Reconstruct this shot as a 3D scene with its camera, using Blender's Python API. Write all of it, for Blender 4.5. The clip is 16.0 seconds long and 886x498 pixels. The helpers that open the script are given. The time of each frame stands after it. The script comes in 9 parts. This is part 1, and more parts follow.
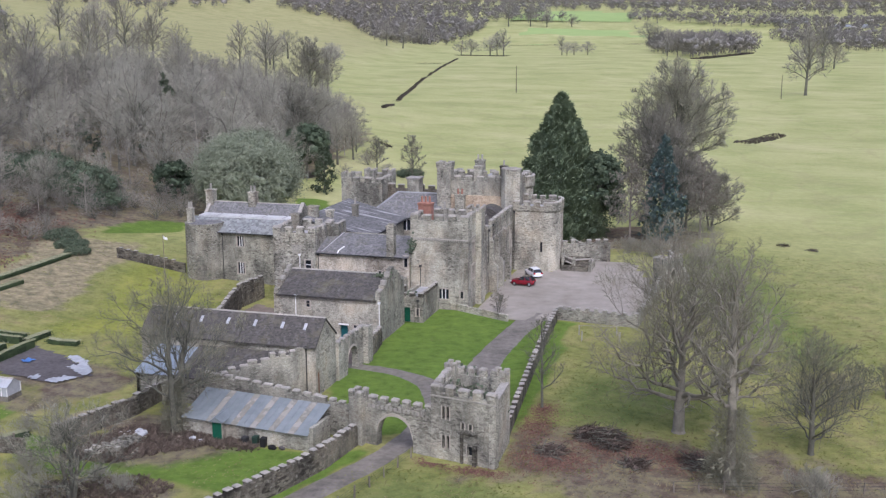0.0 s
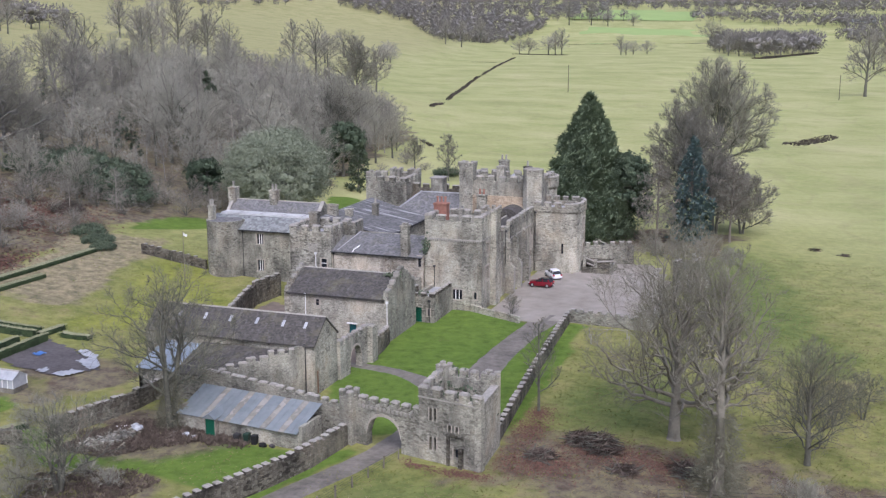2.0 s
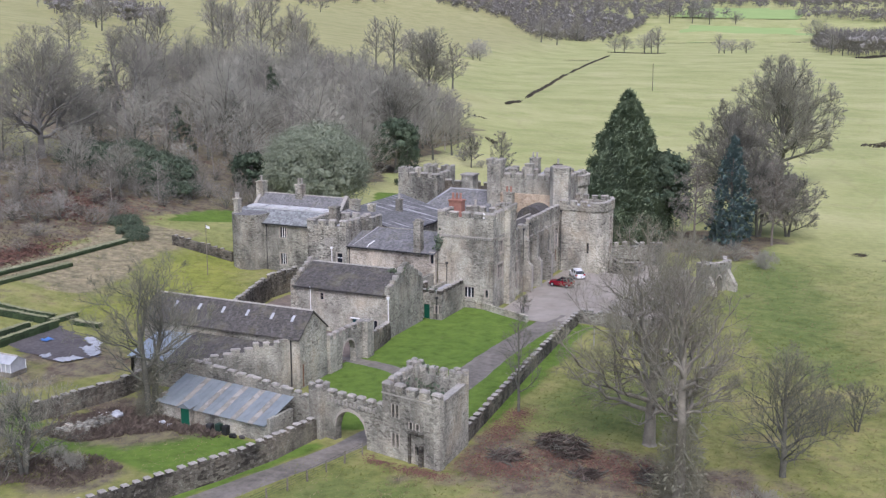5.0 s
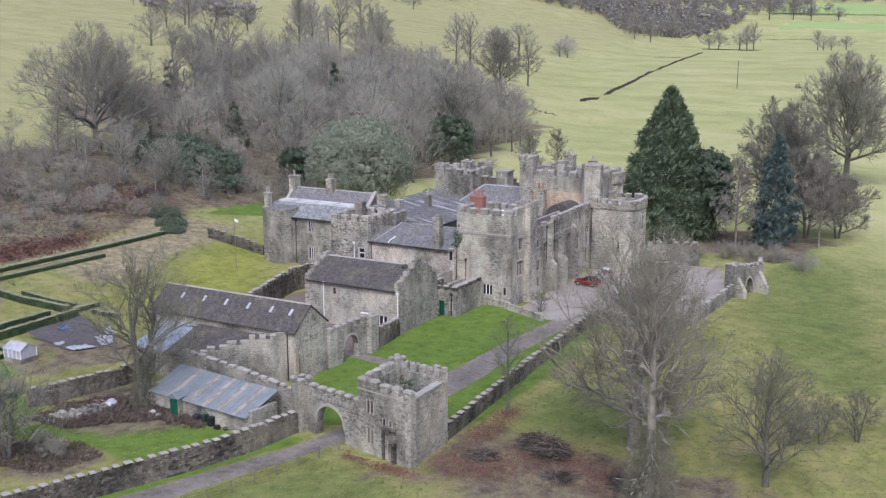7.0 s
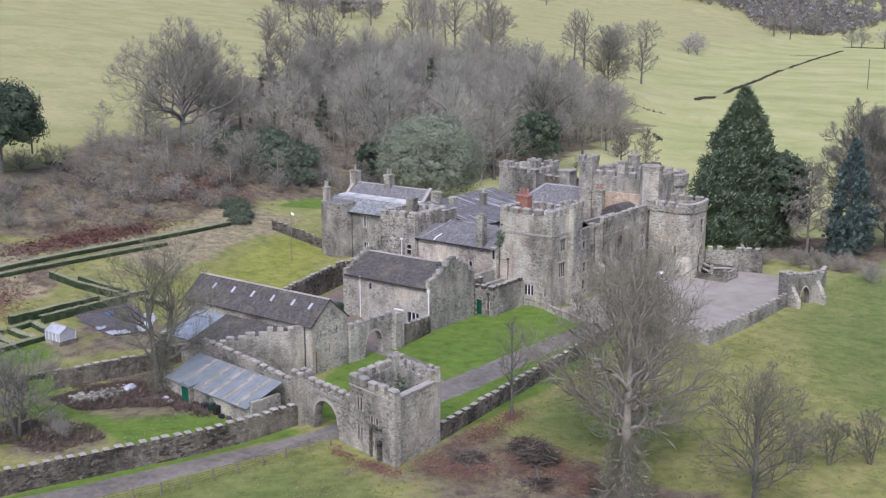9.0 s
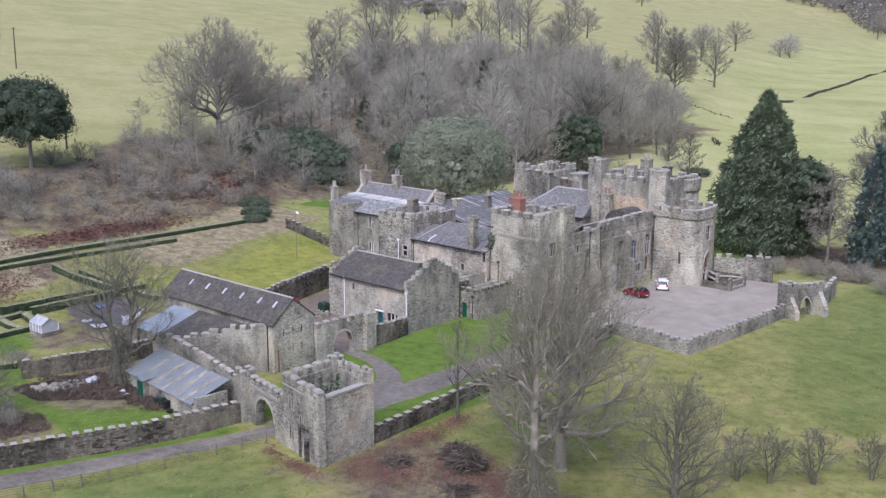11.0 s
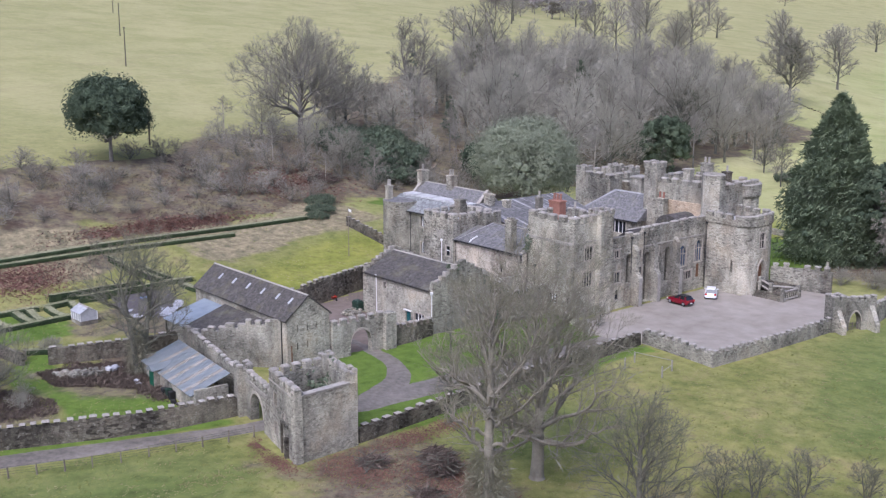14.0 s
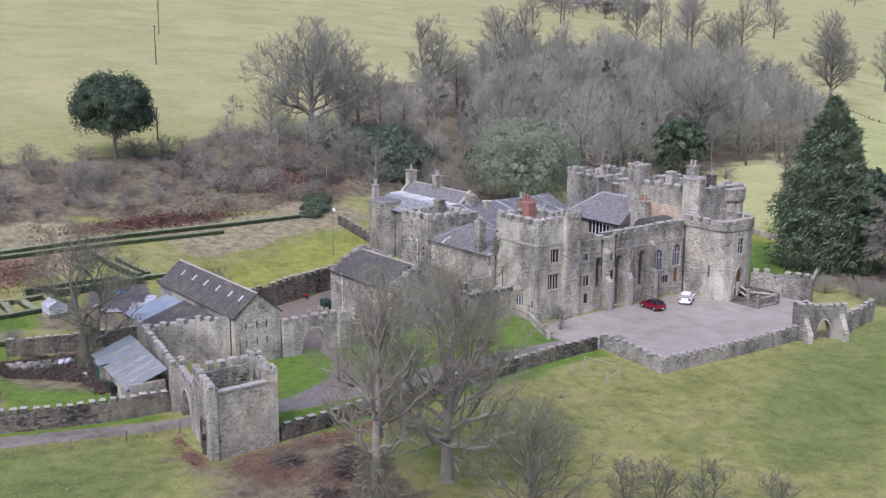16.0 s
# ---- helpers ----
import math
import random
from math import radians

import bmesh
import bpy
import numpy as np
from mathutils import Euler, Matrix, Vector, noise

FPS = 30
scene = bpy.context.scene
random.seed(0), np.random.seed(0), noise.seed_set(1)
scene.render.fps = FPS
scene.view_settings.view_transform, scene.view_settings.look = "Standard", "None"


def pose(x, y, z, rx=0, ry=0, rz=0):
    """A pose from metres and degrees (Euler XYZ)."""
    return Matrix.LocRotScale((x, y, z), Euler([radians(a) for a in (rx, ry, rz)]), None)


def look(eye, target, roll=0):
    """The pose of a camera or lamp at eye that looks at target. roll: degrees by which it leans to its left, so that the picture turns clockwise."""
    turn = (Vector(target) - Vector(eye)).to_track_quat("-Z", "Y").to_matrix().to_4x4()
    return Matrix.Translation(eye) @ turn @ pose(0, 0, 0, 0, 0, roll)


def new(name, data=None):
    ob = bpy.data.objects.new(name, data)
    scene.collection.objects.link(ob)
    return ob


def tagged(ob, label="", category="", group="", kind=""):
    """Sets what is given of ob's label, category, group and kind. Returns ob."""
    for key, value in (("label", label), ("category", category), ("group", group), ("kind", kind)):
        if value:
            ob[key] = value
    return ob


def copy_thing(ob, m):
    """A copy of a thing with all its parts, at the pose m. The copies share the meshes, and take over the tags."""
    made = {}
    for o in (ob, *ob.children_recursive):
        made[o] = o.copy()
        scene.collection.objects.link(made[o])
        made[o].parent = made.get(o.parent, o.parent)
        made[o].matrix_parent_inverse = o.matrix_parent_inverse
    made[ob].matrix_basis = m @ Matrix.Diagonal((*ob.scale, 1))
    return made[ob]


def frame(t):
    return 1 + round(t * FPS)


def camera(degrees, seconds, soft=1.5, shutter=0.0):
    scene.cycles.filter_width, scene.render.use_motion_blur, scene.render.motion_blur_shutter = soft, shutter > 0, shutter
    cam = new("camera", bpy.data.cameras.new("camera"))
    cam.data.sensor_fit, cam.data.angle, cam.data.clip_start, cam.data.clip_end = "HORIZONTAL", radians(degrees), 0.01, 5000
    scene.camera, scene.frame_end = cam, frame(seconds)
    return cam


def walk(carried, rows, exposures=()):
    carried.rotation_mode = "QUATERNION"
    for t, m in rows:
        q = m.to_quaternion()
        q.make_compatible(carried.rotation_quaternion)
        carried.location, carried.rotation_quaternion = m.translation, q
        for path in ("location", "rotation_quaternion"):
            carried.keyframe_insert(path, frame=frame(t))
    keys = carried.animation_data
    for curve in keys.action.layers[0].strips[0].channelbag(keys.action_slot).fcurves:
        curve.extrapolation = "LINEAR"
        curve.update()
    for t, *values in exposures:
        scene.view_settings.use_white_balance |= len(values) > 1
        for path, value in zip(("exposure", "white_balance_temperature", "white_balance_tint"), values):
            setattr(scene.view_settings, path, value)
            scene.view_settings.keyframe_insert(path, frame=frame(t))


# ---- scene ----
cam = camera(43.8, 16.0, 1.3)
PATH = [
    (0, (22.70, -94.69, 41.42), (-4.82, -0.68, 21.28), -0.21),
    (0.5, (24.15, -94.10, 41.45), (-4.56, -0.45, 21.30), -0.19),
    (1, (25.74, -93.49, 41.53), (-4.27, -0.26, 21.34), -0.16),
    (1.5, (27.35, -92.88, 41.56), (-3.88, -0.06, 21.35), -0.15),
    (2, (29.02, -92.21, 41.57), (-3.72, 0.08, 21.32), -0.09),
    (2.5, (30.70, -91.54, 41.53), (-3.96, 0.05, 21.30), -0.06),
    (3, (32.45, -90.74, 41.48), (-3.73, 0.26, 21.24), -0.12),
    (3.5, (34.26, -89.90, 41.46), (-2.78, 0.73, 21.16), -0.10),
    (6, (44.97, -83.74, 40.92), (0.39, 3.41, 20.45), -0.12),
    (6.5, (47.37, -82.20, 40.86), (0.98, 3.98, 20.32), -0.21),
    (7, (49.81, -80.55, 40.80), (0.99, 4.25, 20.17), -0.19),
    (7.5, (52.26, -78.83, 40.79), (0.53, 4.21, 20.08), -0.10),
    (8, (54.86, -76.97, 40.81), (0.16, 4.11, 19.98), -0.09),
    (8.5, (57.61, -74.99, 40.90), (0.33, 4.26, 19.98), -0.01),
    (9, (60.52, -72.85, 41.06), (1.60, 5.17, 20.05), 0.03),
    (11.5, (73.32, -60.21, 40.83), (5.37, 10.13, 19.97), 0.13),
    (12, (74.38, -58.90, 40.83), (4.24, 9.24, 19.95), 0.09),
    (12.5, (75.73, -57.39, 40.79), (3.91, 8.98, 19.91), 0.07),
    (13, (77.32, -55.62, 40.76), (4.44, 9.59, 19.89), 0.06),
    (13.5, (79.03, -53.53, 40.82), (5.28, 10.69, 19.92), 0.08),
    (14, (80.91, -51.18, 40.83), (6.42, 12.17, 19.91), 0.10),
    (14.5, (82.90, -48.64, 40.83), (7.73, 13.90, 19.92), 0.18),
    (15, (84.99, -45.97, 40.89), (8.87, 15.41, 19.95), 0.19),
    (15.5, (87.11, -43.09, 40.90), (9.87, 16.87, 19.92), 0.15),
    (16, (89.32, -40.15, 40.97), (11.02, 18.41, 19.97), 0.23),
]
EXPOSURES = [(0, 0.28, 5480, 18), (8, 0.36, 5420, 19), (16, 0.43, 5380, 22)]
walk(cam, [(t, look(eye, target, roll)) for t, eye, target, roll in PATH], EXPOSURES)

# ---- light: bright overcast winter sky, weak veiled sun from the south-west ----
world = bpy.data.worlds.new("sky")
scene.world = world
world.use_nodes = True
wn = world.node_tree
sky = wn.nodes.new("ShaderNodeTexSky")
sky.sky_type = "NISHITA"
sky.sun_disc = False
sky.sun_elevation, sky.sun_rotation = radians(52), radians(153)
sky.air_density, sky.dust_density, sky.ozone_density = 0.7, 6.0, 1.0
wn.links.new(sky.outputs[0], wn.nodes["Background"].inputs[0])
wn.nodes["Background"].inputs[1].default_value = 0.15
sun = new("sun", bpy.data.lights.new("sun", "SUN"))
sun.data.energy, sun.data.angle, sun.data.color = 1.05, radians(40), (1.0, 0.98, 0.95)
sun.matrix_world = look((35, -70, 100), (0, 0, 0))


# ---- materials ----
def ramp(nt, fac, stops):
    r = nt.nodes.new("ShaderNodeValToRGB")
    el = r.color_ramp.elements
    while len(el) < len(stops):
        el.new(0.5)
    for e, (p, c) in zip(el, stops):
        e.position, e.color = p, (*c, 1)
    nt.links.new(fac, r.inputs[0])
    return r.outputs[0]


def tex(nt, kind, scale, vec=None, detail=4.0, rough=0.6, **more):
    n = nt.nodes.new("ShaderNodeTex" + kind)
    n.inputs["Scale"].default_value = scale
    if kind == "Noise":
        n.inputs["Detail"].default_value = detail
        n.inputs["Roughness"].default_value = rough
    for k, v in more.items():
        n.inputs[k].default_value = v
    if vec is not None:
        nt.links.new(vec, n.inputs["Vector"])
    return n


def mixc(nt, fac, a, b, mode="MIX"):
    n = nt.nodes.new("ShaderNodeMix")
    n.data_type, n.blend_type = "RGBA", mode
    for sock, v in ((n.inputs[0], fac), (n.inputs[6], a), (n.inputs[7], b)):
        if isinstance(v, (int, float)):
            sock.default_value = v
        elif isinstance(v, tuple):
            sock.default_value = (*v, 1)
        else:
            nt.links.new(v, sock)
    return n.outputs[2]


def material(name, rough=0.9, metal=0.0, spec=0.3):
    m = bpy.data.materials.new(name)
    m.use_nodes = True
    nt = m.node_tree
    b = nt.nodes["Principled BSDF"]
    b.inputs["Roughness"].default_value = rough
    b.inputs["Metallic"].default_value = metal
    b.inputs["Specular IOR Level"].default_value = spec
    pos = nt.nodes.new("ShaderNodeNewGeometry").outputs["Position"]
    return m, nt, b, pos


def scaled(nt, vec, s, off=None):
    n = nt.nodes.new("ShaderNodeMapping")
    n.inputs["Scale"].default_value = s
    nt.links.new(vec, n.inputs["Vector"])
    return n.outputs[0]


def bump(nt, b, height, strength, dist):
    n = nt.nodes.new("ShaderNodeBump")
    n.inputs["Strength"].default_value, n.inputs["Distance"].default_value = strength, dist
    nt.links.new(height, n.inputs["Height"])
    nt.links.new(n.outputs[0], b.inputs["Normal"])


def math_node(nt, op, a, b=None):
    n = nt.nodes.new("ShaderNodeMath")
    n.operation = op
    for sock, v in zip(n.inputs, (a, b)):
        if v is None:
            continue
        if isinstance(v, (int, float)):
            sock.default_value = v
        else:
            nt.links.new(v, sock)
    return n.outputs[0]


def stone_material(name, light, mid, dark, warm=0.3, stain=0.6, cell=3.4):
    """Coursed rubble: stone by stone tints, soot, weather streaks, ochre patches, pale lichen."""
    m, nt, b, pos = material(name)
    wob = tex(nt, "Noise", 1.7, pos, 2)
    jit = nt.nodes.new("ShaderNodeVectorMath")
    jit.operation = "MULTIPLY_ADD"
    nt.links.new(wob.outputs["Color"], jit.inputs[0])
    jit.inputs[1].default_value = (0.22, 0.22, 0.1)
    nt.links.new(pos, jit.inputs[2])
    vec = scaled(nt, jit.outputs[0], (0.8, 0.8, 1.7))
    v = tex(nt, "Voronoi", cell, vec)
    sep = nt.nodes.new("ShaderNodeSeparateColor")
    nt.links.new(v.outputs["Color"], sep.inputs[0])
    col = ramp(nt, sep.outputs[0], [(0, dark), (0.22, mid), (0.75, light), (1, tuple(min(1, c * 1.12) for c in light))])
    broad = tex(nt, "Noise", 0.16, pos, 5, 0.6)
    pale = ramp(nt, broad.outputs["Fac"], [(0.46, (0, 0, 0)), (0.62, (0.75, 0.75, 0.75))])
    col = mixc(nt, pale, col, tuple(min(1, c * 1.28) for c in light))
    patch = tex(nt, "Noise", 0.33, scaled(nt, pos, (1, 1, 0.8)), 5, 0.62)
    ochre = ramp(nt, patch.outputs["Fac"], [(0.5, (0, 0, 0)), (0.66, (warm, warm, warm))])
    col = mixc(nt, ochre, col, (0.36, 0.29, 0.2))
    soot = tex(nt, "Noise", 0.21, scaled(nt, pos, (1, 1, 0.6)), 5, 0.6)
    col = mixc(nt, 1.0, col, ramp(nt, soot.outputs["Fac"], [(0.36, (0.48, 0.48, 0.485)), (0.5, (0.95, 0.95, 0.95)), (0.62, (1.2, 1.19, 1.16))]), "MULTIPLY")
    streak = tex(nt, "Noise", 0.6, scaled(nt, pos, (1, 1, 0.3)), 7, 0.7)
    st = ramp(nt, streak.outputs["Fac"], [(0.34, (stain, stain, stain)), (0.54, (0, 0, 0))])
    col = mixc(nt, st, col, mixc(nt, 1.0, col, (0.34, 0.34, 0.335), "MULTIPLY"))
    lich = tex(nt, "Noise", 2.2, pos, 6, 0.7)
    lf = ramp(nt, lich.outputs["Fac"], [(0.56, (0, 0, 0)), (0.7, (0.45, 0.45, 0.45))])
    col = mixc(nt, lf, col, (0.44, 0.43, 0.375))
    moss = tex(nt, "Noise", 0.7, pos, 6, 0.7)
    mf = ramp(nt, moss.outputs["Fac"], [(0.6, (0, 0, 0)), (0.75, (0.4, 0.4, 0.4))])
    col = mixc(nt, mf, col, (0.2, 0.2, 0.11))
    e = tex(nt, "Voronoi", cell, vec)
    e.feature = "DISTANCE_TO_EDGE"
    joint = ramp(nt, e.outputs["Distance"], [(0.0, (0.6, 0.585, 0.56)), (0.09, (1, 1, 1))])
    col = mixc(nt, 1.0, col, joint, "MULTIPLY")
    nt.links.new(col, b.inputs["Base Color"])
    b.inputs["Roughness"].default_value = 0.95
    h = math_node(nt, "ADD", math_node(nt, "MINIMUM", e.outputs["Distance"], 0.14), math_node(nt, "MULTIPLY", lich.outputs["Fac"], 0.12))
    bump(nt, b, h, 0.6, 0.1)
    return m


def slate_material(name, a, c, moss=0.3, rough=0.55, row=3.3, wear=0.5):
    m, nt, b, pos = material(name, rough, 0.0, 0.4)
    v = tex(nt, "Voronoi", row, scaled(nt, pos, (1, 1, 2.2)))
    sep = nt.nodes.new("ShaderNodeSeparateColor")
    nt.links.new(v.outputs["Color"], sep.inputs[0])
    col = ramp(nt, sep.outputs[1], [(0, a), (1, c)])
    n = tex(nt, "Noise", 0.5, pos, 6, 0.68)
    col = mixc(nt, ramp(nt, n.outputs["Fac"], [(0.5, (0, 0, 0)), (0.75, (moss, moss, moss))]), col, (0.17, 0.16, 0.08))
    n2 = tex(nt, "Noise", 1.6, scaled(nt, pos, (1, 0.3, 1)), 4)
    col = mixc(nt, ramp(nt, n2.outputs["Fac"], [(0.54, (0, 0, 0)), (0.72, (wear, wear, wear))]), col, (0.3, 0.297, 0.285))
    nt.links.new(col, b.inputs["Base Color"])
    e = tex(nt, "Voronoi", row, scaled(nt, pos, (1, 1, 2.2)))
    e.feature = "DISTANCE_TO_EDGE"
    bump(nt, b, e.outputs["Distance"], 0.5, 0.05)
    return m


def plain_material(name, a, c, scale=3.0, rough=0.8, metal=0.0, spec=0.3, bumps=0.0):
    m, nt, b, pos = material(name, rough, metal, spec)
    n = tex(nt, "Noise", scale, pos, 6, 0.65)
    n2 = tex(nt, "Noise", scale * 0.13, pos, 3)
    col = ramp(nt, n2.outputs["Fac"], [(0.3, a), (0.6, c)])
    col = mixc(nt, 0.6, col, ramp(nt, n.outputs["Fac"], [(0.3, a), (0.7, c)]))
    nt.links.new(col, b.inputs["Base Color"])
    if bumps:
        bump(nt, b, n.outputs["Fac"], 0.6, bumps)
    return m


def island_material(name, stops, rough=0.9, each=0.5):
    """Tint varies from piece to piece of a joined mesh, and from thing to thing."""
    m, nt, b, pos = material(name, rough)
    g = nt.nodes.new("ShaderNodeNewGeometry")
    o = nt.nodes.new("ShaderNodeObjectInfo")
    n = tex(nt, "Noise", 0.35, pos, 3)
    f = math_node(nt, "MULTIPLY", g.outputs["Random Per Island"], each)
    f = math_node(nt, "ADD", f, math_node(nt, "MULTIPLY", o.outputs["Random"], 0.25))
    f = math_node(nt, "ADD", f, math_node(nt, "MULTIPLY", n.outputs["Fac"], 0.8 - each))
    nt.links.new(ramp(nt, f, stops), b.inputs["Base Color"])
    return m


STONE = stone_material("rubble_stone", (0.326, 0.316, 0.260), (0.244, 0.234, 0.190), (0.122, 0.115, 0.096))
STONE_PALE = stone_material("pale_stone", (0.415, 0.397, 0.326), (0.322, 0.307, 0.250), (0.179, 0.168, 0.135), 0.45, 0.6)
STONE_DARK = stone_material("dark_mossy_stone", (0.155, 0.142, 0.110), (0.092, 0.083, 0.064), (0.041, 0.035, 0.027), 0.2, 0.8, 2.6)
STONE_STREAKED = stone_material("streaked_stone", (0.400, 0.385, 0.321), (0.271, 0.259, 0.212), (0.120, 0.114, 0.094), 0.2, 0.9)
COPING = plain_material("weathered_coping", (0.2, 0.187, 0.16), (0.42, 0.395, 0.345), 3, 0.9, bumps=0.04)
DRESSED = plain_material("dressed_sandstone", (0.3, 0.27, 0.225), (0.44, 0.4, 0.335), 4, 0.9, bumps=0.02)
SLATE = slate_material("blue_grey_slate", (0.1, 0.098, 0.096), (0.19, 0.187, 0.184), 0.35, 0.85)
SLATE_DARK = slate_material("dark_stone_slate", (0.05, 0.046, 0.041), (0.095, 0.087, 0.077), 0.5, 0.85, 3.3, 0.22)
SLATE_PALE = slate_material("pale_weathered_slate", (0.12, 0.126, 0.122), (0.27, 0.28, 0.272), 0.15, 0.6, 2.2)
LEAD_BRIGHT = plain_material("bright_sheet_lead", (0.3, 0.305, 0.298), (0.62, 0.625, 0.61), 1.3, 0.6, 0.0, 0.3)
LEAD = plain_material("sheet_lead", (0.2, 0.2, 0.205), (0.42, 0.42, 0.42), 0.8, 0.7, 0.0, 0.3)
BRICK = plain_material("red_brick", (0.21, 0.1, 0.072), (0.35, 0.18, 0.13), 3, 0.9)
GLASS = plain_material("window_glass", (0.012, 0.014, 0.018), (0.03, 0.035, 0.045), 2, 0.08, 0.0, 0.6)
WHITE = plain_material("white_paint", (0.68, 0.68, 0.66), (0.82, 0.82, 0.8), 4, 0.5)
GREEN_PAINT = plain_material("green_paint", (0.008, 0.06, 0.035), (0.012, 0.1, 0.055), 5, 0.5)
IRON = plain_material("black_iron", (0.02, 0.02, 0.02), (0.05, 0.05, 0.05), 8, 0.6)
WOOD = plain_material("grey_timber", (0.11, 0.093, 0.075), (0.23, 0.2, 0.165), 7, 0.85)
BROWN_WOOD = plain_material("brown_door_timber", (0.12, 0.06, 0.03), (0.2, 0.11, 0.06), 7, 0.8)
GRAVEL = plain_material("court_gravel", (0.19, 0.17, 0.138), (0.36, 0.325, 0.278), 0.35, 0.95, bumps=0.05)
TRACK = plain_material("worn_drive", (0.07, 0.062, 0.05), (0.235, 0.212, 0.178), 1.5, 0.75, 0.0, 0.4, bumps=0.05)
SOIL = plain_material("dug_soil", (0.05, 0.045, 0.043), (0.13, 0.118, 0.115), 2, 0.95, bumps=0.08)
YARD = plain_material("trodden_yard_earth", (0.1, 0.082, 0.066), (0.22, 0.178, 0.148), 0.8, 0.95, bumps=0.05)
PLASTIC = plain_material("polythene_sheet", (0.22, 0.23, 0.245), (0.48, 0.49, 0.5), 1.5, 0.35)
BLUE_TARP = plain_material("blue_tarpaulin", (0.05, 0.12, 0.3), (0.1, 0.22, 0.5), 2, 0.5)
TIN = plain_material("blue_grey_corrugated_sheet", (0.144, 0.163, 0.168), (0.261, 0.286, 0.287), 0.9, 0.5, 0.2, 0.4)
TIN_PALE = plain_material("pale_blue_roof_sheet", (0.17, 0.205, 0.235), (0.3, 0.345, 0.385), 0.7, 0.55, 0.1, 0.4)
TIN_STONE = slate_material("stone_roof_slab", (0.18, 0.168, 0.14), (0.31, 0.29, 0.25), 0.4, 0.85, 1.6)
# Hedge sides darker, tops paler: light from above put into the leaf colours.
HEDGE_SIDE_SHADED = island_material("clipped_hedge", [(0.2, (0.02, 0.034, 0.015)), (0.8, (0.055, 0.08, 0.032))])
HEDGE_TOP_LIT = island_material("clipped_hedge_lit_top", [(0.2, (0.18, 0.19, 0.1)), (0.8, (0.32, 0.32, 0.2))])
BARK = plain_material("tree_bark", (0.11, 0.103, 0.088), (0.25, 0.237, 0.205), 2.5, 0.95, bumps=0.05)
TWIG = island_material("winter_twigs", [(0.1, (0.209, 0.201, 0.158)), (0.9, (0.356, 0.342, 0.275))], 0.9, 0.3)
TWIG_NEAR = island_material("dark_winter_twigs", [(0.1, (0.14, 0.137, 0.092)), (0.9, (0.265, 0.256, 0.182))], 0.9, 0.3)
BARK_PALE = plain_material("pale_sycamore_bark", (0.12, 0.108, 0.083), (0.31, 0.285, 0.23), 1.6, 0.95, bumps=0.06)
BARK_DARK = plain_material("damp_grey_bark", (0.066, 0.065, 0.050), (0.168, 0.163, 0.127), 2.5, 0.95, bumps=0.05)
TWIG_PURPLE = island_material("purple_brown_twigs", [(0.1, (0.18, 0.17, 0.138)), (0.9, (0.305, 0.29, 0.24))], 0.9, 0.3)
TWIG_FAR = island_material("pale_far_twigs", [(0.1, (0.156, 0.147, 0.133)), (0.9, (0.257, 0.243, 0.222))], 0.9, 0.4)
LEAF_OAK = island_material("grey_green_leaves", [(0.1, (0.150, 0.174, 0.112)), (0.6, (0.232, 0.257, 0.178)), (1, (0.325, 0.345, 0.254))], 0.9, 0.3)
LEAF_DARK = island_material("green_conifer_sprays", [(0.1, (0.091, 0.123, 0.069)), (0.6, (0.167, 0.209, 0.122)), (1, (0.251, 0.293, 0.178))], 0.9, 0.35)
# Yew green; also fills other evergreens' cores, where it paints inner shade.
LEAF_YEW_AND_SHADE = island_material("dark_yew_needles_and_shade", [(0.1, (0.034, 0.053, 0.033)), (0.6, (0.068, 0.092, 0.054)), (1, (0.125, 0.146, 0.082))], 0.9, 0.16)
LEAF_BLUE = island_material("blue_green_needles", [(0.1, (0.048, 0.078, 0.072)), (0.9, (0.156, 0.216, 0.204))], 0.9, 0.16)
LEAF_RHODO = island_material("glossy_evergreen_leaves", [(0.1, (0.045, 0.065, 0.039)), (0.9, (0.135, 0.162, 0.099))], 0.6, 0.3)
BRACKEN = island_material("dead_bracken", [(0.1, (0.11, 0.085, 0.066)), (0.9, (0.2, 0.16, 0.125))])
TUFT_GREEN = island_material("green_grass_blades", [(0.1, (0.15, 0.175, 0.045)), (0.9, (0.27, 0.28, 0.085))], 0.9, 0.6)
TUFT_DRY = island_material("straw_grass_blades", [(0.1, (0.22, 0.19, 0.09)), (0.9, (0.4, 0.35, 0.19))], 0.9, 0.6)
FALLEN = island_material("russet_fallen_leaves", [(0.1, (0.105, 0.056, 0.041)), (0.9, (0.22, 0.124, 0.088))])
BRUSH = island_material("cut_branches", [(0.1, (0.06, 0.046, 0.036)), (0.9, (0.19, 0.15, 0.12))])


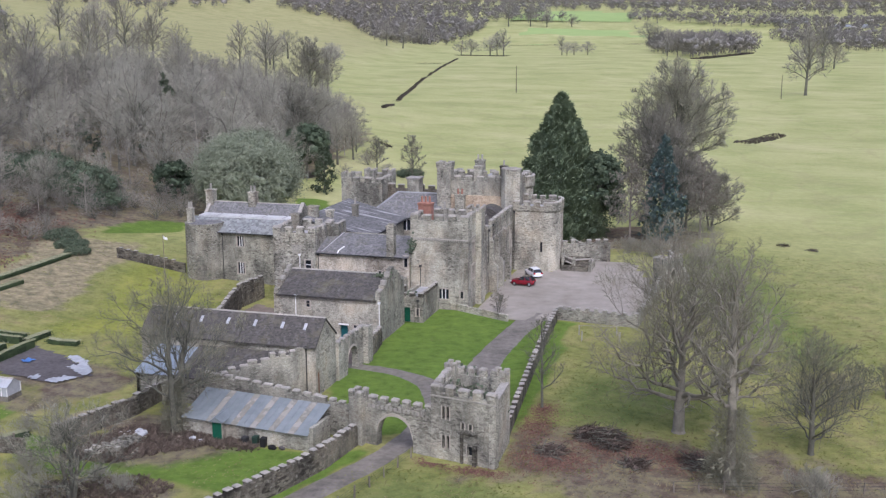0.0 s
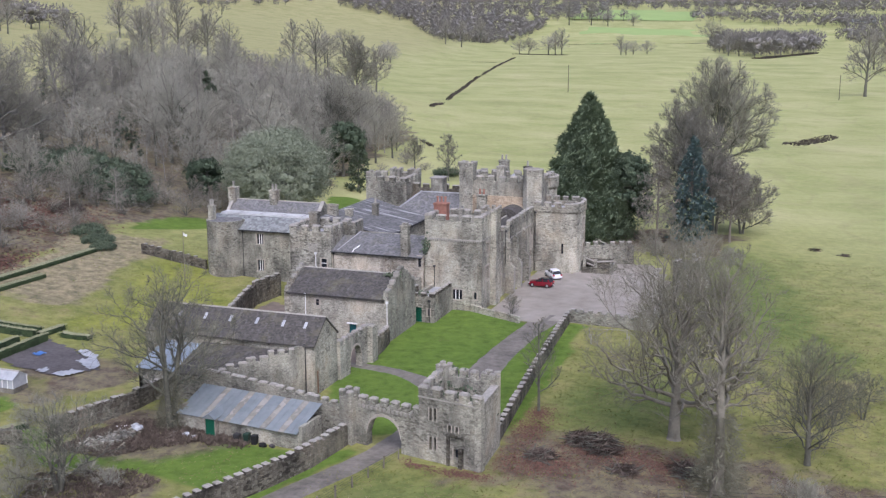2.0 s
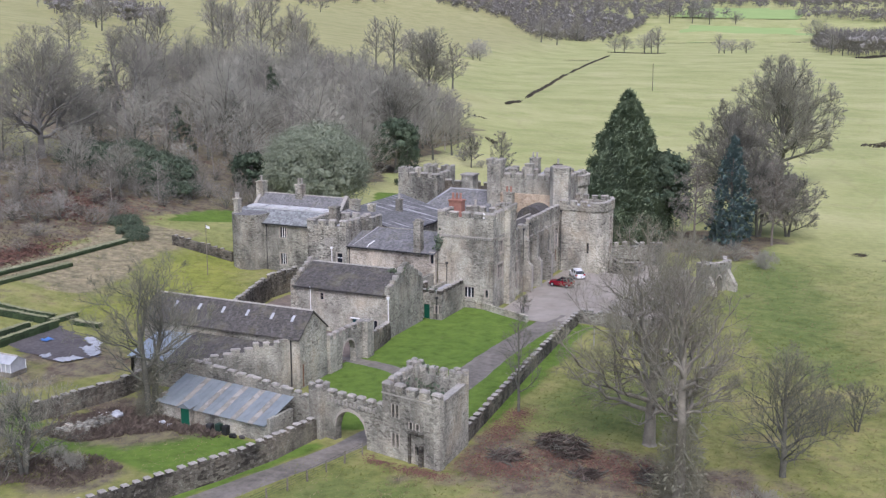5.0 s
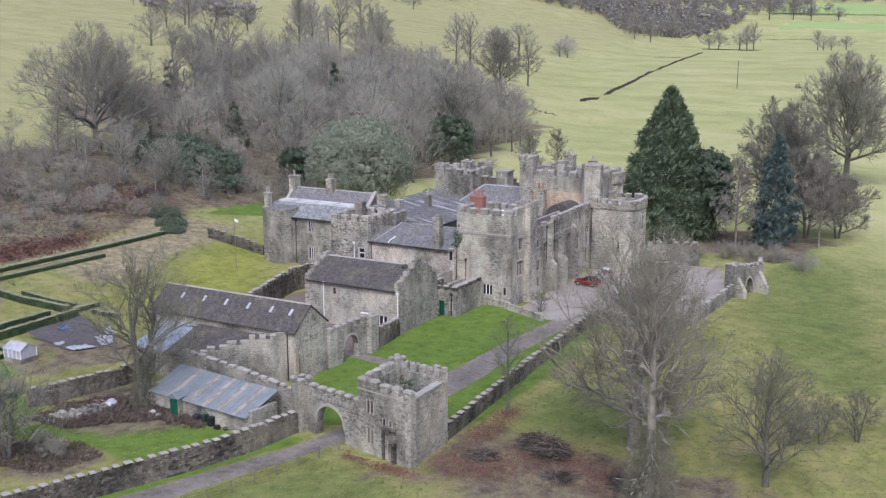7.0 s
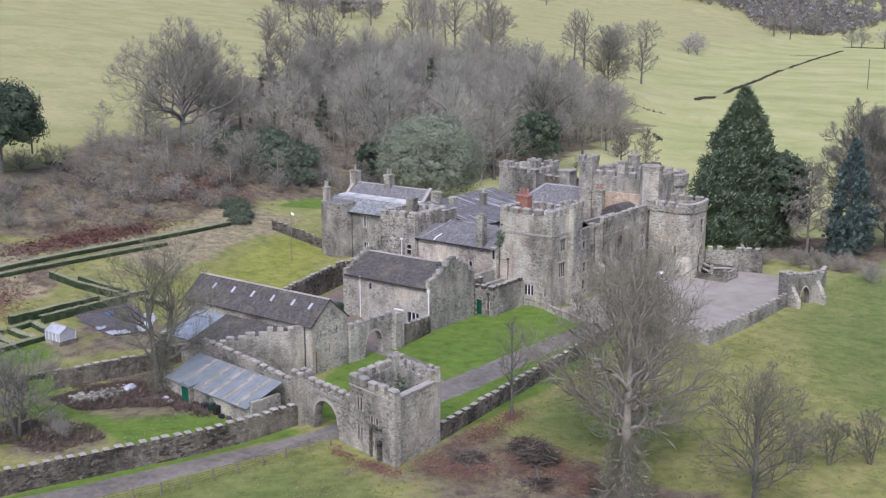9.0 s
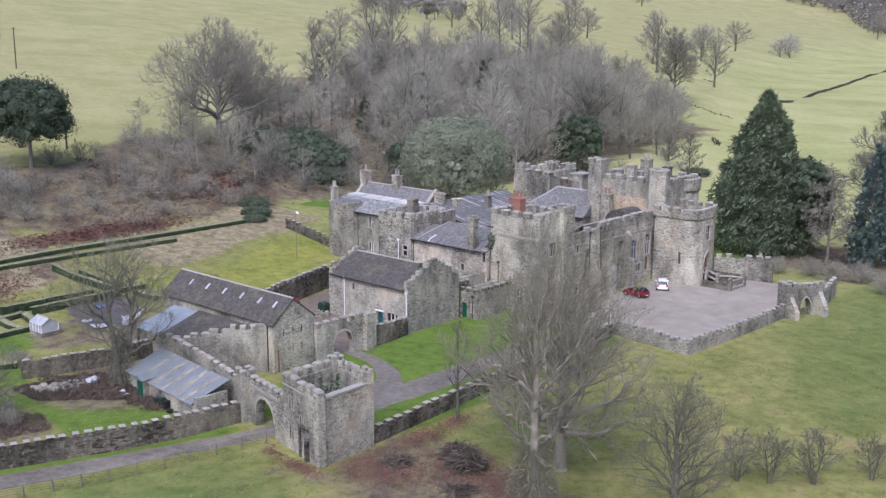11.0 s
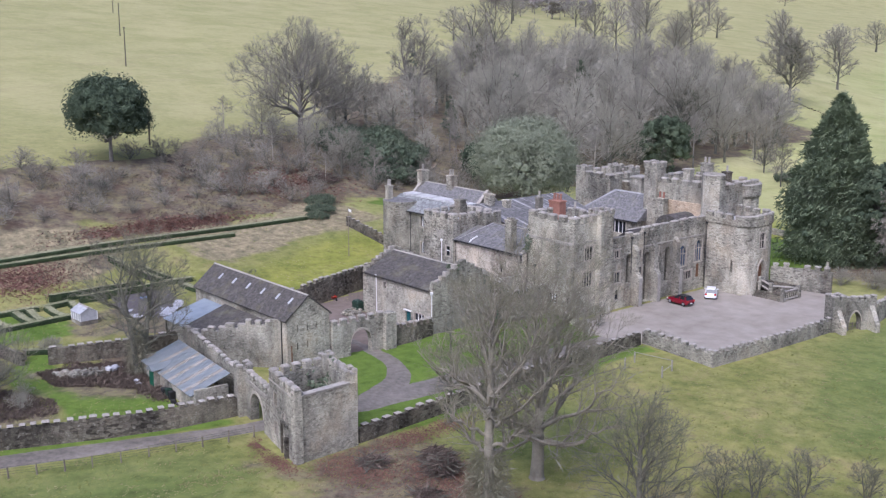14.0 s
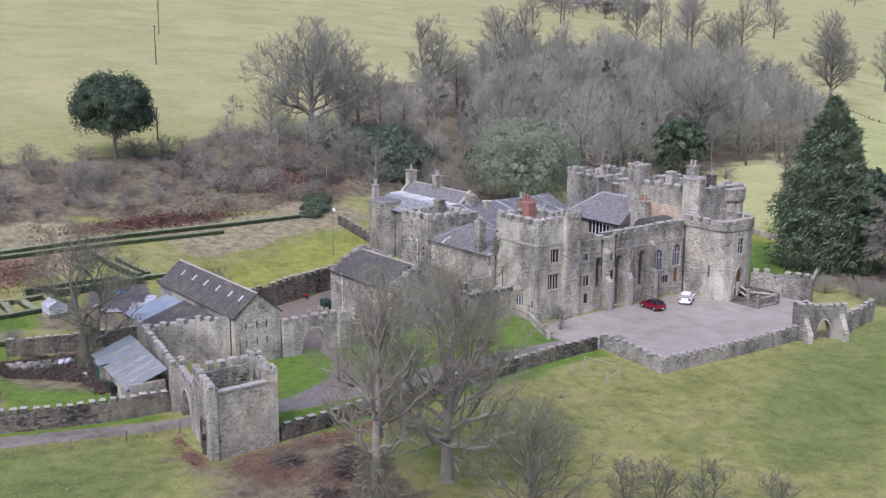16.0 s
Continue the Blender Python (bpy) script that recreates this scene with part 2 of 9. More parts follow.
def ground_material():
    m, nt, b, pos = material("grassland", 0.95, 0.0, 0.15)
    big = tex(nt, "Noise", 0.018, pos, 6, 0.6)
    fine = tex(nt, "Noise", 0.6, pos, 7, 0.75)
    mid = tex(nt, "Noise", 0.14, pos, 9, 0.72)
    ridge = tex(nt, "Noise", 0.11, scaled(nt, pos, (0.5, 1.3, 1)), 7, 0.7)
    # Paler, drier far grass; distance haze is put into its colour too.
    far = ramp(nt, big.outputs["Fac"], [(0.3, (0.27, 0.298, 0.112)), (0.5, (0.36, 0.37, 0.155)), (0.7, (0.445, 0.428, 0.215))])
    far = mixc(nt, ramp(nt, ridge.outputs["Fac"], [(0.45, (0, 0, 0)), (0.75, (0.28, 0.28, 0.28))]), far, (0.48, 0.46, 0.235))
    far = mixc(nt, ramp(nt, ridge.outputs["Fac"], [(0.25, (0.25, 0.25, 0.25)), (0.45, (0, 0, 0))]), far, (0.26, 0.285, 0.1))
    tuft = tex(nt, "Noise", 0.05, scaled(nt, pos, (1, 1, 2)), 8, 0.72)
    far = mixc(nt, ramp(nt, tuft.outputs["Fac"], [(0.5, (0, 0, 0)), (0.66, (0.55, 0.55, 0.55))]), far, (0.25, 0.3, 0.095))
    near = ramp(nt, mid.outputs["Fac"], [(0.28, (0.115, 0.13, 0.038)), (0.42, (0.19, 0.204, 0.06)), (0.56, (0.255, 0.252, 0.088)), (0.72, (0.265, 0.215, 0.115))])
    dapple = tex(nt, "Noise", 0.3, pos, 9, 0.75)
    near = mixc(nt, ramp(nt, dapple.outputs["Fac"], [(0.56, (0, 0, 0)), (0.68, (0.6, 0.6, 0.6))]), near, (0.2, 0.15, 0.09))
    att = nt.nodes.new("ShaderNodeVertexColor")
    att.layer_name = "zone"
    sep = nt.nodes.new("ShaderNodeSeparateColor")
    nt.links.new(att.outputs["Color"], sep.inputs[0])
    sward_haze = nt.nodes.new("ShaderNodeVertexColor")
    sward_haze.layer_name = "sward_haze"
    ss = nt.nodes.new("ShaderNodeSeparateColor")
    nt.links.new(sward_haze.outputs["Color"], ss.inputs[0])
    far = mixc(nt, math_node(nt, "MULTIPLY", att.outputs["Alpha"], 0.8), far, ramp(nt, tuft.outputs["Fac"], [(0.4, (0.36, 0.335, 0.165)), (0.6, (0.28, 0.275, 0.12))]))
    trod = tex(nt, "Noise", 0.012, scaled(nt, pos, (1, 0.6, 4)), 3, 0.5)
    tracks = ramp(nt, trod.outputs["Fac"], [(0.47, (0, 0, 0)), (0.478, (0.22, 0.22, 0.22)), (0.486, (0, 0, 0)), (0.555, (0, 0, 0)), (0.562, (0.2, 0.2, 0.2)), (0.569, (0, 0, 0))])
    far = mixc(nt, tracks, far, (0.24, 0.215, 0.12))
    base = mixc(nt, ss.outputs[0], near, far)
    # Dark green grass colour, which also paints the tree shade of the first patch.
    green_and_shade = ramp(nt, mid.outputs["Fac"], [(0.3, (0.085, 0.125, 0.032)), (0.6, (0.135, 0.18, 0.05)), (0.75, (0.17, 0.2, 0.07))])
    base = mixc(nt, math_node(nt, "MULTIPLY", ss.outputs[1], 0.8), base, green_and_shade)

    sunny = ramp(nt, mid.outputs["Fac"], [(0.3, (0.17, 0.2, 0.035)), (0.6, (0.25, 0.265, 0.055)), (0.75, (0.3, 0.285, 0.1))])
    base = mixc(nt, math_node(nt, "MULTIPLY", ss.outputs[2], 0.9), base, sunny)

    def edge(ch, w=0.55, src=fine):
        s = math_node(nt, "ADD", sep.outputs[ch], math_node(nt, "MULTIPLY", math_node(nt, "SUBTRACT", src.outputs["Fac"], 0.5), w))
        return ramp(nt, s, [(0.35, (0, 0, 0)), (0.65, (1, 1, 1))])

    lush = ramp(nt, mid.outputs["Fac"], [(0.3, (0.086, 0.145, 0.023)), (0.6, (0.13, 0.196, 0.034)), (0.75, (0.172, 0.22, 0.052))])
    brown = ramp(nt, fine.outputs["Fac"], [(0.25, (0.09, 0.076, 0.056)), (0.45, (0.15, 0.122, 0.088)), (0.6, (0.17, 0.15, 0.1)), (0.75, (0.15, 0.16, 0.08))])
    brown = mixc(nt, ramp(nt, dapple.outputs["Fac"], [(0.46, (0, 0, 0)), (0.6, (0.6, 0.6, 0.6))]), brown, (0.2, 0.185, 0.09))
    brown = mixc(nt, ramp(nt, mid.outputs["Fac"], [(0.36, (0.8, 0.8, 0.8)), (0.5, (0, 0, 0))]), brown, (0.1, 0.066, 0.048))
    dry = ramp(nt, fine.outputs["Fac"], [(0.3, (0.165, 0.15, 0.085)), (0.7, (0.34, 0.29, 0.18))])
    col = mixc(nt, edge(0), base, lush)
    col = mixc(nt, edge(1, 1.6, mid), col, brown)
    col = mixc(nt, edge(2, 1.3, mid), col, dry)
    spots = tex(nt, "Noise", 0.09, pos, 8, 0.75)
    col = mixc(nt, ramp(nt, spots.outputs["Fac"], [(0.64, (0, 0, 0)), (0.72, (0.7, 0.7, 0.7))]), col, (0.17, 0.125, 0.075))
    calm = ramp(nt, fine.outputs["Fac"], [(0.28, (0.84, 0.84, 0.83)), (0.72, (1.1, 1.09, 1.07))])
    rough = ramp(nt, fine.outputs["Fac"], [(0.28, (0.52, 0.53, 0.52)), (0.5, (0.95, 0.95, 0.95)), (0.74, (1.3, 1.24, 1.18))])
    hue = mixc(nt, 1.0, col, mixc(nt, ss.outputs[0], rough, calm), "MULTIPLY")
    nt.links.new(hue, b.inputs["Base Color"])
    bump(nt, b, fine.outputs["Fac"], 0.8, 0.25)
    return m


GRASS = ground_material()
PASTURE = plain_material("sown_pasture", (0.24, 0.33, 0.11), (0.31, 0.4, 0.14), 0.02, 0.95)
WATER = plain_material("river_water", (0.3, 0.32, 0.34), (0.4, 0.42, 0.44), 0.05, 0.08, 0.0, 1.0)
CAR_WHITE = plain_material("white_car_paint", (0.7, 0.71, 0.73), (0.8, 0.81, 0.83), 2, 0.2, 0.0, 0.6)
CAR_RED = plain_material("red_car_paint", (0.14, 0.006, 0.014), (0.18, 0.008, 0.018), 2, 0.2, 0.0, 0.6)
CAR_BLACK = plain_material("black_car_roof", (0.01, 0.01, 0.012), (0.018, 0.018, 0.02), 2, 0.2, 0.0, 0.6)
CAR_GLASS = plain_material("tinted_car_glass", (0.012, 0.014, 0.016), (0.02, 0.024, 0.028), 2, 0.05, 0.0, 0.8)
RUBBER = plain_material("tyre_rubber", (0.012, 0.012, 0.012), (0.025, 0.025, 0.025), 9, 0.9)
ALLOY = plain_material("alloy_wheel", (0.4, 0.4, 0.42), (0.55, 0.55, 0.57), 5, 0.35, 0.8)
LAMP_RED = plain_material("red_lamp_lens", (0.3, 0.01, 0.01), (0.4, 0.02, 0.02), 3, 0.15)
LAMP_CLEAR = plain_material("clear_lamp_lens", (0.55, 0.56, 0.58), (0.7, 0.71, 0.73), 3, 0.1)
TANK = plain_material("green_plastic_tank", (0.012, 0.03, 0.02), (0.025, 0.05, 0.035), 3, 0.5)
RED_PAINT = plain_material("red_barrow_paint", (0.35, 0.03, 0.02), (0.45, 0.05, 0.03), 4, 0.5)
POLE = plain_material("tarred_pole", (0.05, 0.042, 0.035), (0.11, 0.095, 0.08), 4, 0.9)


# ---- building kit ----
class Mesh:
    """Collects vertices and faces of one part."""

    def __init__(self):
        self.v, self.f = [], []

    def add(self, pts, faces):
        n = len(self.v)
        self.v += [tuple(p) for p in pts]
        self.f += [tuple(n + i for i in f) for f in faces]
        return self

    def quad(self, a, b, c, d):
        return self.add((a, b, c, d), ((0, 1, 2, 3),))

    def box(self, x0, x1, y0, y1, z0, z1):
        return self.prism([(x0, y0), (x1, y0), (x1, y1), (x0, y1)], z0, z1)

    def prism(self, poly, z0, z1, top=None):
        k = len(poly)
        top = top or poly
        pts = [(*p, z0) for p in poly] + [(*p, z1) for p in top]
        faces = [tuple(range(k - 1, -1, -1)), tuple(range(k, 2 * k))]
        faces += [(i, (i + 1) % k, k + (i + 1) % k, k + i) for i in range(k)]
        return self.add(pts, faces)

    def tube(self, a, b, ra, rb, sides=6, cap=True):
        a, b = Vector(a), Vector(b)
        d = (b - a).normalized()
        u = d.orthogonal().normalized()
        w = d.cross(u)
        pts = []
        for c, r in ((a, ra), (b, rb)):
            pts += [c + r * (math.cos(t) * u + math.sin(t) * w) for t in (2 * math.pi * i / sides for i in range(sides))]
        faces = [(i, (i + 1) % sides, sides + (i + 1) % sides, sides + i) for i in range(sides)]
        if cap:
            faces += [tuple(range(sides, 2 * sides)), tuple(range(sides - 1, -1, -1))]
        return self.add(pts, faces)

    def data(self, name, mat, smooth=False):
        me = bpy.data.meshes.new(name)
        me.from_pydata(self.v, [], self.f)
        me.materials.append(mat)
        if smooth:
            me.polygons.foreach_set("use_smooth", [True] * len(me.polygons))
        me.update()
        return me


def part(name, mesh, mat, parent=None, label="", smooth=False):
    """Links a mesh as one object under a thing or a part."""
    me = mesh.data(name, mat, smooth) if isinstance(mesh, Mesh) else mesh
    ob = new(name, me)
    if parent is not None:
        ob.parent = parent
        ob.matrix_parent_inverse = Matrix.Translation(-parent.matrix_basis.translation) if parent.parent is None else Matrix()
    return tagged(ob, label)


def thing(name, label, category, x=0.0, y=0.0, z=0.0, group=""):
    ob = new(name)
    ob.empty_display_size = 0.3
    ob.location = (x, y, z)
    return tagged(ob, label, category, group)


class Run:
    """A straight wall line seen from outside, from its left end to its right; s along it, z up, depth inwards."""

    def __init__(self, p0, p1):
        self.p0, d = Vector(p0), Vector(p1) - Vector(p0)
        self.len = d.length
        self.d = d.normalized()
        self.n = Vector((self.d.y, -self.d.x))

    def at(self, s, z, depth=0.0):
        p = self.p0 + s * self.d - depth * self.n
        return (p.x, p.y, z)


def arch_curve(s0, s1, zs, zt, kind, steps=6):
    """Points of an arch from the left spring to the right one."""
    mid, a, r = (s0 + s1) / 2, (s1 - s0) / 2, zt - zs
    out = []
    for i in range(2 * steps + 1):
        t = i / (2 * steps)
        s = s0 + (s1 - s0) * t
        u = abs(s - mid) / a
        h = math.sqrt(max(0.0, 1 - u * u)) if kind == "round" else (1 - u ** 1.7) ** 0.62 if u < 1 else 0.0
        out.append((s, zs + r * h))
    return out


def wall(parent, run, z0, z1, th, openings=(), mat=None, name="wall", label="", top_at=None):
    """A wall slab with real openings through it: (s0, s1, z0, z1, kind) with kind '', 'round' or 'point'."""
    m = Mesh()
    ss = sorted({0.0, run.len, *(o[0] for o in openings), *(o[1] for o in openings)})
    zs = sorted({z0, z1, *(o[2] for o in openings), *(o[3] for o in openings)})

    def inside(s, z):
        return any(o[0] < s < o[1] and o[2] < z < o[3] for o in openings)

    for a, b in zip(ss, ss[1:]):
        for c, d in zip(zs, zs[1:]):
            if inside((a + b) / 2, (c + d) / 2):
                continue
            m.quad(run.at(a, c), run.at(b, c), run.at(b, d), run.at(a, d))
            m.quad(run.at(b, c, th), run.at(a, c, th), run.at(a, d, th), run.at(b, d, th))
    m.quad(run.at(0, z1), run.at(run.len, z1), run.at(run.len, z1, th), run.at(0, z1, th))
    m.quad(run.at(0, z0, th), run.at(0, z0), run.at(0, z1), run.at(0, z1, th))
    m.quad(run.at(run.len, z0), run.at(run.len, z0, th), run.at(run.len, z1, th), run.at(run.len, z1))
    for o in openings:
        a, b, c, d = o[:4]
        m.quad(run.at(a, c), run.at(a, c, th), run.at(a, d, th), run.at(a, d))
        m.quad(run.at(b, c, th), run.at(b, c), run.at(b, d), run.at(b, d, th))
        if c > z0:
            m.quad(run.at(a, c), run.at(b, c), run.at(b, c, th), run.at(a, c, th))
        m.quad(run.at(a, d, th), run.at(b, d, th), run.at(b, d), run.at(a, d))
        if len(o) > 4 and o[4]:
            spring = d - (b - a) * (0.5 if o[4] == "round" else 0.75)
            cur = arch_curve(a, b, max(c, spring), d - 0.02, o[4])
            for (sa, za), (sb, zb) in zip(cur, cur[1:]):
                m.quad(run.at(sa, za), run.at(sb, zb), run.at(sb, d), run.at(sa, d))
                m.quad(run.at(sb, zb, th), run.at(sa, za, th), run.at(sa, d, th), run.at(sb, d, th))
                m.quad(run.at(sa, za), run.at(sa, za, th), run.at(sb, zb, th), run.at(sb, zb))
    return part(name, m, mat or STONE, parent, label)


def bar(m, run, s0, s1, z0, z1, d0, d1):
    """A box in wall coordinates."""
    pts = [run.at(s, z, d) for z in (z0, z1) for s, d in ((s0, d0), (s1, d0), (s1, d1), (s0, d1))]
    m.add(pts, [(3, 2, 1, 0), (4, 5, 6, 7), (0, 1, 5, 4), (1, 2, 6, 5), (2, 3, 7, 6), (3, 0, 4, 7)])


def window(parent, run, s0, s1, z0, z1, lights=2, kind="", frame=None, transom=False, hood=False, inset=0.22, glass=None):
    """Dressed surround, mullions and one pane a light, set into a wall opening."""
    fr = Mesh()
    w = 0.1
    bar(fr, run, s0 - 0.16, s0 + 0.03, z0 - 0.05, z1 + 0.12, -0.03, 0.3)
    bar(fr, run, s1 - 0.03, s1 + 0.16, z0 - 0.05, z1 + 0.12, -0.03, 0.3)
    if not kind:
        bar(fr, run, s0 + 0.03, s1 - 0.03, z1 - 0.03, z1 + 0.12, -0.03, 0.3)
    if hood:
        bar(fr, run, s0 - 0.28, s1 + 0.28, z1 + 0.125, z1 + 0.26, -0.12, 0.05)
    bar(fr, run, s0 - 0.2, s1 + 0.2, z0 - 0.18, z0 - 0.052, -0.08, 0.3)
    win = part("window", fr, DRESSED, parent, "stone-framed window with mullions")
    step = (s1 - s0) / lights
    bars = Mesh()
    for i in range(1, lights):
        bar(bars, run, s0 + i * step - w / 2, s0 + i * step + w / 2, z0, z1, inset - 0.1, inset + 0.06)
    if transom:
        bar(bars, run, s0, s1, (z0 + z1) / 2 - 0.05, (z0 + z1) / 2 + 0.05, inset - 0.08, inset + 0.05)
    if bars.v:
        part("mullion", bars, frame or DRESSED, win)
    for i in range(lights):
        p = Mesh()
        a, b = s0 + i * step, s0 + (i + 1) * step
        if kind and lights == 1:
            spring = z1 - (b - a) * (0.5 if kind == "round" else 0.75)
            cur = arch_curve(a, b, max(z0, spring), z1 - 0.02, kind)
            p.add([run.at(a, z0, inset), run.at(b, z0, inset)] + [run.at(s, z, inset) for s, z in reversed(cur)], [tuple(range(len(cur) + 2))])
        else:
            bar(p, run, a + 0.02, b - 0.02, z0, z1, inset, inset + 0.03)
        part("pane", p, glass or GLASS, win)
    return win


_merlons = {}


def merlon_mesh(seed, mat):
    key = (seed, mat.name)
    if key not in _merlons:
        rnd = random.Random(seed)
        m = Mesh()
        j = lambda: rnd.uniform(-0.05, 0.05)
        lo = [(-0.5, -0.5), (0.5, -0.5), (0.5, 0.5), (-0.5, 0.5)]
        m.prism(lo, 0, 0.8, [(x * 0.94 + j(), y + j() * 0.4) for x, y in lo])
        cap = [(x * 1.12 + j(), y * 1.14 + j() * 0.5) for x, y in lo]
        m.prism(cap, 0.8, 1.0 + j(), [(x * 0.8, y * 0.7) for x, y in cap])
        me = m.data("merlon", mat)
        me.materials.append(COPING)
        for p in list(me.polygons)[6:]:
            p.material_index = 1
        _merlons[key] = me
    return _merlons[key]


_rnd = random.Random(7)


def battlements(parent, pts, z, mw=0.95, gap=0.7, h=0.85, th=0.5, mat=None, skip=0.0, closed=False, zs=None, inset=0.0):
    """Merlons along a line; each is a part of its wall. zs: the wall-top height at each point."""
    mat = mat or STONE
    pts = list(pts) + ([pts[0]] if closed else [])
    zs = list(zs) if zs else [z] * len(pts)
    for (a, za), (b, zb) in zip(zip(pts, zs), zip(pts[1:], zs[1:])):
        run = Run(a, b)
        n = max(1, round((run.len + gap) / (mw + gap)))
        pitch = (run.len + gap) / n
        for i in range(n):
            if _rnd.random() < skip:
                continue
            s = i * pitch + (pitch - gap) / 2
            x, y, _ = run.at(s, 0, th / 2 + inset)
            ob = part("merlon", merlon_mesh(_rnd.randrange(5), mat), mat, parent)
            zz = za + (zb - za) * s / run.len
            loc = Vector((x, y, zz - 0.03))
            turn = math.atan2(run.d.y, run.d.x) + _rnd.uniform(-0.03, 0.03)
            k = _rnd.uniform(0.92, 1.08)
            ob.matrix_basis = Matrix.LocRotScale(loc, Euler((0, 0, turn)), ((pitch - gap) * k, th, h * _rnd.uniform(0.9, 1.08)))


def string_course(parent, pts, z, out=0.1, h=0.22, closed=False, mat=None):
    m = Mesh()
    pts = list(pts) + ([pts[0]] if closed else [])
    for a, b in zip(pts, pts[1:]):
        r = Run(a, b)
        bar(m, r, -out, r.len + out, z, z + h, -out, 0.05)
    return part("string_course", m, mat or COPING, parent)


def gable_roof(parent, x0, x1, y0, y1, ze, zr, mat, along="x", over=0.25, th=0.18, name="roof", label=""):
    """Two sloping slabs with thickness meeting at a ridge, and ridge stones."""
    ob = None
    if along == "x":
        mid = (y0 + y1) / 2
        slope = (zr - ze) / (mid - y0)
        for sgn, ya in ((1, y0 - over), (-1, y1 + over)):
            m = Mesh()
            za = ze - slope * over
            a = [(x0, ya, za), (x1, ya, za), (x1, mid, zr), (x0, mid, zr)]
            m.add(a + [(x, y, z - th) for x, y, z in a], [(0, 1, 2, 3) if sgn > 0 else (3, 2, 1, 0), (7, 6, 5, 4) if sgn > 0 else (4, 5, 6, 7), (0, 4, 5, 1), (1, 5, 6, 2), (2, 6, 7, 3), (3, 7, 4, 0)])
            ob = part(name, m, mat, parent, label)
        m = Mesh()
        m.add([(x0, mid - 0.16, zr - 0.04), (x1, mid - 0.16, zr - 0.04), (x1, mid, zr + 0.1), (x0, mid, zr + 0.1), (x1, mid + 0.16, zr - 0.04), (x0, mid + 0.16, zr - 0.04)], [(0, 1, 2, 3), (3, 2, 4, 5), (0, 3, 5), (1, 4, 2)])
        part("ridge", m, COPING, parent)
    else:
        mid = (x0 + x1) / 2
        slope = (zr - ze) / (mid - x0)
        for sgn, xa in ((1, x1 + over), (-1, x0 - over)):
            m = Mesh()
            za = ze - slope * over
            a = [(xa, y0, za), (xa, y1, za), (mid, y1, zr), (mid, y0, zr)]
            m.add(a + [(x, y, z - th) for x, y, z in a], [(0, 1, 2, 3) if sgn > 0 else (3, 2, 1, 0), (7, 6, 5, 4) if sgn > 0 else (4, 5, 6, 7), (0, 4, 5, 1), (1, 5, 6, 2), (2, 6, 7, 3), (3, 7, 4, 0)])
            ob = part(name, m, mat, parent, label)
        m = Mesh()
        m.add([(mid - 0.16, y0, zr - 0.04), (mid - 0.16, y1, zr - 0.04), (mid, y1, zr + 0.1), (mid, y0, zr + 0.1), (mid + 0.16, y1, zr - 0.04), (mid + 0.16, y0, zr - 0.04)], [(3, 2, 1, 0), (5, 4, 2, 3), (0, 5, 3), (1, 2, 4)])
        part("ridge", m, COPING, parent)
    return ob


def gable_wall(parent, run, z0, ze, zr, th, mat=None, cope=True, openings=()):
    """End wall with a triangular top and raised coping, a touch proud of the long walls."""
    run.p0 = run.p0 + run.n * 0.004
    wall(parent, run, z0, ze, th, openings, mat)
    m = Mesh()
    h = run.len / 2
    f = [run.at(0, ze - 0.002), run.at(run.len, ze - 0.002), run.at(h, zr)]
    b = [run.at(0, ze - 0.002, th), run.at(run.len, ze - 0.002, th), run.at(h, zr, th)]
    m.add(f + b, [(0, 1, 2), (5, 4, 3), (1, 4, 5, 2), (0, 2, 5, 3)])
    part("gable", m, mat or STONE, parent)
    if cope:
        m = Mesh()
        for s0, z_0, s1, z_1 in ((-0.15, ze, h, zr), (h, zr, run.len + 0.15, ze)):
            pts = [run.at(s, z + e, d) for s, z in ((s0, z_0), (s1, z_1)) for e in (0.02, 0.3) for d in (-0.06, th + 0.06)]
            m.add(pts, [(0, 1, 3, 2), (4, 6, 7, 5), (0, 4, 5, 1), (2, 3, 7, 6), (0, 2, 6, 4), (1, 5, 7, 3)])
        part("coping", m, COPING, parent)


def chimney(parent, x, y, z0, z1, w=1.1, d=1.1, pots=2, mat=None, potmat=None):
    m = Mesh()
    mat = mat or STONE_PALE
    m.box(x - w / 2, x + w / 2, y - d / 2, y + d / 2, z0, z1 - 0.3)
    m.box(x - w / 2 - 0.1, x + w / 2 + 0.1, y - d / 2 - 0.1, y + d / 2 + 0.1, z1 - 0.3, z1 - 0.08)
    m.prism([(x - w / 2, y - d / 2), (x + w / 2, y - d / 2), (x + w / 2, y + d / 2), (x - w / 2, y + d / 2)], z1 - 0.08, z1, [(x - w / 3, y - d / 3), (x + w / 3, y - d / 3), (x + w / 3, y + d / 3), (x - w / 3, y + d / 3)])
    stack = part("chimney", m, mat, parent)
    for i in range(pots):
        p = Mesh()
        px = x + (i - (pots - 1) / 2) * w / max(pots, 1) * 0.9
        p.tube((px, y, z1 - 0.02), (px, y, z1 + 0.75), 0.19, 0.15, 8)
        p.tube((px, y, z1 + 0.75), (px, y, z1 + 0.88), 0.2, 0.19, 8)
        part("chimney_pot", p, potmat or COPING, stack)


def pipe(parent, x, y, z0, z1, r=0.06, mat=None, box=True):
    m = Mesh()
    m.tube((x, y, z0), (x, y, z1), r, r, 6)
    if box:
        m.box(x - 0.16, x + 0.16, y - 0.14, y + 0.14, z1 - 0.1, z1 + 0.2)
    return part("drainpipe", m, mat or IRON, parent)


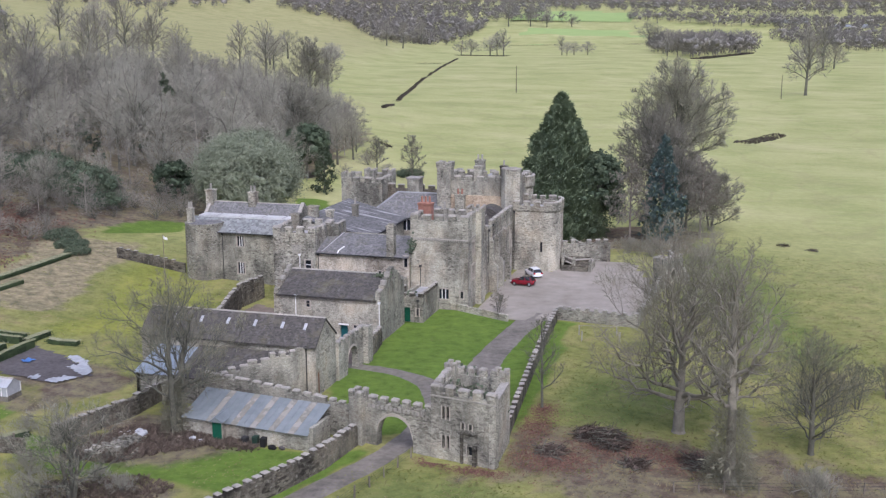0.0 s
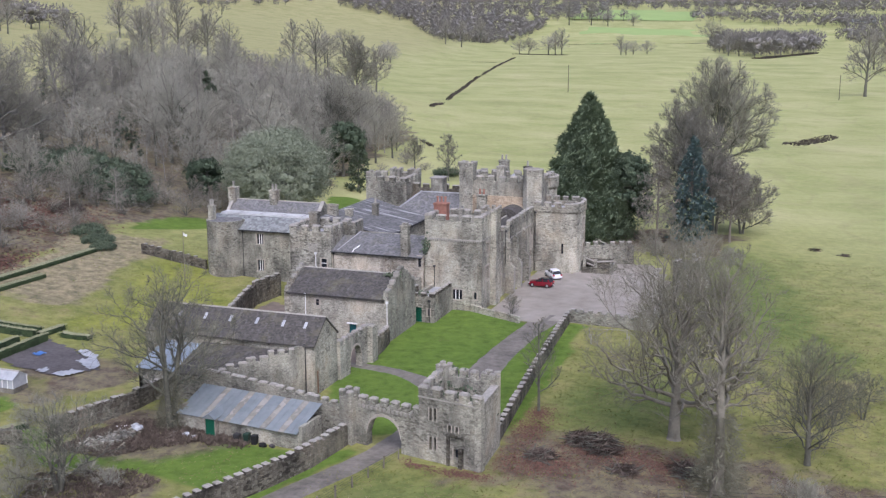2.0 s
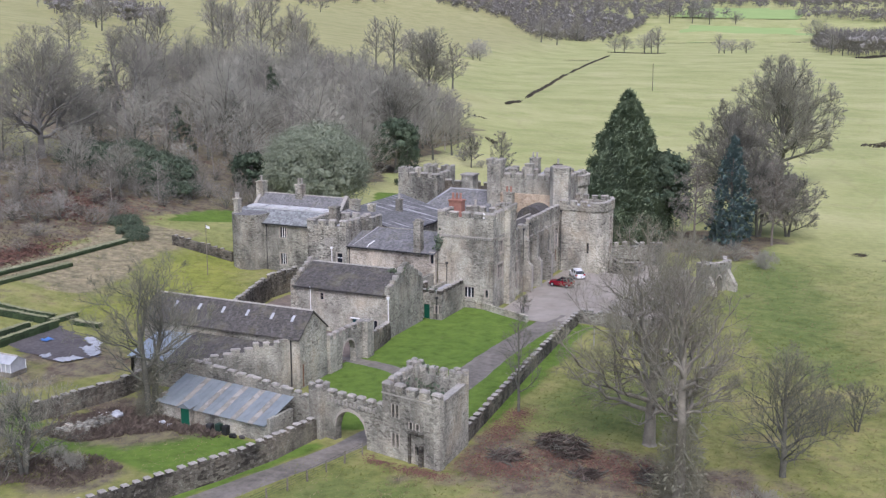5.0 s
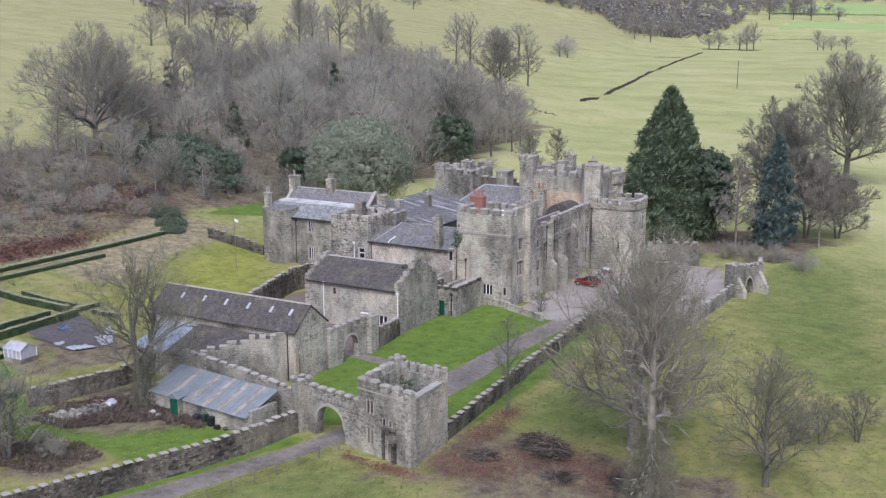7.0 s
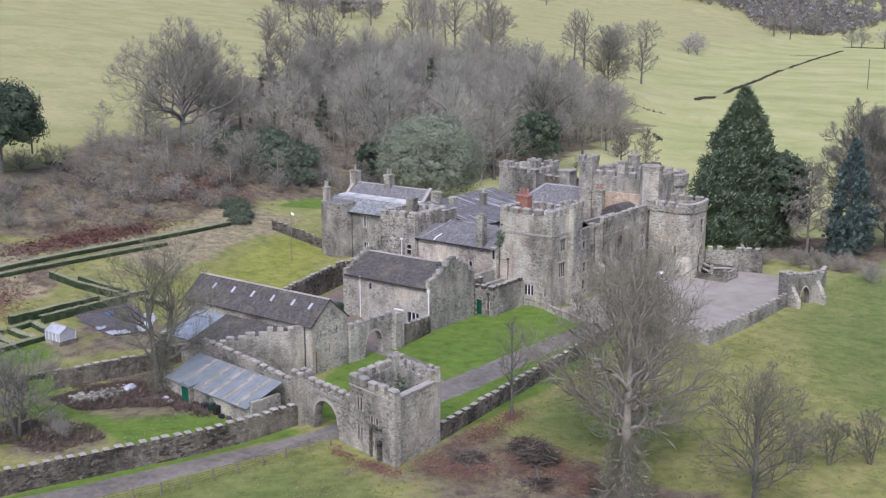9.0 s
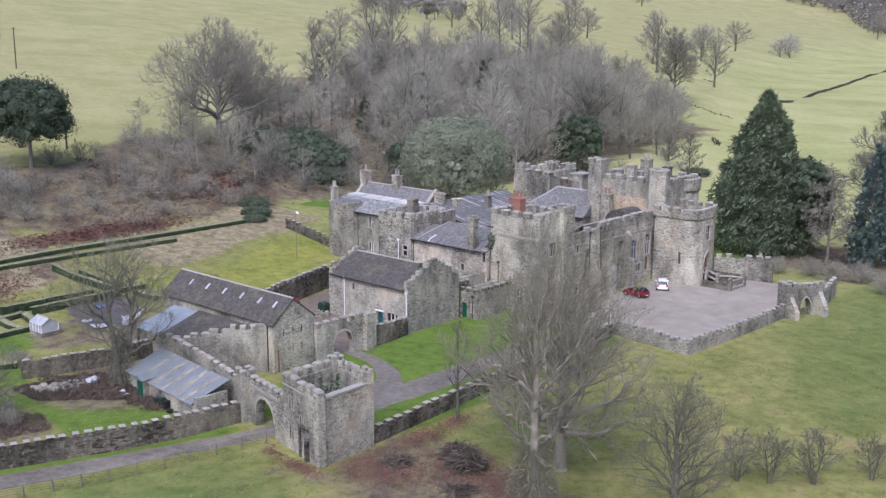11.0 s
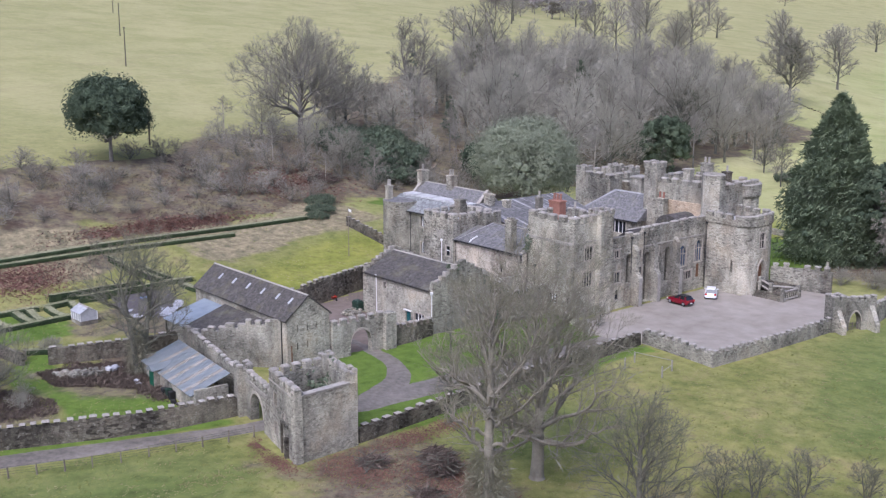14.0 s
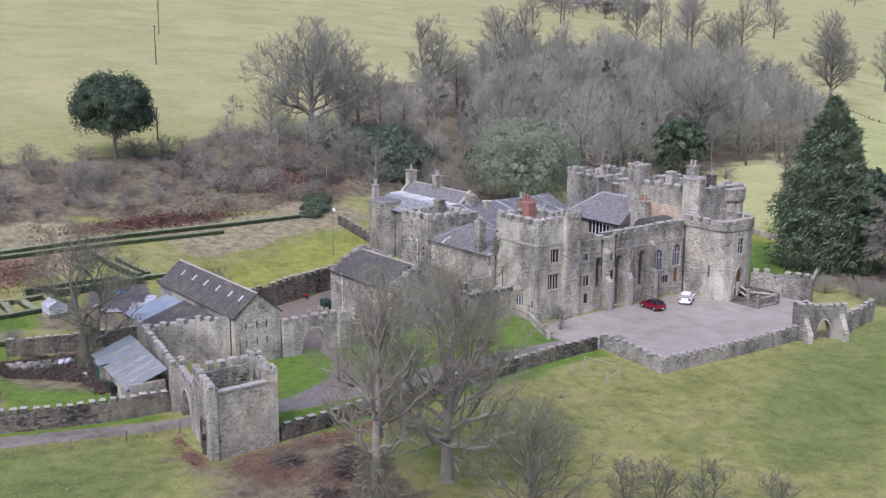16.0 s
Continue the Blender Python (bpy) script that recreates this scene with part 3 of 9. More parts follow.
def slab(parent, poly, z0, z1, mat, name="roof", label=""):
    m = Mesh()
    m.prism(poly, z0, z1)
    return part(name, m, mat, parent, label)


# ---- ground: one sheet from the castle haugh to the hills ----
FOOT = [(-4500, -60), (-100, -60), (60, -64), (140, -72), (202, -82), (262, -96), (400, -128), (480, -195), (885, -345), (1300, -420), (4500, -1400)]
RISE = [(0, 0), (25, 3.2), (60, 11), (180, 24.5), (400, 50), (800, 96), (1500, 150), (5000, 330)]


def interp(x, table):
    for (a, u), (b, v) in zip(table, table[1:]):
        if x <= b:
            return u + (v - u) * max(0.0, x - a) / (b - a)
    return table[-1][1]


def smooth(a, b, x):
    t = min(1.0, max(0.0, (x - a) / (b - a)))
    return t * t * (3 - 2 * t)


def gz(x, y):
    """Height of the ground."""
    d = interp(y, FOOT) - x
    z = 0.2
    if d > 0:
        z += interp(d, RISE)
    z += 1.0 * smooth(-40, -66, x) * smooth(-30, 30, y) * (1 - smooth(90, 140, y))
    z -= 0.8 * smooth(6, 30, x) + 2.6 * smooth(110, 420, y) * smooth(-140, -40, x)
    r = math.hypot(x, y)
    z += 0.075 * max(0.0, r - 1500) * smooth(1500, 2300, r)
    amp = 0.12 + 0.9 * smooth(110, 260, r) + 0.5 * smooth(20, 90, d)
    z += amp * (noise.noise((x * 0.018, y * 0.018, 0.3)) + 0.4 * noise.noise((x * 0.06, y * 0.06, 2.3))) * smooth(20, 45, max(abs(x + 25) - 20, abs(y - 45) - 40))
    return z


def inside(poly, x, y):
    hit = False
    for (ax, ay), (bx, by) in zip(poly, poly[1:] + poly[:1]):
        if (ay > y) != (by > y) and x < ax + (y - ay) * (bx - ax) / (by - ay):
            hit = not hit
    return hit


LUSH = [
    [(-25.5, 20), (-25.2, 57), (-21.5, 58.6), (-10, 52), (-7.5, 54), (-1.5, 54), (-0.5, 9), (-7, 9), (-15, 5), (-22, 14)],
    [(-51.5, -4.7), (-44.3, -5.1), (-36.9, -8.8), (-34.4, -6.1), (-29.7, -1), (-22, -1.6), (-17, -1), (-17.5, -5), (-20.5, -12), (-26.7, -11.2), (-31, -10), (-37.7, -12.3), (-45.7, -9.6)],
    [(-24, -30), (-18.6, -8), (-15, 1.8), (-13, 1.8), (-15.6, -8), (-20.5, -30)],
    [(-68.5, -4.6), (-59.5, 3.1), (-53.6, 1.8), (-54.2, -3.1), (-55.9, -9.5)],
    [(-91, 75), (-99, 95), (-96, 113), (-85, 97), (-82, 86)],
    [(-73, 119), (-82, 140), (-75, 143), (-66, 126)],
    [(-8, 93), (-12, 125), (-45, 125), (-45, 100), (-20, 97)],
]
BROWN = [
    [(2, -4), (0, 6), (1, 16), (5, 13), (11, 12), (17, 11), (24, 11), (33, 12), (40, 8), (38, 2), (24, -6), (14, -4)],
    [(-3, 0), (-8, 2), (-9, 0), (-3, -3)],
    [(-60, 4), (-60, 16), (-48, 16), (-48, 4)],
    [(-41.5, -8.5), (-35.5, -8.6), (-33, -5.8), (-28.5, -1.5), (-24, -1.8), (-24, 3), (-39, 5)],
    [(-84, 100), (-90, 170), (-116, 285), (-175, 300), (-215, 180), (-180, 120), (-135, 100), (-128, 68), (-92, 64), (-94, 84)],
    [(-75, 3), (-96, 11.6), (-91.5, 26), (-77, 21.5)],
    [(-39.4, -14), (-31, -10.3), (-27, -11.7), (-28, -17), (-36, -20)],
    [(-82, 30), (-120, 20), (-122, 62), (-96, 62)],
    [(-90, 62), (-135, 100), (-142, 70), (-126, 44), (-124, 2), (-98, -6), (-95, 20), (-97, 50)],
    [(-33, 1), (-45, -2), (-41, 4), (-39.5, 8), (-33.4, 6.5)],
    [(-40, -1), (-29, -0.6), (-20, -1.4), (-21, -2.6), (-30, -2.4), (-36.5, -7.6), (-43, -4.5)],
    [(-14, 104), (12, 104), (14, 128), (-14, 130)],
]
DRY = [
    [(-99, 34), (-85, 43), (-96, 60), (-90.6, 74), (-79, 71), (-78, 55), (-70.5, 34), (-79.5, 30)],
    [(-76, -4), (-100, 2), (-96, 20), (-74, 12)],
    [(-40.5, 5), (-48, 4), (-48, -3), (-43, -3)],
]


YELLOW = [
    [(-68, 25), (-66, 36), (-75, 57), (-76, 66), (-68, 66), (-62, 55), (-52, 46), (-50, 36), (-47, 29), (-58, 30), (-64, 25)],
    [(-43.9, 134), (-41, 143), (-25, 125), (-22, 106), (-32, 108)],
]
GREEN_AND_SHADE = [
    # Dark green grass merged with the shade under trees, put into its colour.
    [(11, 70), (9, 98), (12, 124), (22, 99), (29, 65), (35, 46), (27, 40), (19, 58)],
    [(-20, -34), (-11.5, -16), (-8, -2), (-2, -2.5), (4, -8), (2, -20), (-8, -36)],
    [(3, 14), (4, 30), (10, 34), (14, 24), (12, 14)],
]


def zone_at(x, y, zones=((LUSH, 0.7), (BROWN, 3.0), (DRY, 2.4))):
    """Shares of lush lawn, brown litter and dry grass, with ragged soft edges."""
    out = []
    for some, blur in zones:
        total = 0
        for k in range(5):
            jx = x + blur * (math.cos(k * 2.4) * k * 0.5 + 1.4 * noise.noise((x * 0.12, y * 0.12, 5 + k * 0.2)))
            jy = y + blur * (math.sin(k * 2.4) * k * 0.5 + 1.4 * noise.noise((x * 0.12, y * 0.12, 9 + k * 0.2)))
            total += any(inside(p, jx, jy) for p in some)
        out.append(total / 5)
    return tuple(out)


def axis_steps(lo, hi, step, far):
    out, v, s = [], lo, step
    while v > -far:
        s *= 1.16
        v -= s
        out.append(v)
    out = out[::-1] + [lo + step * i for i in range(int((hi - lo) / step) + 1)]
    v, s = out[-1], step
    while v < far:
        s *= 1.16
        v += s
        out.append(v)
    return out


def ground():
    xs, ys = axis_steps(-150, 50, 1.6, 4600), axis_steps(-40, 140, 1.6, 4600)
    v = [(x, y, gz(x, y)) for y in ys for x in xs]
    n = len(xs)
    f = [(j * n + i, j * n + i + 1, (j + 1) * n + i + 1, (j + 1) * n + i) for j in range(len(ys) - 1) for i in range(n - 1)]
    me = bpy.data.meshes.new("ground")
    me.from_pydata(v, [], f)
    me.materials.append(GRASS)
    me.polygons.foreach_set("use_smooth", [True] * len(f))
    col = me.color_attributes.new("zone", "FLOAT_COLOR", "POINT")
    vals = []
    for x, y, z in v:
        vals += [*(zone_at(x, y) if abs(x) < 320 and abs(y) < 320 else (0.0, 0.0, 0.0)), smooth(10, 70, interp(y, FOOT) - x)]
    col.data.foreach_set("color", vals)
    col = me.color_attributes.new("sward_haze", "FLOAT_COLOR", "POINT")
    vals = []
    for x, y, z in v:
        # k blends with distance to the far colour that carries the haze
        k = smooth(45, 150, math.hypot(x * 0.85 + 15, y - 20) + 14 * noise.noise((x * 0.03, y * 0.03, 6)))
        vals += [k, *(zone_at(x, y, ((GREEN_AND_SHADE, 3.0), (YELLOW, 1.5))) if abs(x) < 150 and abs(y) < 150 else (0.0, 0.0)), 1.0]
    col.data.foreach_set("color", vals)
    tagged(new("ground", me), "winter pasture with lush lawns and leaf litter", "ground", kind="structure")


ground()


def ribbon(name, pts, widths, mat, label, lift=0.03, step=1.2):
    """A lane draped over the ground along a line."""
    m = Mesh()
    dense = []
    for (a, wa), (b, wb) in zip(zip(pts, widths), zip(pts[1:], widths[1:])):
        a, b = Vector(a), Vector(b)
        k = max(1, int((b - a).length / step))
        dense += [(a.lerp(b, i / k), wa + (wb - wa) * i / k) for i in range(k)]
    dense.append((Vector(pts[-1]), widths[-1]))
    for _ in range(4):
        dense = [dense[0]] + [((p[0] + 2 * q[0] + r[0]) / 4, q[1]) for p, q, r in zip(dense, dense[1:], dense[2:])] + [dense[-1]]
    rows = []
    for i, (p, w) in enumerate(dense):
        d = (dense[min(i + 1, len(dense) - 1)][0] - dense[max(i - 1, 0)][0]).normalized()
        side = Vector((d.y, -d.x))
        row = []
        for k in (-1, -0.5, 0, 0.5, 1):
            q = p + side * k * (w / 2 + (0.22 * noise.noise((p.x * 0.7, p.y * 0.7, k)) if abs(k) == 1 else 0))
            row.append((q.x, q.y, gz(q.x, q.y) + lift + (0.03 if k == 0 else 0) - (0.06 if abs(k) == 1 else 0)))
        rows.append(row)
    for a, b in zip(rows, rows[1:]):
        for i in range(4):
            m.quad(a[i], a[i + 1], b[i + 1], b[i])
    ob = part(name, m, mat, smooth=True)
    return tagged(ob, label, "road", kind="structure")


ribbon("road", [(-40, -85), (-24, -34), (-18, -20), (-14.7, -10), (-11.2, 0), (-10.2, 6), (-9.2, 14), (-8.8, 24), (-9.0, 36), (-8.4, 48), (-7.2, 57)], [3.8, 3.8, 3.6, 3.2, 2.9, 3.0, 4.4, 4.8, 4.0, 3.8, 4.8], TRACK, "worn grey drive with pale wheel tracks", 0.05)
ribbon("road", [(-31, 27), (-24, 26.6), (-18, 25.6), (-13, 22.5), (-9.6, 16)], [2.4, 2.3, 2.6, 3.6, 5.0], TRACK, "narrow earth track branching from the drive", 0.04)


def court():
    poly = [(-17.2, 56.5), (-10.5, 52.5), (-4, 54), (6.9, 53.4), (7.4, 78), (2, 94), (-9, 95), (-10, 84), (-17.2, 84)]
    m = Mesh()
    step = 1.5
    for i in range(-13, 7):
        for j in range(34, 66):
            x, y = i * step, j * step
            if all(inside(poly, x + a, y + b) for a in (0, step) for b in (0, step)) or inside(poly, x + step / 2, y + step / 2):
                c = [(x, y), (x + step, y), (x + step, y + step), (x, y + step)]
                m.quad(*((a, b, 0.27 + 0.02 * noise.noise((a * 0.3, b * 0.3, 0))) for a, b in c))
    tagged(part("pavement", m, GRAVEL, smooth=True), "pinkish-grey gravel forecourt with darker wheel marks", "forecourt", kind="structure")


court()


# ---- castle ----
B = -0.4  # foundations start below the turf


def block_walls(parent, x0, x1, y0, y1, z1, th=0.8, south=(), east=(), north=(), west=(), mat=None, z0=B):
    """Four walls round a rectangle; openings are given in x or y."""
    runs = {"s": Run((x0, y0), (x1, y0)), "e": Run((x1, y0 + th), (x1, y1 - th)), "n": Run((x1, y1), (x0, y1)), "w": Run((x0, y1 - th), (x0, y0 + th))}
    wall(parent, runs["s"], z0, z1, th, [(a - x0, b - x0, *r) for a, b, *r in south], mat)
    wall(parent, runs["e"], z0, z1 - 0.003, th, [(a - y0 - th, b - y0 - th, *r) for a, b, *r in east], mat)
    wall(parent, runs["n"], z0, z1, th, [(x1 - b, x1 - a, *r) for a, b, *r in north], mat)
    wall(parent, runs["w"], z0, z1 - 0.003, th, [(y1 - th - b, y1 - th - a, *r) for a, b, *r in west], mat)
    return runs


def front_tower():
    t = thing("front_tower", "square grey-stone battlemented tower beside the gravel forecourt", "tower", -21.8, 58.7, 0)
    x0, x1, y0, y1, top = -26.2, -17.5, 55.5, 62.0, 13.3
    south = [(-22.0, -20.4, 1.8, 3.3), (-18.7, -18.2, 2.0, 3.1)]
    east = [(57.7, 59.3, 8.1, 9.9), (57.3, 59.3, 4.4, 6.5)]
    r = block_walls(t, x0, x1, y0, y1, top, 0.8, south, east, (), (), STONE_PALE)
    window(t, r["s"], -22.0 - x0, -20.4 - x0, 1.8, 3.3, 3, frame=WHITE)
    window(t, r["s"], -18.7 - x0, -18.2 - x0, 2.0, 3.1, 1)
    window(t, r["e"], 57.7 - y0 - 0.8, 59.3 - y0 - 0.8, 8.1, 9.9, 3, hood=True)
    window(t, r["e"], 57.3 - y0 - 0.8, 59.3 - y0 - 0.8, 4.4, 6.5, 4, hood=True)
    slab(t, [(x0 + 0.8, y0 + 0.8), (x1 - 0.8, y0 + 0.8), (x1 - 0.8, y1 - 0.8), (x0 + 0.8, y1 - 0.8)], 12.2, 12.4, LEAD)
    battlements(t, [(x0, y1), (x0, y0), (x1, y0), (x1, y1)], top, 1.0, 0.75, 0.95, 0.7)
    battlements(t, [(x1, y1), (x0, y1)], top, 1.0, 0.75, 0.9, 0.7)
    string_course(t, [(x0, y0), (x1, y0), (x1, y1)], 10.55, 0.08, 0.2)
    corbel = Mesh()
    corbel.box(-0.08, 0.08, -0.09, 0.02, 0, 0.2)
    corbel = corbel.data("corbel", COPING)
    for k in range(25):
        ob = part("corbel", corbel, COPING, t)
        ob.matrix_basis = Matrix.Translation((x0 + 0.35 + k * 0.33, y0, 10.34))
    m = Mesh()
    m.box(-18.9, -16.7, 59.9, 62.4, B, 14.0)
    m.box(-19.0, -16.6, 59.8, 62.5, 14.0, 14.2)
    part("stair_turret", m, STONE_PALE, t)
    battlements(t, [(-19.0, 59.8), (-16.6, 59.8), (-16.6, 62.5), (-19.0, 62.5)], 14.2, 0.6, 0.45, 0.7, 0.35, closed=True)
    chimney(t, -25.3, 60.3, 12.3, 15.2, 2.0, 1.3, 3, BRICK, BRICK)
    chimney(t, -22.6, 61.0, 12.3, 14.3, 0.9, 0.9, 1, STONE)
    m = Mesh()
    for k in range(9):
        a0, a1 = 0.5 + k * 0.55, 0.5 + (k + 1) * 0.55
        m.tube((-20.6 + 0.35 * math.cos(a0), 59.0, 13.2 + 0.35 * math.sin(a0)), (-20.6 + 0.35 * math.cos(a1), 59.0, 13.2 + 0.35 * math.sin(a1)), 0.1, 0.1, 5)
    part("roof_vent", m, WHITE, t, "white curled vent pipe on the roof")
    ivy_clump(t, -25.9, 55.2, 9.6, 0.9, 1.6, 60)
    pipe(t, -24.7, 55.43, 0.2, 6.5)


def ivy_clump(parent, x, y, z, r, h, n):
    rnd = random.Random(int(x * 10))
    m = Mesh()
    for _ in range(n):
        c = Vector((x + rnd.gauss(0, r * 0.5), y + rnd.uniform(-0.12, 0.1), z + rnd.gauss(0, h * 0.5)))
        u = Vector((rnd.uniform(-1, 1), rnd.uniform(-1, 1), rnd.uniform(-1, 1))).normalized() * 0.22
        w = u.orthogonal().normalized() * 0.2
        m.quad(c - u, c + w, c + u, c - w)
    part("ivy", m, LEAF_RHODO, parent, "ivy growing on the wall")


def buttress(parent, y, x_face, w=0.9, out=1.35, z_low=4.3, z_top=8.2):
    m = Mesh()
    a, b = y - w / 2, y + w / 2
    for x1, z0, z1, zs in ((x_face + out, B, z_low, z_low + 1.5), (x_face + out * 0.5, z_low - 0.1, z_top, z_top + 0.8)):
        if z0 > B:
            a, b = a + 0.03, b - 0.03
        pts = [(x_face - 0.02, a, z0), (x1, a, z0), (x1, b, z0), (x_face - 0.02, b, z0), (x_face - 0.02, a, zs), (x1, a, z1), (x1, b, z1), (x_face - 0.02, b, zs)]
        m.add(pts, [(3, 2, 1, 0), (0, 1, 5, 4), (1, 2, 6, 5), (2, 3, 7, 6), (4, 5, 6, 7)])
    ob = part("buttress", m, STONE_PALE, parent)
    m = Mesh()
    x1 = x_face + out
    m.box(x1 - 0.06, x1 + 0.04, a + 0.1, b - 0.1, 0.2, z_low)
    part("weathered_face", m, COPING, ob, "pale limewashed front face of the buttress")


def east_range():
    t = thing("east_range", "long buttressed stone range with arched windows facing the forecourt", "building", -20.5, 73, 0)
    xf, y0, y1 = -17.4, 62.0, 84.2
    run = Run((xf, y0), (xf, y1))
    low = [  # two-light and arched openings by their middle, width, sill, head
        (64.2, 1.0, 7.6, 8.6, 2, ""), (64.4, 1.2, 4.0, 5.5, 2, ""), (64.4, 0.9, 1.5, 3.0, 1, "round"),
        (69.0, 1.0, 7.0, 8.1, 2, ""), (69.1, 1.3, 4.0, 5.6, 2, ""), (69.1, 1.3, 1.2, 3.3, 2, ""),
        (72.9, 0.8, 6.8, 8.0, 1, "round"), (72.9, 0.8, 3.8, 5.5, 1, "round"),
        (78.9, 1.8, 4.3, 7.4, 1, "point"), (82.7, 1.7, 4.5, 7.7, 1, "point"), (80.4, 1.6, 2.1, 3.3, 3, ""),
    ]
    blank = [(66.8, 1.2, 3.5, 7.8), (70.7, 1.3, 0.3, 7.6), (75.4, 1.3, 2.5, 7.7)]
    ops = [(m - w / 2 - y0, m + w / 2 - y0, a, b, k) for m, w, a, b, n, k in low]
    ops += [(m - w / 2 - y0, m + w / 2 - y0, a, b, "round") for m, w, a, b in blank]
    ops.append((82.3 - y0, 83.2 - y0, 2.0, 4.1))
    wall(t, Run((xf, y0), (xf, 69.6)), 9.6, 10.4, 0.8, (), STONE)
    wall(t, run, B, 9.6, 0.8, ops, STONE_PALE)
    wall(t, Run((xf, 69.6), (xf, y1)), 9.6, 10.6, 0.7, (), STONE)
    tint = plain_material("leaded_glass", (0.03, 0.045, 0.075), (0.08, 0.11, 0.17), 3, 0.15, 0, 0.5)
    for m, w, a, b, n, k in low:
        win = window(t, run, m - w / 2 - y0, m + w / 2 - y0, a, b, n, k, glass=tint if k == "point" else None, hood=not k)
        if k == "point":
            tr = Mesh()
            for f in (1 / 3, 2 / 3):
                s = m - w / 2 + w * f - y0
                bar(tr, run, s - 0.05, s + 0.05, a, b - w * 0.3, 0.1, 0.28)
            bar(tr, run, m - w / 2 - y0, m + w / 2 - y0, b - w * 0.75, b - w * 0.75 + 0.1, 0.1, 0.28)
            part("tracery", tr, DRESSED, win)
    for m, w, a, b in blank:
        p = Mesh()
        bar(p, run, m - w / 2 - 0.2 - y0, m + w / 2 + 0.2 - y0, a - 0.1, b + 0.1, 0.75, 0.85)
        part("recess_back", p, STONE_DARK, t)
    d = Mesh()
    for k in range(5):
        bar(d, run, 82.3 + k * 0.18 - y0, 82.3 + k * 0.18 + 0.17 - y0, 2.0, 4.1, 0.2, 0.27)
    part("door", d, BROWN_WOOD, t, "brown boarded loading door")
    for y in (67.9, 72.0, 77.0):
        buttress(t, y, xf)
    string_course(t, [(xf, 69.8), (xf, y1)], 8.4, 0.08, 0.16)
    battlements(t, [(xf, 62.5), (xf, 69.4)], 10.4, 0.9, 0.9, 0.5, 0.6, skip=0.25)
    battlements(t, [(xf, 69.9), (xf, y1)], 10.6, 1.25, 0.85, 0.75, 0.6)
    pipe(t, xf + 0.07, 67.2, 5.0, 10.0)
    pipe(t, xf + 0.07, 69.9, 5.6, 10.4)
    # roofs behind the parapet, inner wall to the yard
    wall(t, Run((-23.6, y1), (-23.6, y0)), B, 8.7, 0.6, (), STONE)
    gable_roof(t, -23.2, -18.4, 70.2, 84.0, 8.6, 10.3, SLATE_DARK, "y", 0.0)
    slab(t, [(-23.0, 62.05), (-18.25, 62.05), (-18.25, 70.1), (-23.0, 70.1)], 8.3, 8.5, LEAD)
    m = Mesh()
    arc = [(x, 9.2 + 2.2 * math.sqrt(max(0, 1 - ((x + 20.9) / 2.3) ** 2))) for x in [-23.2 + 4.6 * i / 12 for i in range(13)]]
    for (xa, za), (xb, zb) in zip(arc, arc[1:]):
        m.quad((xa, 79.4, za), (xb, 79.4, zb), (xb, 84.1, zb), (xa, 84.1, za))
        m.quad((xa, 79.4, 9.0), (xb, 79.4, 9.0), (xb, 79.4, zb), (xa, 79.4, za))
    part("barrel_roof", m, SLATE_DARK, t, "dark rounded roof behind the parapet")


def round_tower():
    t = thing("round_tower", "pale rounded stone tower with battlements and a pointed doorway", "tower", -13.5, 88, 0)
    poly = [(-17.3, 84.2), (-11.2, 84.2), (-10.2, 84.9), (-9.7, 86.2), (-9.7, 89.2), (-10.4, 91.0), (-12.0, 92.0), (-17.3, 92.2)]
    top = 11.2
    runs = [Run(a, b) for a, b in zip(poly, poly[1:])]
    door = (0.75, 2.25, 1.9, 4.9, "point")
    win = (0.8, 2.1, 7.0, 9.3)
    for i, r in enumerate(runs):
        ops = [door, win] if i == 3 else [(4.6, 5.0, 3.4, 5.2)] if i == 0 else []
        wall(t, r, B, top, 0.7, ops, STONE_PALE)
    window(t, runs[3], *win, 2, transom=True)
    slit = Mesh()
    bar(slit, runs[0], 4.6, 5.0, 3.4, 5.2, 0.5, 0.55)
    part("arrow_slit", slit, GLASS, t)
    f = Mesh()
    for k in range(3):
        cur = arch_curve(0.75 - 0.14 * k, 2.25 + 0.14 * k, 3.6, 4.9 + 0.2 * k, "point")
        for (sa, za), (sb, zb) in zip(cur, cur[1:]):
            q = [(sa, za), (sb, zb)]
            pts = [runs[3].at(s, z + e, dd) for s, z in q for e in (0.0, 0.14) for dd in (-0.04 - 0.05 * k, 0.1)]
            f.add(pts, [(0, 1, 3, 2), (4, 6, 7, 5), (0, 4, 5, 1), (2, 3, 7, 6), (0, 2, 6, 4), (1, 5, 7, 3)])
    part("door_surround", f, DRESSED, t, "carved pointed door surround")
    d = Mesh()
    bar(d, runs[3], 0.75, 2.25, 1.9, 4.9, 0.45, 0.52)
    part("door", d, BROWN_WOOD, t, "dark studded oak door")
    big = [(x + 0.14 * (1 if x > -17 else 0), y + (0.14 if y > 88 else -0.14)) for x, y in poly]
    m = Mesh()
    for a, b, c, d_ in zip(poly, poly[1:], big, big[1:]):
        m.add([(*a, 10.2), (*b, 10.2), (*d_, 10.5), (*c, 10.5), (*d_, 11.25), (*c, 11.25), (*b, 11.25), (*a, 11.25)], [(0, 1, 2, 3), (3, 2, 4, 5), (5, 4, 6, 7)])
    part("parapet", m, STONE, t)
    battlements(t, big, 11.25, 0.95, 0.65, 0.85, 0.5)
    slab(t, [(x + 0.4 * (-1 if x > -14 else 0), y + 0.0) for x, y in poly], 10.2, 10.4, LEAD)
    pipe(t, -17.1, 84.1, 0.3, 10.2)


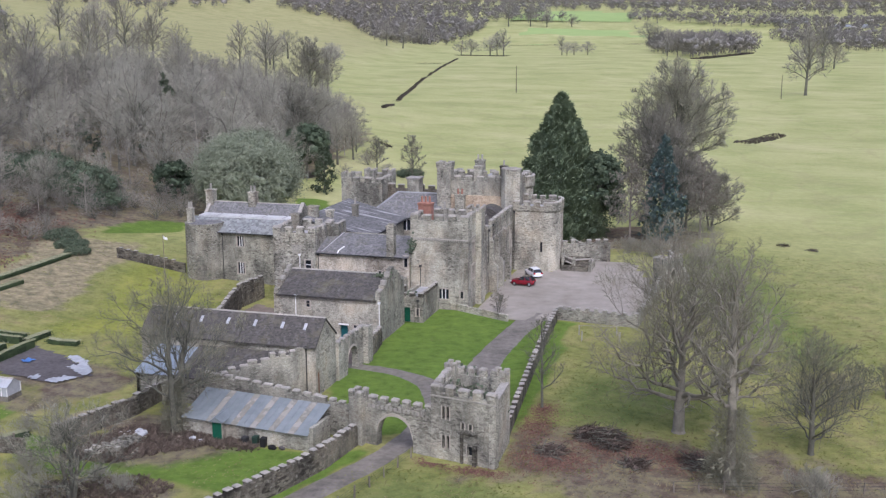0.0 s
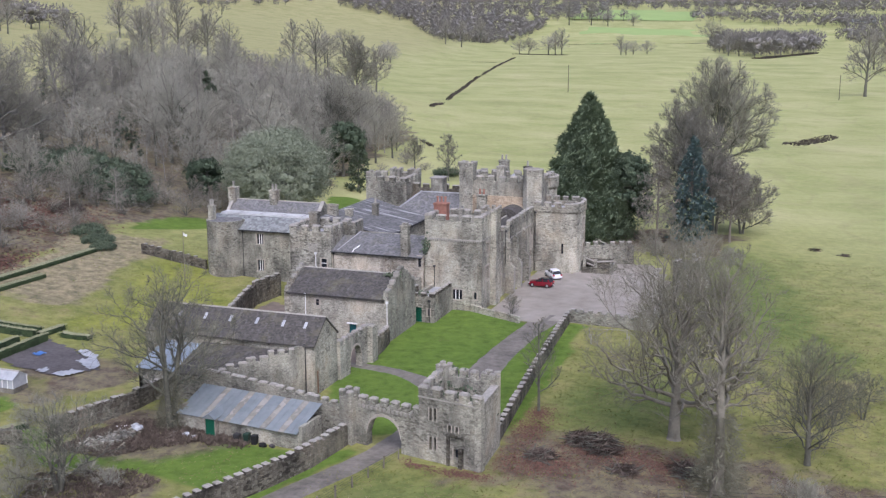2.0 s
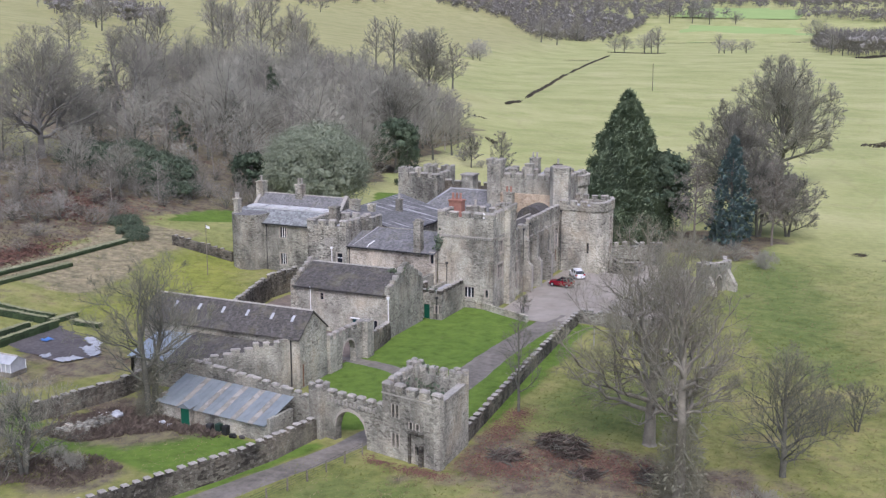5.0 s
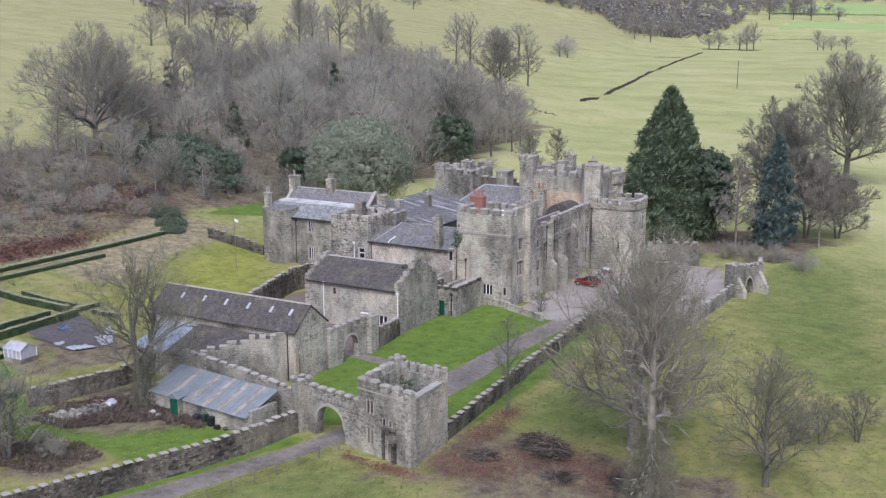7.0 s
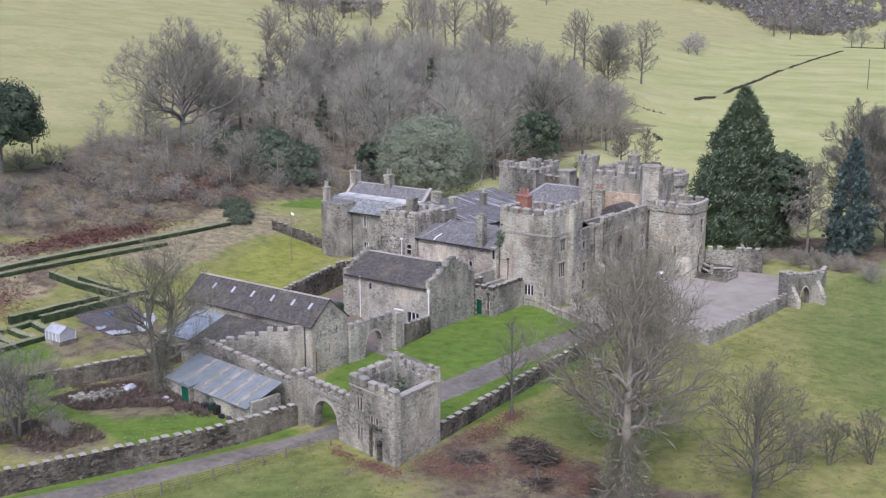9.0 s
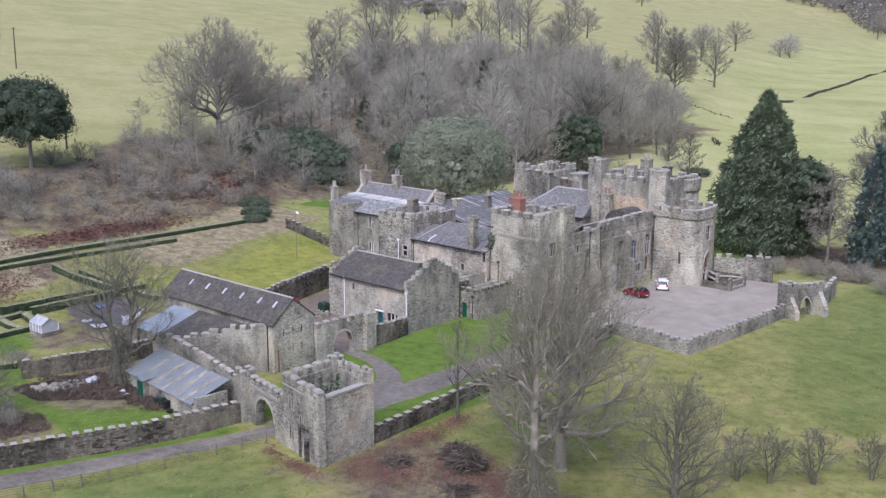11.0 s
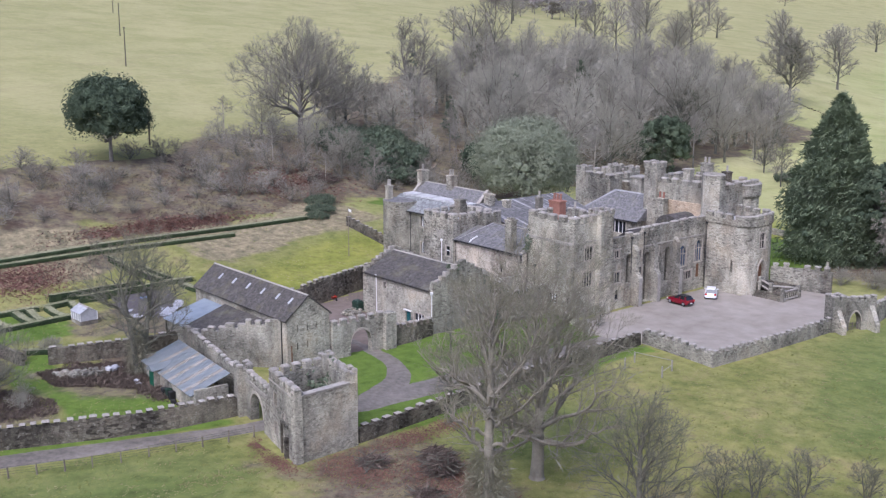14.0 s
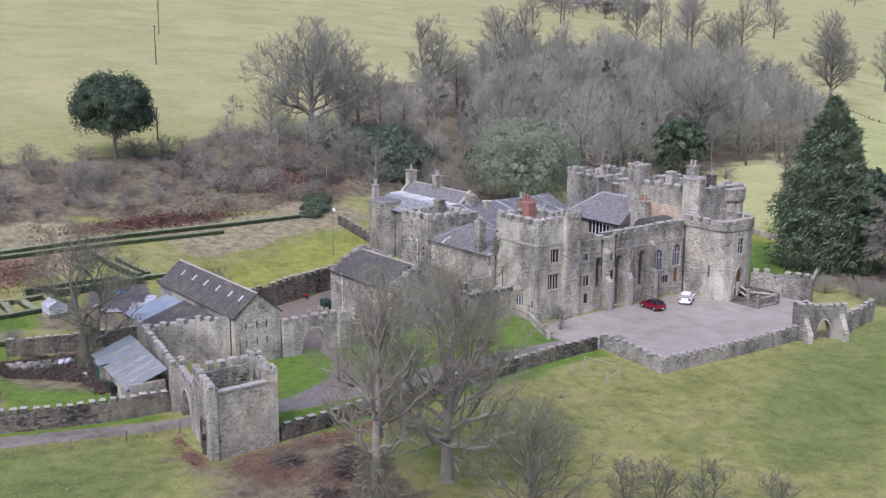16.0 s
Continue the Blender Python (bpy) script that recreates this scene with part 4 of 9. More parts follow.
def keep():
    t = thing("keep", "tall weathered keep with corner turrets and ragged battlements", "tower", -24, 91, 0)
    x0, x1, y0, y1, top = -30.6, -17.2, 87.2, 97.0, 14.6
    block_walls(t, x0, x1, y0, y1, top, 0.9)
    slab(t, [(x0 + 0.9, y0 + 0.9), (x1 - 0.9, y0 + 0.9), (x1 - 0.9, y1 - 0.9), (x0 + 0.9, y1 - 0.9)], 13.2, 13.4, LEAD)
    battlements(t, [(x0, y1), (x0, y0), (x1, y0), (x1, y1), (x0, y1)], top, 1.15, 0.9, 1.0, 0.7, skip=0.12)
    m = Mesh()
    m.box(-31.4, -29.0, 86.6, 88.9, B, 16.9)
    m.box(-31.5, -28.9, 86.5, 89.0, 16.9, 17.1)
    part("stair_turret", m, STONE_PALE, t)
    battlements(t, [(-31.5, 86.5), (-28.9, 86.5), (-28.9, 89.0), (-31.5, 89.0)], 17.1, 0.75, 0.5, 0.8, 0.4, closed=True)
    c, r = (-18.3, 86.9), 1.75
    oct_ = [(c[0] + r * math.cos(math.pi / 8 + i * math.pi / 4), c[1] + r * math.sin(math.pi / 8 + i * math.pi / 4)) for i in range(8)]
    m = Mesh()
    m.prism(oct_, B, 16.4)
    part("octagonal_turret", m, STONE_PALE, t)
    battlements(t, oct_, 16.4, 0.85, 0.5, 0.85, 0.4, closed=True)
    c, r = (-18.7, 95.2), 2.5
    rnd_ = [(c[0] + r * math.cos(i * math.pi / 7), c[1] + r * math.sin(i * math.pi / 7)) for i in range(14)]
    out = [(c[0] + (r + 0.3) * math.cos(i * math.pi / 7), c[1] + (r + 0.3) * math.sin(i * math.pi / 7)) for i in range(14)]
    m = Mesh()
    m.prism(rnd_, B, 12.8)
    m.prism(rnd_, 12.8, 13.2, out)
    m.prism(out, 13.2, 14.3)
    m.box(-17.4, -16.25, 92.4, 92.9, 10.4, 11.3)
    part("corner_turret", m, STONE_PALE, t)
    battlements(t, out, 14.3, 0.75, 0.45, 0.8, 0.4, closed=True)
    wall(t, Run((-29.0, 90.4), (-19.0, 90.4)), 13.3, 15.2, 0.6)
    battlements(t, [(-28.6, 90.4), (-19.4, 90.4)], 15.2, 1.1, 1.0, 0.9, 0.5, skip=0.2)
    chimney(t, -24.6, 89.0, 13.3, 17.2, 1.3, 1.1, 0, STONE_PALE)
    chimney(t, -26.0, 95.6, 13.3, 17.4, 1.6, 1.3, 2, STONE)
    chimney(t, -21.4, 94.6, 13.3, 16.6, 1.2, 1.0, 1, STONE_DARK)
    m = Mesh()
    m.prism([(-25.8, 91.2), (-20.8, 91.2), (-20.8, 95.2), (-25.8, 95.2)], 13.41, 15.3, [(-23.6, 93.0), (-23.0, 93.0), (-23.0, 93.4), (-23.6, 93.4)])
    part("turret_roof", m, LEAD, t, "small pyramid of pale lead")
    # lower stained apron wall between the turrets
    wall(t, Run((-29.0, 86.8), (-19.8, 86.8)), 9.0, 12.2, 0.4, (), stone_material("ochre_stained_stone", (0.46, 0.38, 0.28), (0.38, 0.29, 0.2), (0.22, 0.17, 0.12), 0.8, 0.3))
    chimney(t, -27.0, 85.7, 8.0, 12.6, 1.6, 1.1, 2, STONE, BRICK)


def square_tower():
    t = thing("square_tower", "square grey battlemented tower rising behind the slate roofs", "tower", -47.5, 96, 0)
    x0, x1, y0, y1, top = -51.4, -43.5, 92.3, 100.1, 12.9
    block_walls(t, x0, x1, y0, y1, top, 0.8)
    slab(t, [(x0 + 0.8, y0 + 0.8), (x1 - 0.8, y0 + 0.8), (x1 - 0.8, y1 - 0.8), (x0 + 0.8, y1 - 0.8)], 11.6, 11.8, LEAD)
    battlements(t, [(x0, y0), (x1, y0), (x1, y1), (x0, y1)], top, 1.5, 1.0, 0.95, 0.7, closed=True)
    for x, y in ((x0 + 0.003, y0 - 0.003), (x0 + 2.4, y1 - 2.2), (x1 - 2.003, y1 - 2.003)):
        m = Mesh()
        m.box(x, x + 2.0, y, y + 2.0, 11.8, 14.0)
        part("corner_turret", m, STONE, t)
    for x, y in ((x0, y0), (x0 + 2.4, y1 - 2.2), (x1 - 2.0, y1 - 2.0)):
        battlements(t, [(x, y), (x + 2, y), (x + 2, y + 2), (x, y + 2)], 14.0, 0.7, 0.55, 0.65, 0.4, closed=True)


def north_curtain():
    t = thing("curtain_wall", "battlemented stone wall linking keep and square tower", "wall", -37, 95, 0)
    wall(t, Run((-43.4, 95.4), (-30.7, 95.4)), B, 11.6, 0.8, (), STONE_DARK)
    battlements(t, [(-43.4, 95.4), (-30.7, 95.4)], 11.6, 1.1, 0.8, 0.9, 0.6, STONE_DARK)
    m = Mesh()
    m.box(-38.6, -36.4, 92.0, 94.4, B, 13.9)
    part("pier", m, STONE_PALE, t, "tall pale chimney-like pier")
    slab(t, [(-38.8, 91.8), (-36.2, 91.8), (-36.2, 94.6), (-38.8, 94.6)], 13.9, 14.15, COPING, "cap")


def great_hall():
    t = thing("great_hall", "hip-roofed stone hall with a long mullioned window", "building", -37, 89, 0)
    x0, x1, y0, y1, ze = -43.2, -30.8, 84.6, 93.4, 8.3
    r = block_walls(t, x0, x1, y0, y1, ze, 0.6, [(-38.0, -33.2, 6.0, 7.9)], mat=STONE_PALE)
    window(t, r["s"], -38.0 - x0, -33.2 - x0, 6.0, 7.9, 6, frame=WHITE)
    m = Mesh()
    a, b, c, d = (x0 - 0.4, y0 - 0.4, ze), (x1 + 0.2, y0 - 0.4, ze), (x1 + 0.2, y1 + 0.4, ze), (x0 - 0.4, y1 + 0.4, ze)
    e, f = (-39.2, 89.0, 12.0), (x1 + 0.2, 89.0, 12.0)
    m.add([a, b, c, d, e, f], [(0, 1, 5, 4), (2, 3, 4, 5), (3, 0, 4), (1, 2, 5), (3, 2, 1, 0)])
    part("roof", m, SLATE, t, "blue-grey slate hipped roof")
    m = Mesh()
    m.tube((a[0], a[1], ze + 0.05), (e[0], e[1], 12.06), 0.16, 0.16, 5)
    m.tube(e, f, 0.16, 0.16, 5)
    part("hip_lead", m, LEAD, t)
    m = Mesh()
    m.box(x0 - 0.5, x1 + 0.2, y0 - 0.52, y0 - 0.38, ze - 0.18, ze - 0.02)
    part("gutter", m, IRON, t)


def inner_ranges():
    t = thing("inner_range", "low slate-roofed inner range with pale lead streaks", "building", -39, 74, 0)
    wall(t, Run((-35.4, 63.0), (-35.4, 80.0)), B, 9.1, 0.5)
    wall(t, Run((-47.0, 80.0), (-47.0, 63.0)), B, 10.9, 0.5)
    wall(t, Run((-47.0, 62.9), (-35.4, 62.9)), B, 9.1, 0.5)
    wall(t, Run((-35.4, 80.1), (-47.0, 80.1)), B, 9.1, 0.5)
    streaked = slate_material("streaked_slate", (0.085, 0.083, 0.08), (0.165, 0.162, 0.156), 0.1, 0.85, 2.6, 0.3)
    nt = streaked.node_tree
    bs = nt.nodes["Principled BSDF"]
    old = bs.inputs["Base Color"].links[0].from_socket
    pos = nt.nodes.new("ShaderNodeNewGeometry").outputs["Position"]
    s = tex(nt, "Noise", 0.55, scaled(nt, pos, (0.12, 1.7, 1)), 3, 0.5)
    nt.links.new(mixc(nt, ramp(nt, s.outputs["Fac"], [(0.55, (0, 0, 0)), (0.66, (0.85, 0.85, 0.85))]), old, (0.44, 0.435, 0.42)), bs.inputs["Base Color"])
    m = Mesh()
    q = [(-34.9, 62.6, 9.05), (-34.9, 80.3, 9.05), (-46.8, 84.0, 11.3), (-46.8, 62.6, 11.3)]
    m.add(q + [(x, y, z - 0.2) for x, y, z in q], [(0, 1, 2, 3), (7, 6, 5, 4), (0, 4, 5, 1), (1, 5, 6, 2), (2, 6, 7, 3), (3, 7, 4, 0)])
    part("roof", m, streaked, t, "slate roof with pale streaks")
    m = Mesh()
    m.add([(-34.9, 62.6, 9.05), (-46.8, 62.6, 11.3), (-46.8, 62.6, 9.0), (-34.9, 62.6, 9.0)], [(0, 1, 2, 3)])
    part("verge", m, STONE_DARK, t)
    m = Mesh()
    m.box(-34.85, -34.65, 62.6, 80.2, 8.8, 8.98)
    part("gutter", m, IRON, t)
    chimney(t, -44.0, 68.3, 8.6, 12.0, 1.0, 1.0, 0)
    chimney(t, -41.4, 73.0, 8.6, 12.3, 0.9, 0.9, 1, STONE)
    chimney(t, -46.0, 66.4, 8.6, 12.9, 1.5, 1.0, 0)
    yard = thing("inner_yard", "sunken flagged yard between the castle ranges", "yard", -28, 73, 0)
    slab(yard, [(-35.3, 62.1), (-23.7, 62.1), (-23.7, 84.5), (-35.3, 84.5)], 5.0, 5.3, STONE_DARK, "paving")


def south_range():
    """Slate-roofed middle range between front tower and the battlemented block."""
    t = thing("south_range", "slate-roofed stone range with a tall chimney stack", "building", -33.5, 58, 0)
    x0, x1, y0 = -40.7, -26.2, 54.6
    run = Run((x0, y0), (x1, y0))
    slit = (-27.0 - x0, -26.4 - x0, 6.4, 8.0)
    small = (-31.0 - x0, -30.4 - x0, 4.6, 5.6)
    wall(t, run, B, 8.0, 0.7, [slit, small], stone_material("warm_stone", (0.5, 0.455, 0.375), (0.4, 0.355, 0.28), (0.24, 0.205, 0.16), 0.5, 0.45))
    window(t, run, *slit, 1)
    window(t, run, *small, 1)
    m = Mesh()
    a = [(x0 - 0.1, y0 - 0.3, 7.95), (x1, y0 - 0.3, 7.95), (x1, 60.4, 9.9), (x0 - 0.1, 60.4, 9.9)]
    m.add(a + [(x, y, z - 0.2) for x, y, z in a], [(0, 1, 2, 3), (7, 6, 5, 4), (0, 4, 5, 1), (1, 5, 6, 2), (2, 6, 7, 3), (3, 7, 4, 0)])
    part("roof", m, SLATE, t, "blue-grey slate roof slope")
    wall(t, Run((x0, 60.4), (x1, 60.4)), 7.0, 9.95, 0.5, (), STONE)
    m = Mesh()
    m.box(x0 - 0.1, x1 - 1.0, y0 - 0.46, y0 - 0.32, 7.72, 7.88)
    part("gutter", m, IRON, t)
    m = Mesh()
    m.box(-29.5, -28.4, 54.2, 55.4, 7.6, 12.3)
    m.box(-29.6, -28.3, 54.1, 55.5, 12.3, 12.5)
    m.box(-29.35, -28.55, 54.4, 55.2, 12.5, 12.8)
    part("chimney", m, STONE_PALE, t, "broad pale chimney stack on the eaves")
    m = Mesh()
    m.tube((-37.2, 54.75, 8.3), (-36.4, 55.2, 8.9), 0.1, 0.1, 6)
    m.tube((-37.2, 54.75, 8.3), (-37.3, 54.4, 7.9), 0.1, 0.1, 6)
    part("roof_vent", m, WHITE, t, "white vent pipe on the slates")
    m = Mesh()
    for x, dx in ((-39.9, 3.4),):
        m.add([(x, 54.5, 8.1), (x + 0.22, 54.5, 8.1), (x + dx * 0.4 + 0.22, 60.3, 10.0), (x + dx * 0.4, 60.3, 10.0)], [(0, 1, 2, 3)])
    part("valley_lead", m, LEAD, t)
    pipe(t, -40.4, 54.5, 3.0, 7.6)
    t2 = thing("south_block", "grey battlemented block with blind tracery", "building", -44, 58, 0)
    bx0, bx1, by0, by1, top = -47.5, -40.7, 54.2, 62.0, 10.7
    r = block_walls(t2, bx0, bx1, by0, by1, top, 0.7, [(-42.4, -41.4, 5.2, 6.7)], mat=STONE_STREAKED)
    window(t2, r["s"], -42.4 - bx0, -41.4 - bx0, 5.2, 6.7, 1, frame=WHITE, transom=True)
    battlements(t2, [(bx0, by0), (bx1, by0), (bx1, by1), (bx0, by1)], top, 1.1, 0.75, 0.95, 0.6, STONE_STREAKED, closed=True)
    slab(t2, [(bx0 + 0.7, by0 + 0.7), (bx1 - 0.7, by0 + 0.7), (bx1 - 0.7, by1 - 0.7), (bx0 + 0.7, by1 - 0.7)], 9.6, 9.8, LEAD)
    m = Mesh()
    for k in range(4):
        bar(m, r["s"], 3.2 + k * 0.4, 3.32 + k * 0.4, 7.6, 8.7, -0.07, 0.02)
    bar(m, r["s"], 3.0, 4.8, 8.7, 8.85, -0.08, 0.02)
    part("blind_tracery", m, COPING, t2)
    pipe(t2, -43.2, 54.1, 0.3, 7.4, 0.06, WHITE)
    chimney(t2, -46.4, 60.6, 9.7, 12.6, 1.3, 1.3, 0, STONE)
    m = Mesh()
    m.box(-40.9, -38.9, 59.2, 62.3, 7.5, 10.9)
    part("upper_block", m, STONE, t2)
    battlements(t2, [(-40.9, 59.2), (-38.9, 59.2), (-38.9, 62.3)], 10.9, 1.0, 0.7, 0.8, 0.5)


def west_wing():
    t = thing("west_wing", "stone wing with grey slates, lead flats and tall chimneys", "building", -56, 66, 0)
    x0, x1, y0, y1 = -66.0, -47.5, 61.4, 71.6
    south = [(-57.2, -56.0, 6.6, 8.3), (-57.2, -56.0, 2.2, 4.0)]
    r = block_walls(t, x0, x1, y0, y1, 8.9, 0.7, south, mat=STONE)
    window(t, r["s"], -57.2 - x0, -56.0 - x0, 6.6, 8.3, 3, frame=WHITE)
    window(t, r["s"], -57.2 - x0, -56.0 - x0, 2.2, 4.0, 3, frame=WHITE)
    gable_roof(t, x0 + 0.6, x1 - 1.0, 65.4, 71.6, 9.6, 12.5, SLATE, "x", 0.2, label="grey slate ridge roof")
    gable_wall(t, Run((x1 - 1.0, 65.4), (x1 - 1.0, 71.6)), 8.8, 9.6, 12.6, 0.5)
    gable_wall(t, Run((x0 + 0.6, 71.6), (x0 + 0.6, 65.4)), 8.8, 9.6, 12.6, 0.5)
    m = Mesh()
    a = [(x0, y0 - 0.3, 8.85), (x1, y0 - 0.3, 8.85), (x1, 64.2, 10.7), (x0, 64.2, 10.7)]
    m.add(a + [(x, y, z - 0.2) for x, y, z in a], [(0, 1, 2, 3), (7, 6, 5, 4), (0, 4, 5, 1), (1, 5, 6, 2), (2, 6, 7, 3), (3, 7, 4, 0)])
    part("roof", m, SLATE_PALE, t, "pale weathered front slate slope")
    m = Mesh()
    m.prism([(x0 + 0.8, 64.1), (x1 - 1.5, 64.1), (x1 - 1.5, 66.4), (x0 + 0.8, 66.4)], 10.4, 10.9)
    part("lead_flat", m, LEAD_BRIGHT, t, "bright sheet-lead flat")
    for x in (-62, -58, -54, -50.5):
        m = Mesh()
        m.box(x, x + 0.12, 64.0, 66.5, 10.9, 10.98)
        part("lead_roll", m, LEAD, t)
    m = Mesh()
    m.box(x0, x1, y0 - 0.47, y0 - 0.33, 8.62, 8.78)
    part("gutter", m, IRON, t)
    chimney(t, -65.2, 68.5, 9.0, 14.5, 1.3, 1.4, 1)
    chimney(t, -57.5, 68.4, 10.0, 14.4, 1.3, 1.2, 2)
    for x in (-59.7, -47.9):
        pipe(t, x, y0 - 0.1, 0.3, 8.4)
    pipe(t, -50.3, y0 - 0.1, 0.3, 5.4)
    # rounded corner tower
    w = thing("west_tower", "rounded grey corner tower with a slender chimney", "tower", -63, 62, 0)
    c, r_ = (-63.2, 62.2), 3.1
    ring = [(c[0] + r_ * math.cos(i * math.pi / 14), c[1] + r_ * math.sin(i * math.pi / 14)) for i in range(28)]
    m = Mesh()
    m.prism(ring, B, 9.9)
    part("wall", m, STONE, w, smooth=False)
    ring2 = [(c[0] + (r_ + 0.04) * math.cos(i * math.pi / 14), c[1] + (r_ + 0.04) * math.sin(i * math.pi / 14)) for i in range(28)]
    m = Mesh()
    m.prism(ring2, 9.9, 10.15)
    part("parapet", m, STONE, w)
    m = Mesh()
    m.prism([(x * 0.9 + c[0] * 0.1, y * 0.9 + c[1] * 0.1) for x, y in ring], 10.15, 10.3, [(c[0] + (x - c[0]) * 0.3, c[1] + (y - c[1]) * 0.3) for x, y in ring])
    part("roof", m, SLATE, w)
    chimney(w, -64.9, 60.9, 8.8, 12.6, 0.9, 0.9, 2)


front_tower()
east_range()
round_tower()
keep()
square_tower()
north_curtain()
great_hall()
inner_ranges()
south_range()
west_wing()


# ---- gate, farm buildings and walls ----
def loose_wall(name, pts, h, label, th=0.55, mat=None, merlon=(0.8, 0.55, 0.5), zs=None, lift=0.0, skip=0.05, jag=0.12, no_merlon=False):
    """A boundary wall that follows the ground, with an uneven top, pale cope stones or merlons."""
    t = thing(name, label, "wall", pts[0][0], pts[0][1], gz(*pts[0]))
    mat = mat or STONE_DARK
    rnd = random.Random(len(pts) + int(abs(pts[0][0]) * 7))
    for k, (a, b) in enumerate(zip(pts, pts[1:])):
        run = Run(a, b)
        n = max(1, int(run.len / 2.2))
        m = Mesh()
        tops = []
        for i in range(n + 1):
            s = run.len * i / n
            x, y, _ = run.at(s, 0)
            g = gz(x, y)
            hh = h if not zs else zs[k] + (zs[k + 1] - zs[k]) * i / n
            tops.append((s, g - 0.35, (g if not zs else 0) + hh + rnd.uniform(-jag, jag) * 0.5))
        for (s0, g0, z0), (s1, g1, z1) in zip(tops, tops[1:]):
            p = [run.at(s0, g0), run.at(s1, g1), run.at(s1, z1), run.at(s0, z0), run.at(s0, g0, th), run.at(s1, g1, th), run.at(s1, z1, th), run.at(s0, z0, th)]
            m.add(p, [(0, 1, 2, 3), (5, 4, 7, 6), (3, 2, 6, 7)])
        s0, g0, z0 = tops[0]
        m.add([run.at(s0, g0, th), run.at(s0, g0), run.at(s0, z0), run.at(s0, z0, th)], [(0, 1, 2, 3)])
        s1, g1, z1 = tops[-1]
        m.add([run.at(s1, g1), run.at(s1, g1, th), run.at(s1, z1, th), run.at(s1, z1)], [(0, 1, 2, 3)])
        part("wall", m, mat, t)
        if no_merlon:
            continue
        mw, gap, mh = merlon
        count = max(1, round((run.len + gap) / (mw + gap)))
        pitch = run.len / count
        for i in range(count):
            if rnd.random() < skip:
                continue
            s = (i + 0.5) * pitch + rnd.uniform(-0.08, 0.08)
            q = min(n - 1, int(s / run.len * n))
            (s0, _, z0), (s1, _, z1) = tops[q], tops[q + 1]
            x, y, _ = run.at(s, 0, th / 2)
            ob = part("merlon", merlon_mesh(rnd.randrange(5), mat), mat, t)
            ob.matrix_basis = Matrix.LocRotScale(Vector((x, y, z0 + (z1 - z0) * (s - s0) / (s1 - s0) - 0.05)), Euler((0, 0, math.atan2(run.d.y, run.d.x) + rnd.uniform(-0.05, 0.05))), ((pitch - gap) * rnd.uniform(0.85, 1.1), th, mh * rnd.uniform(0.8, 1.15)))
    return t


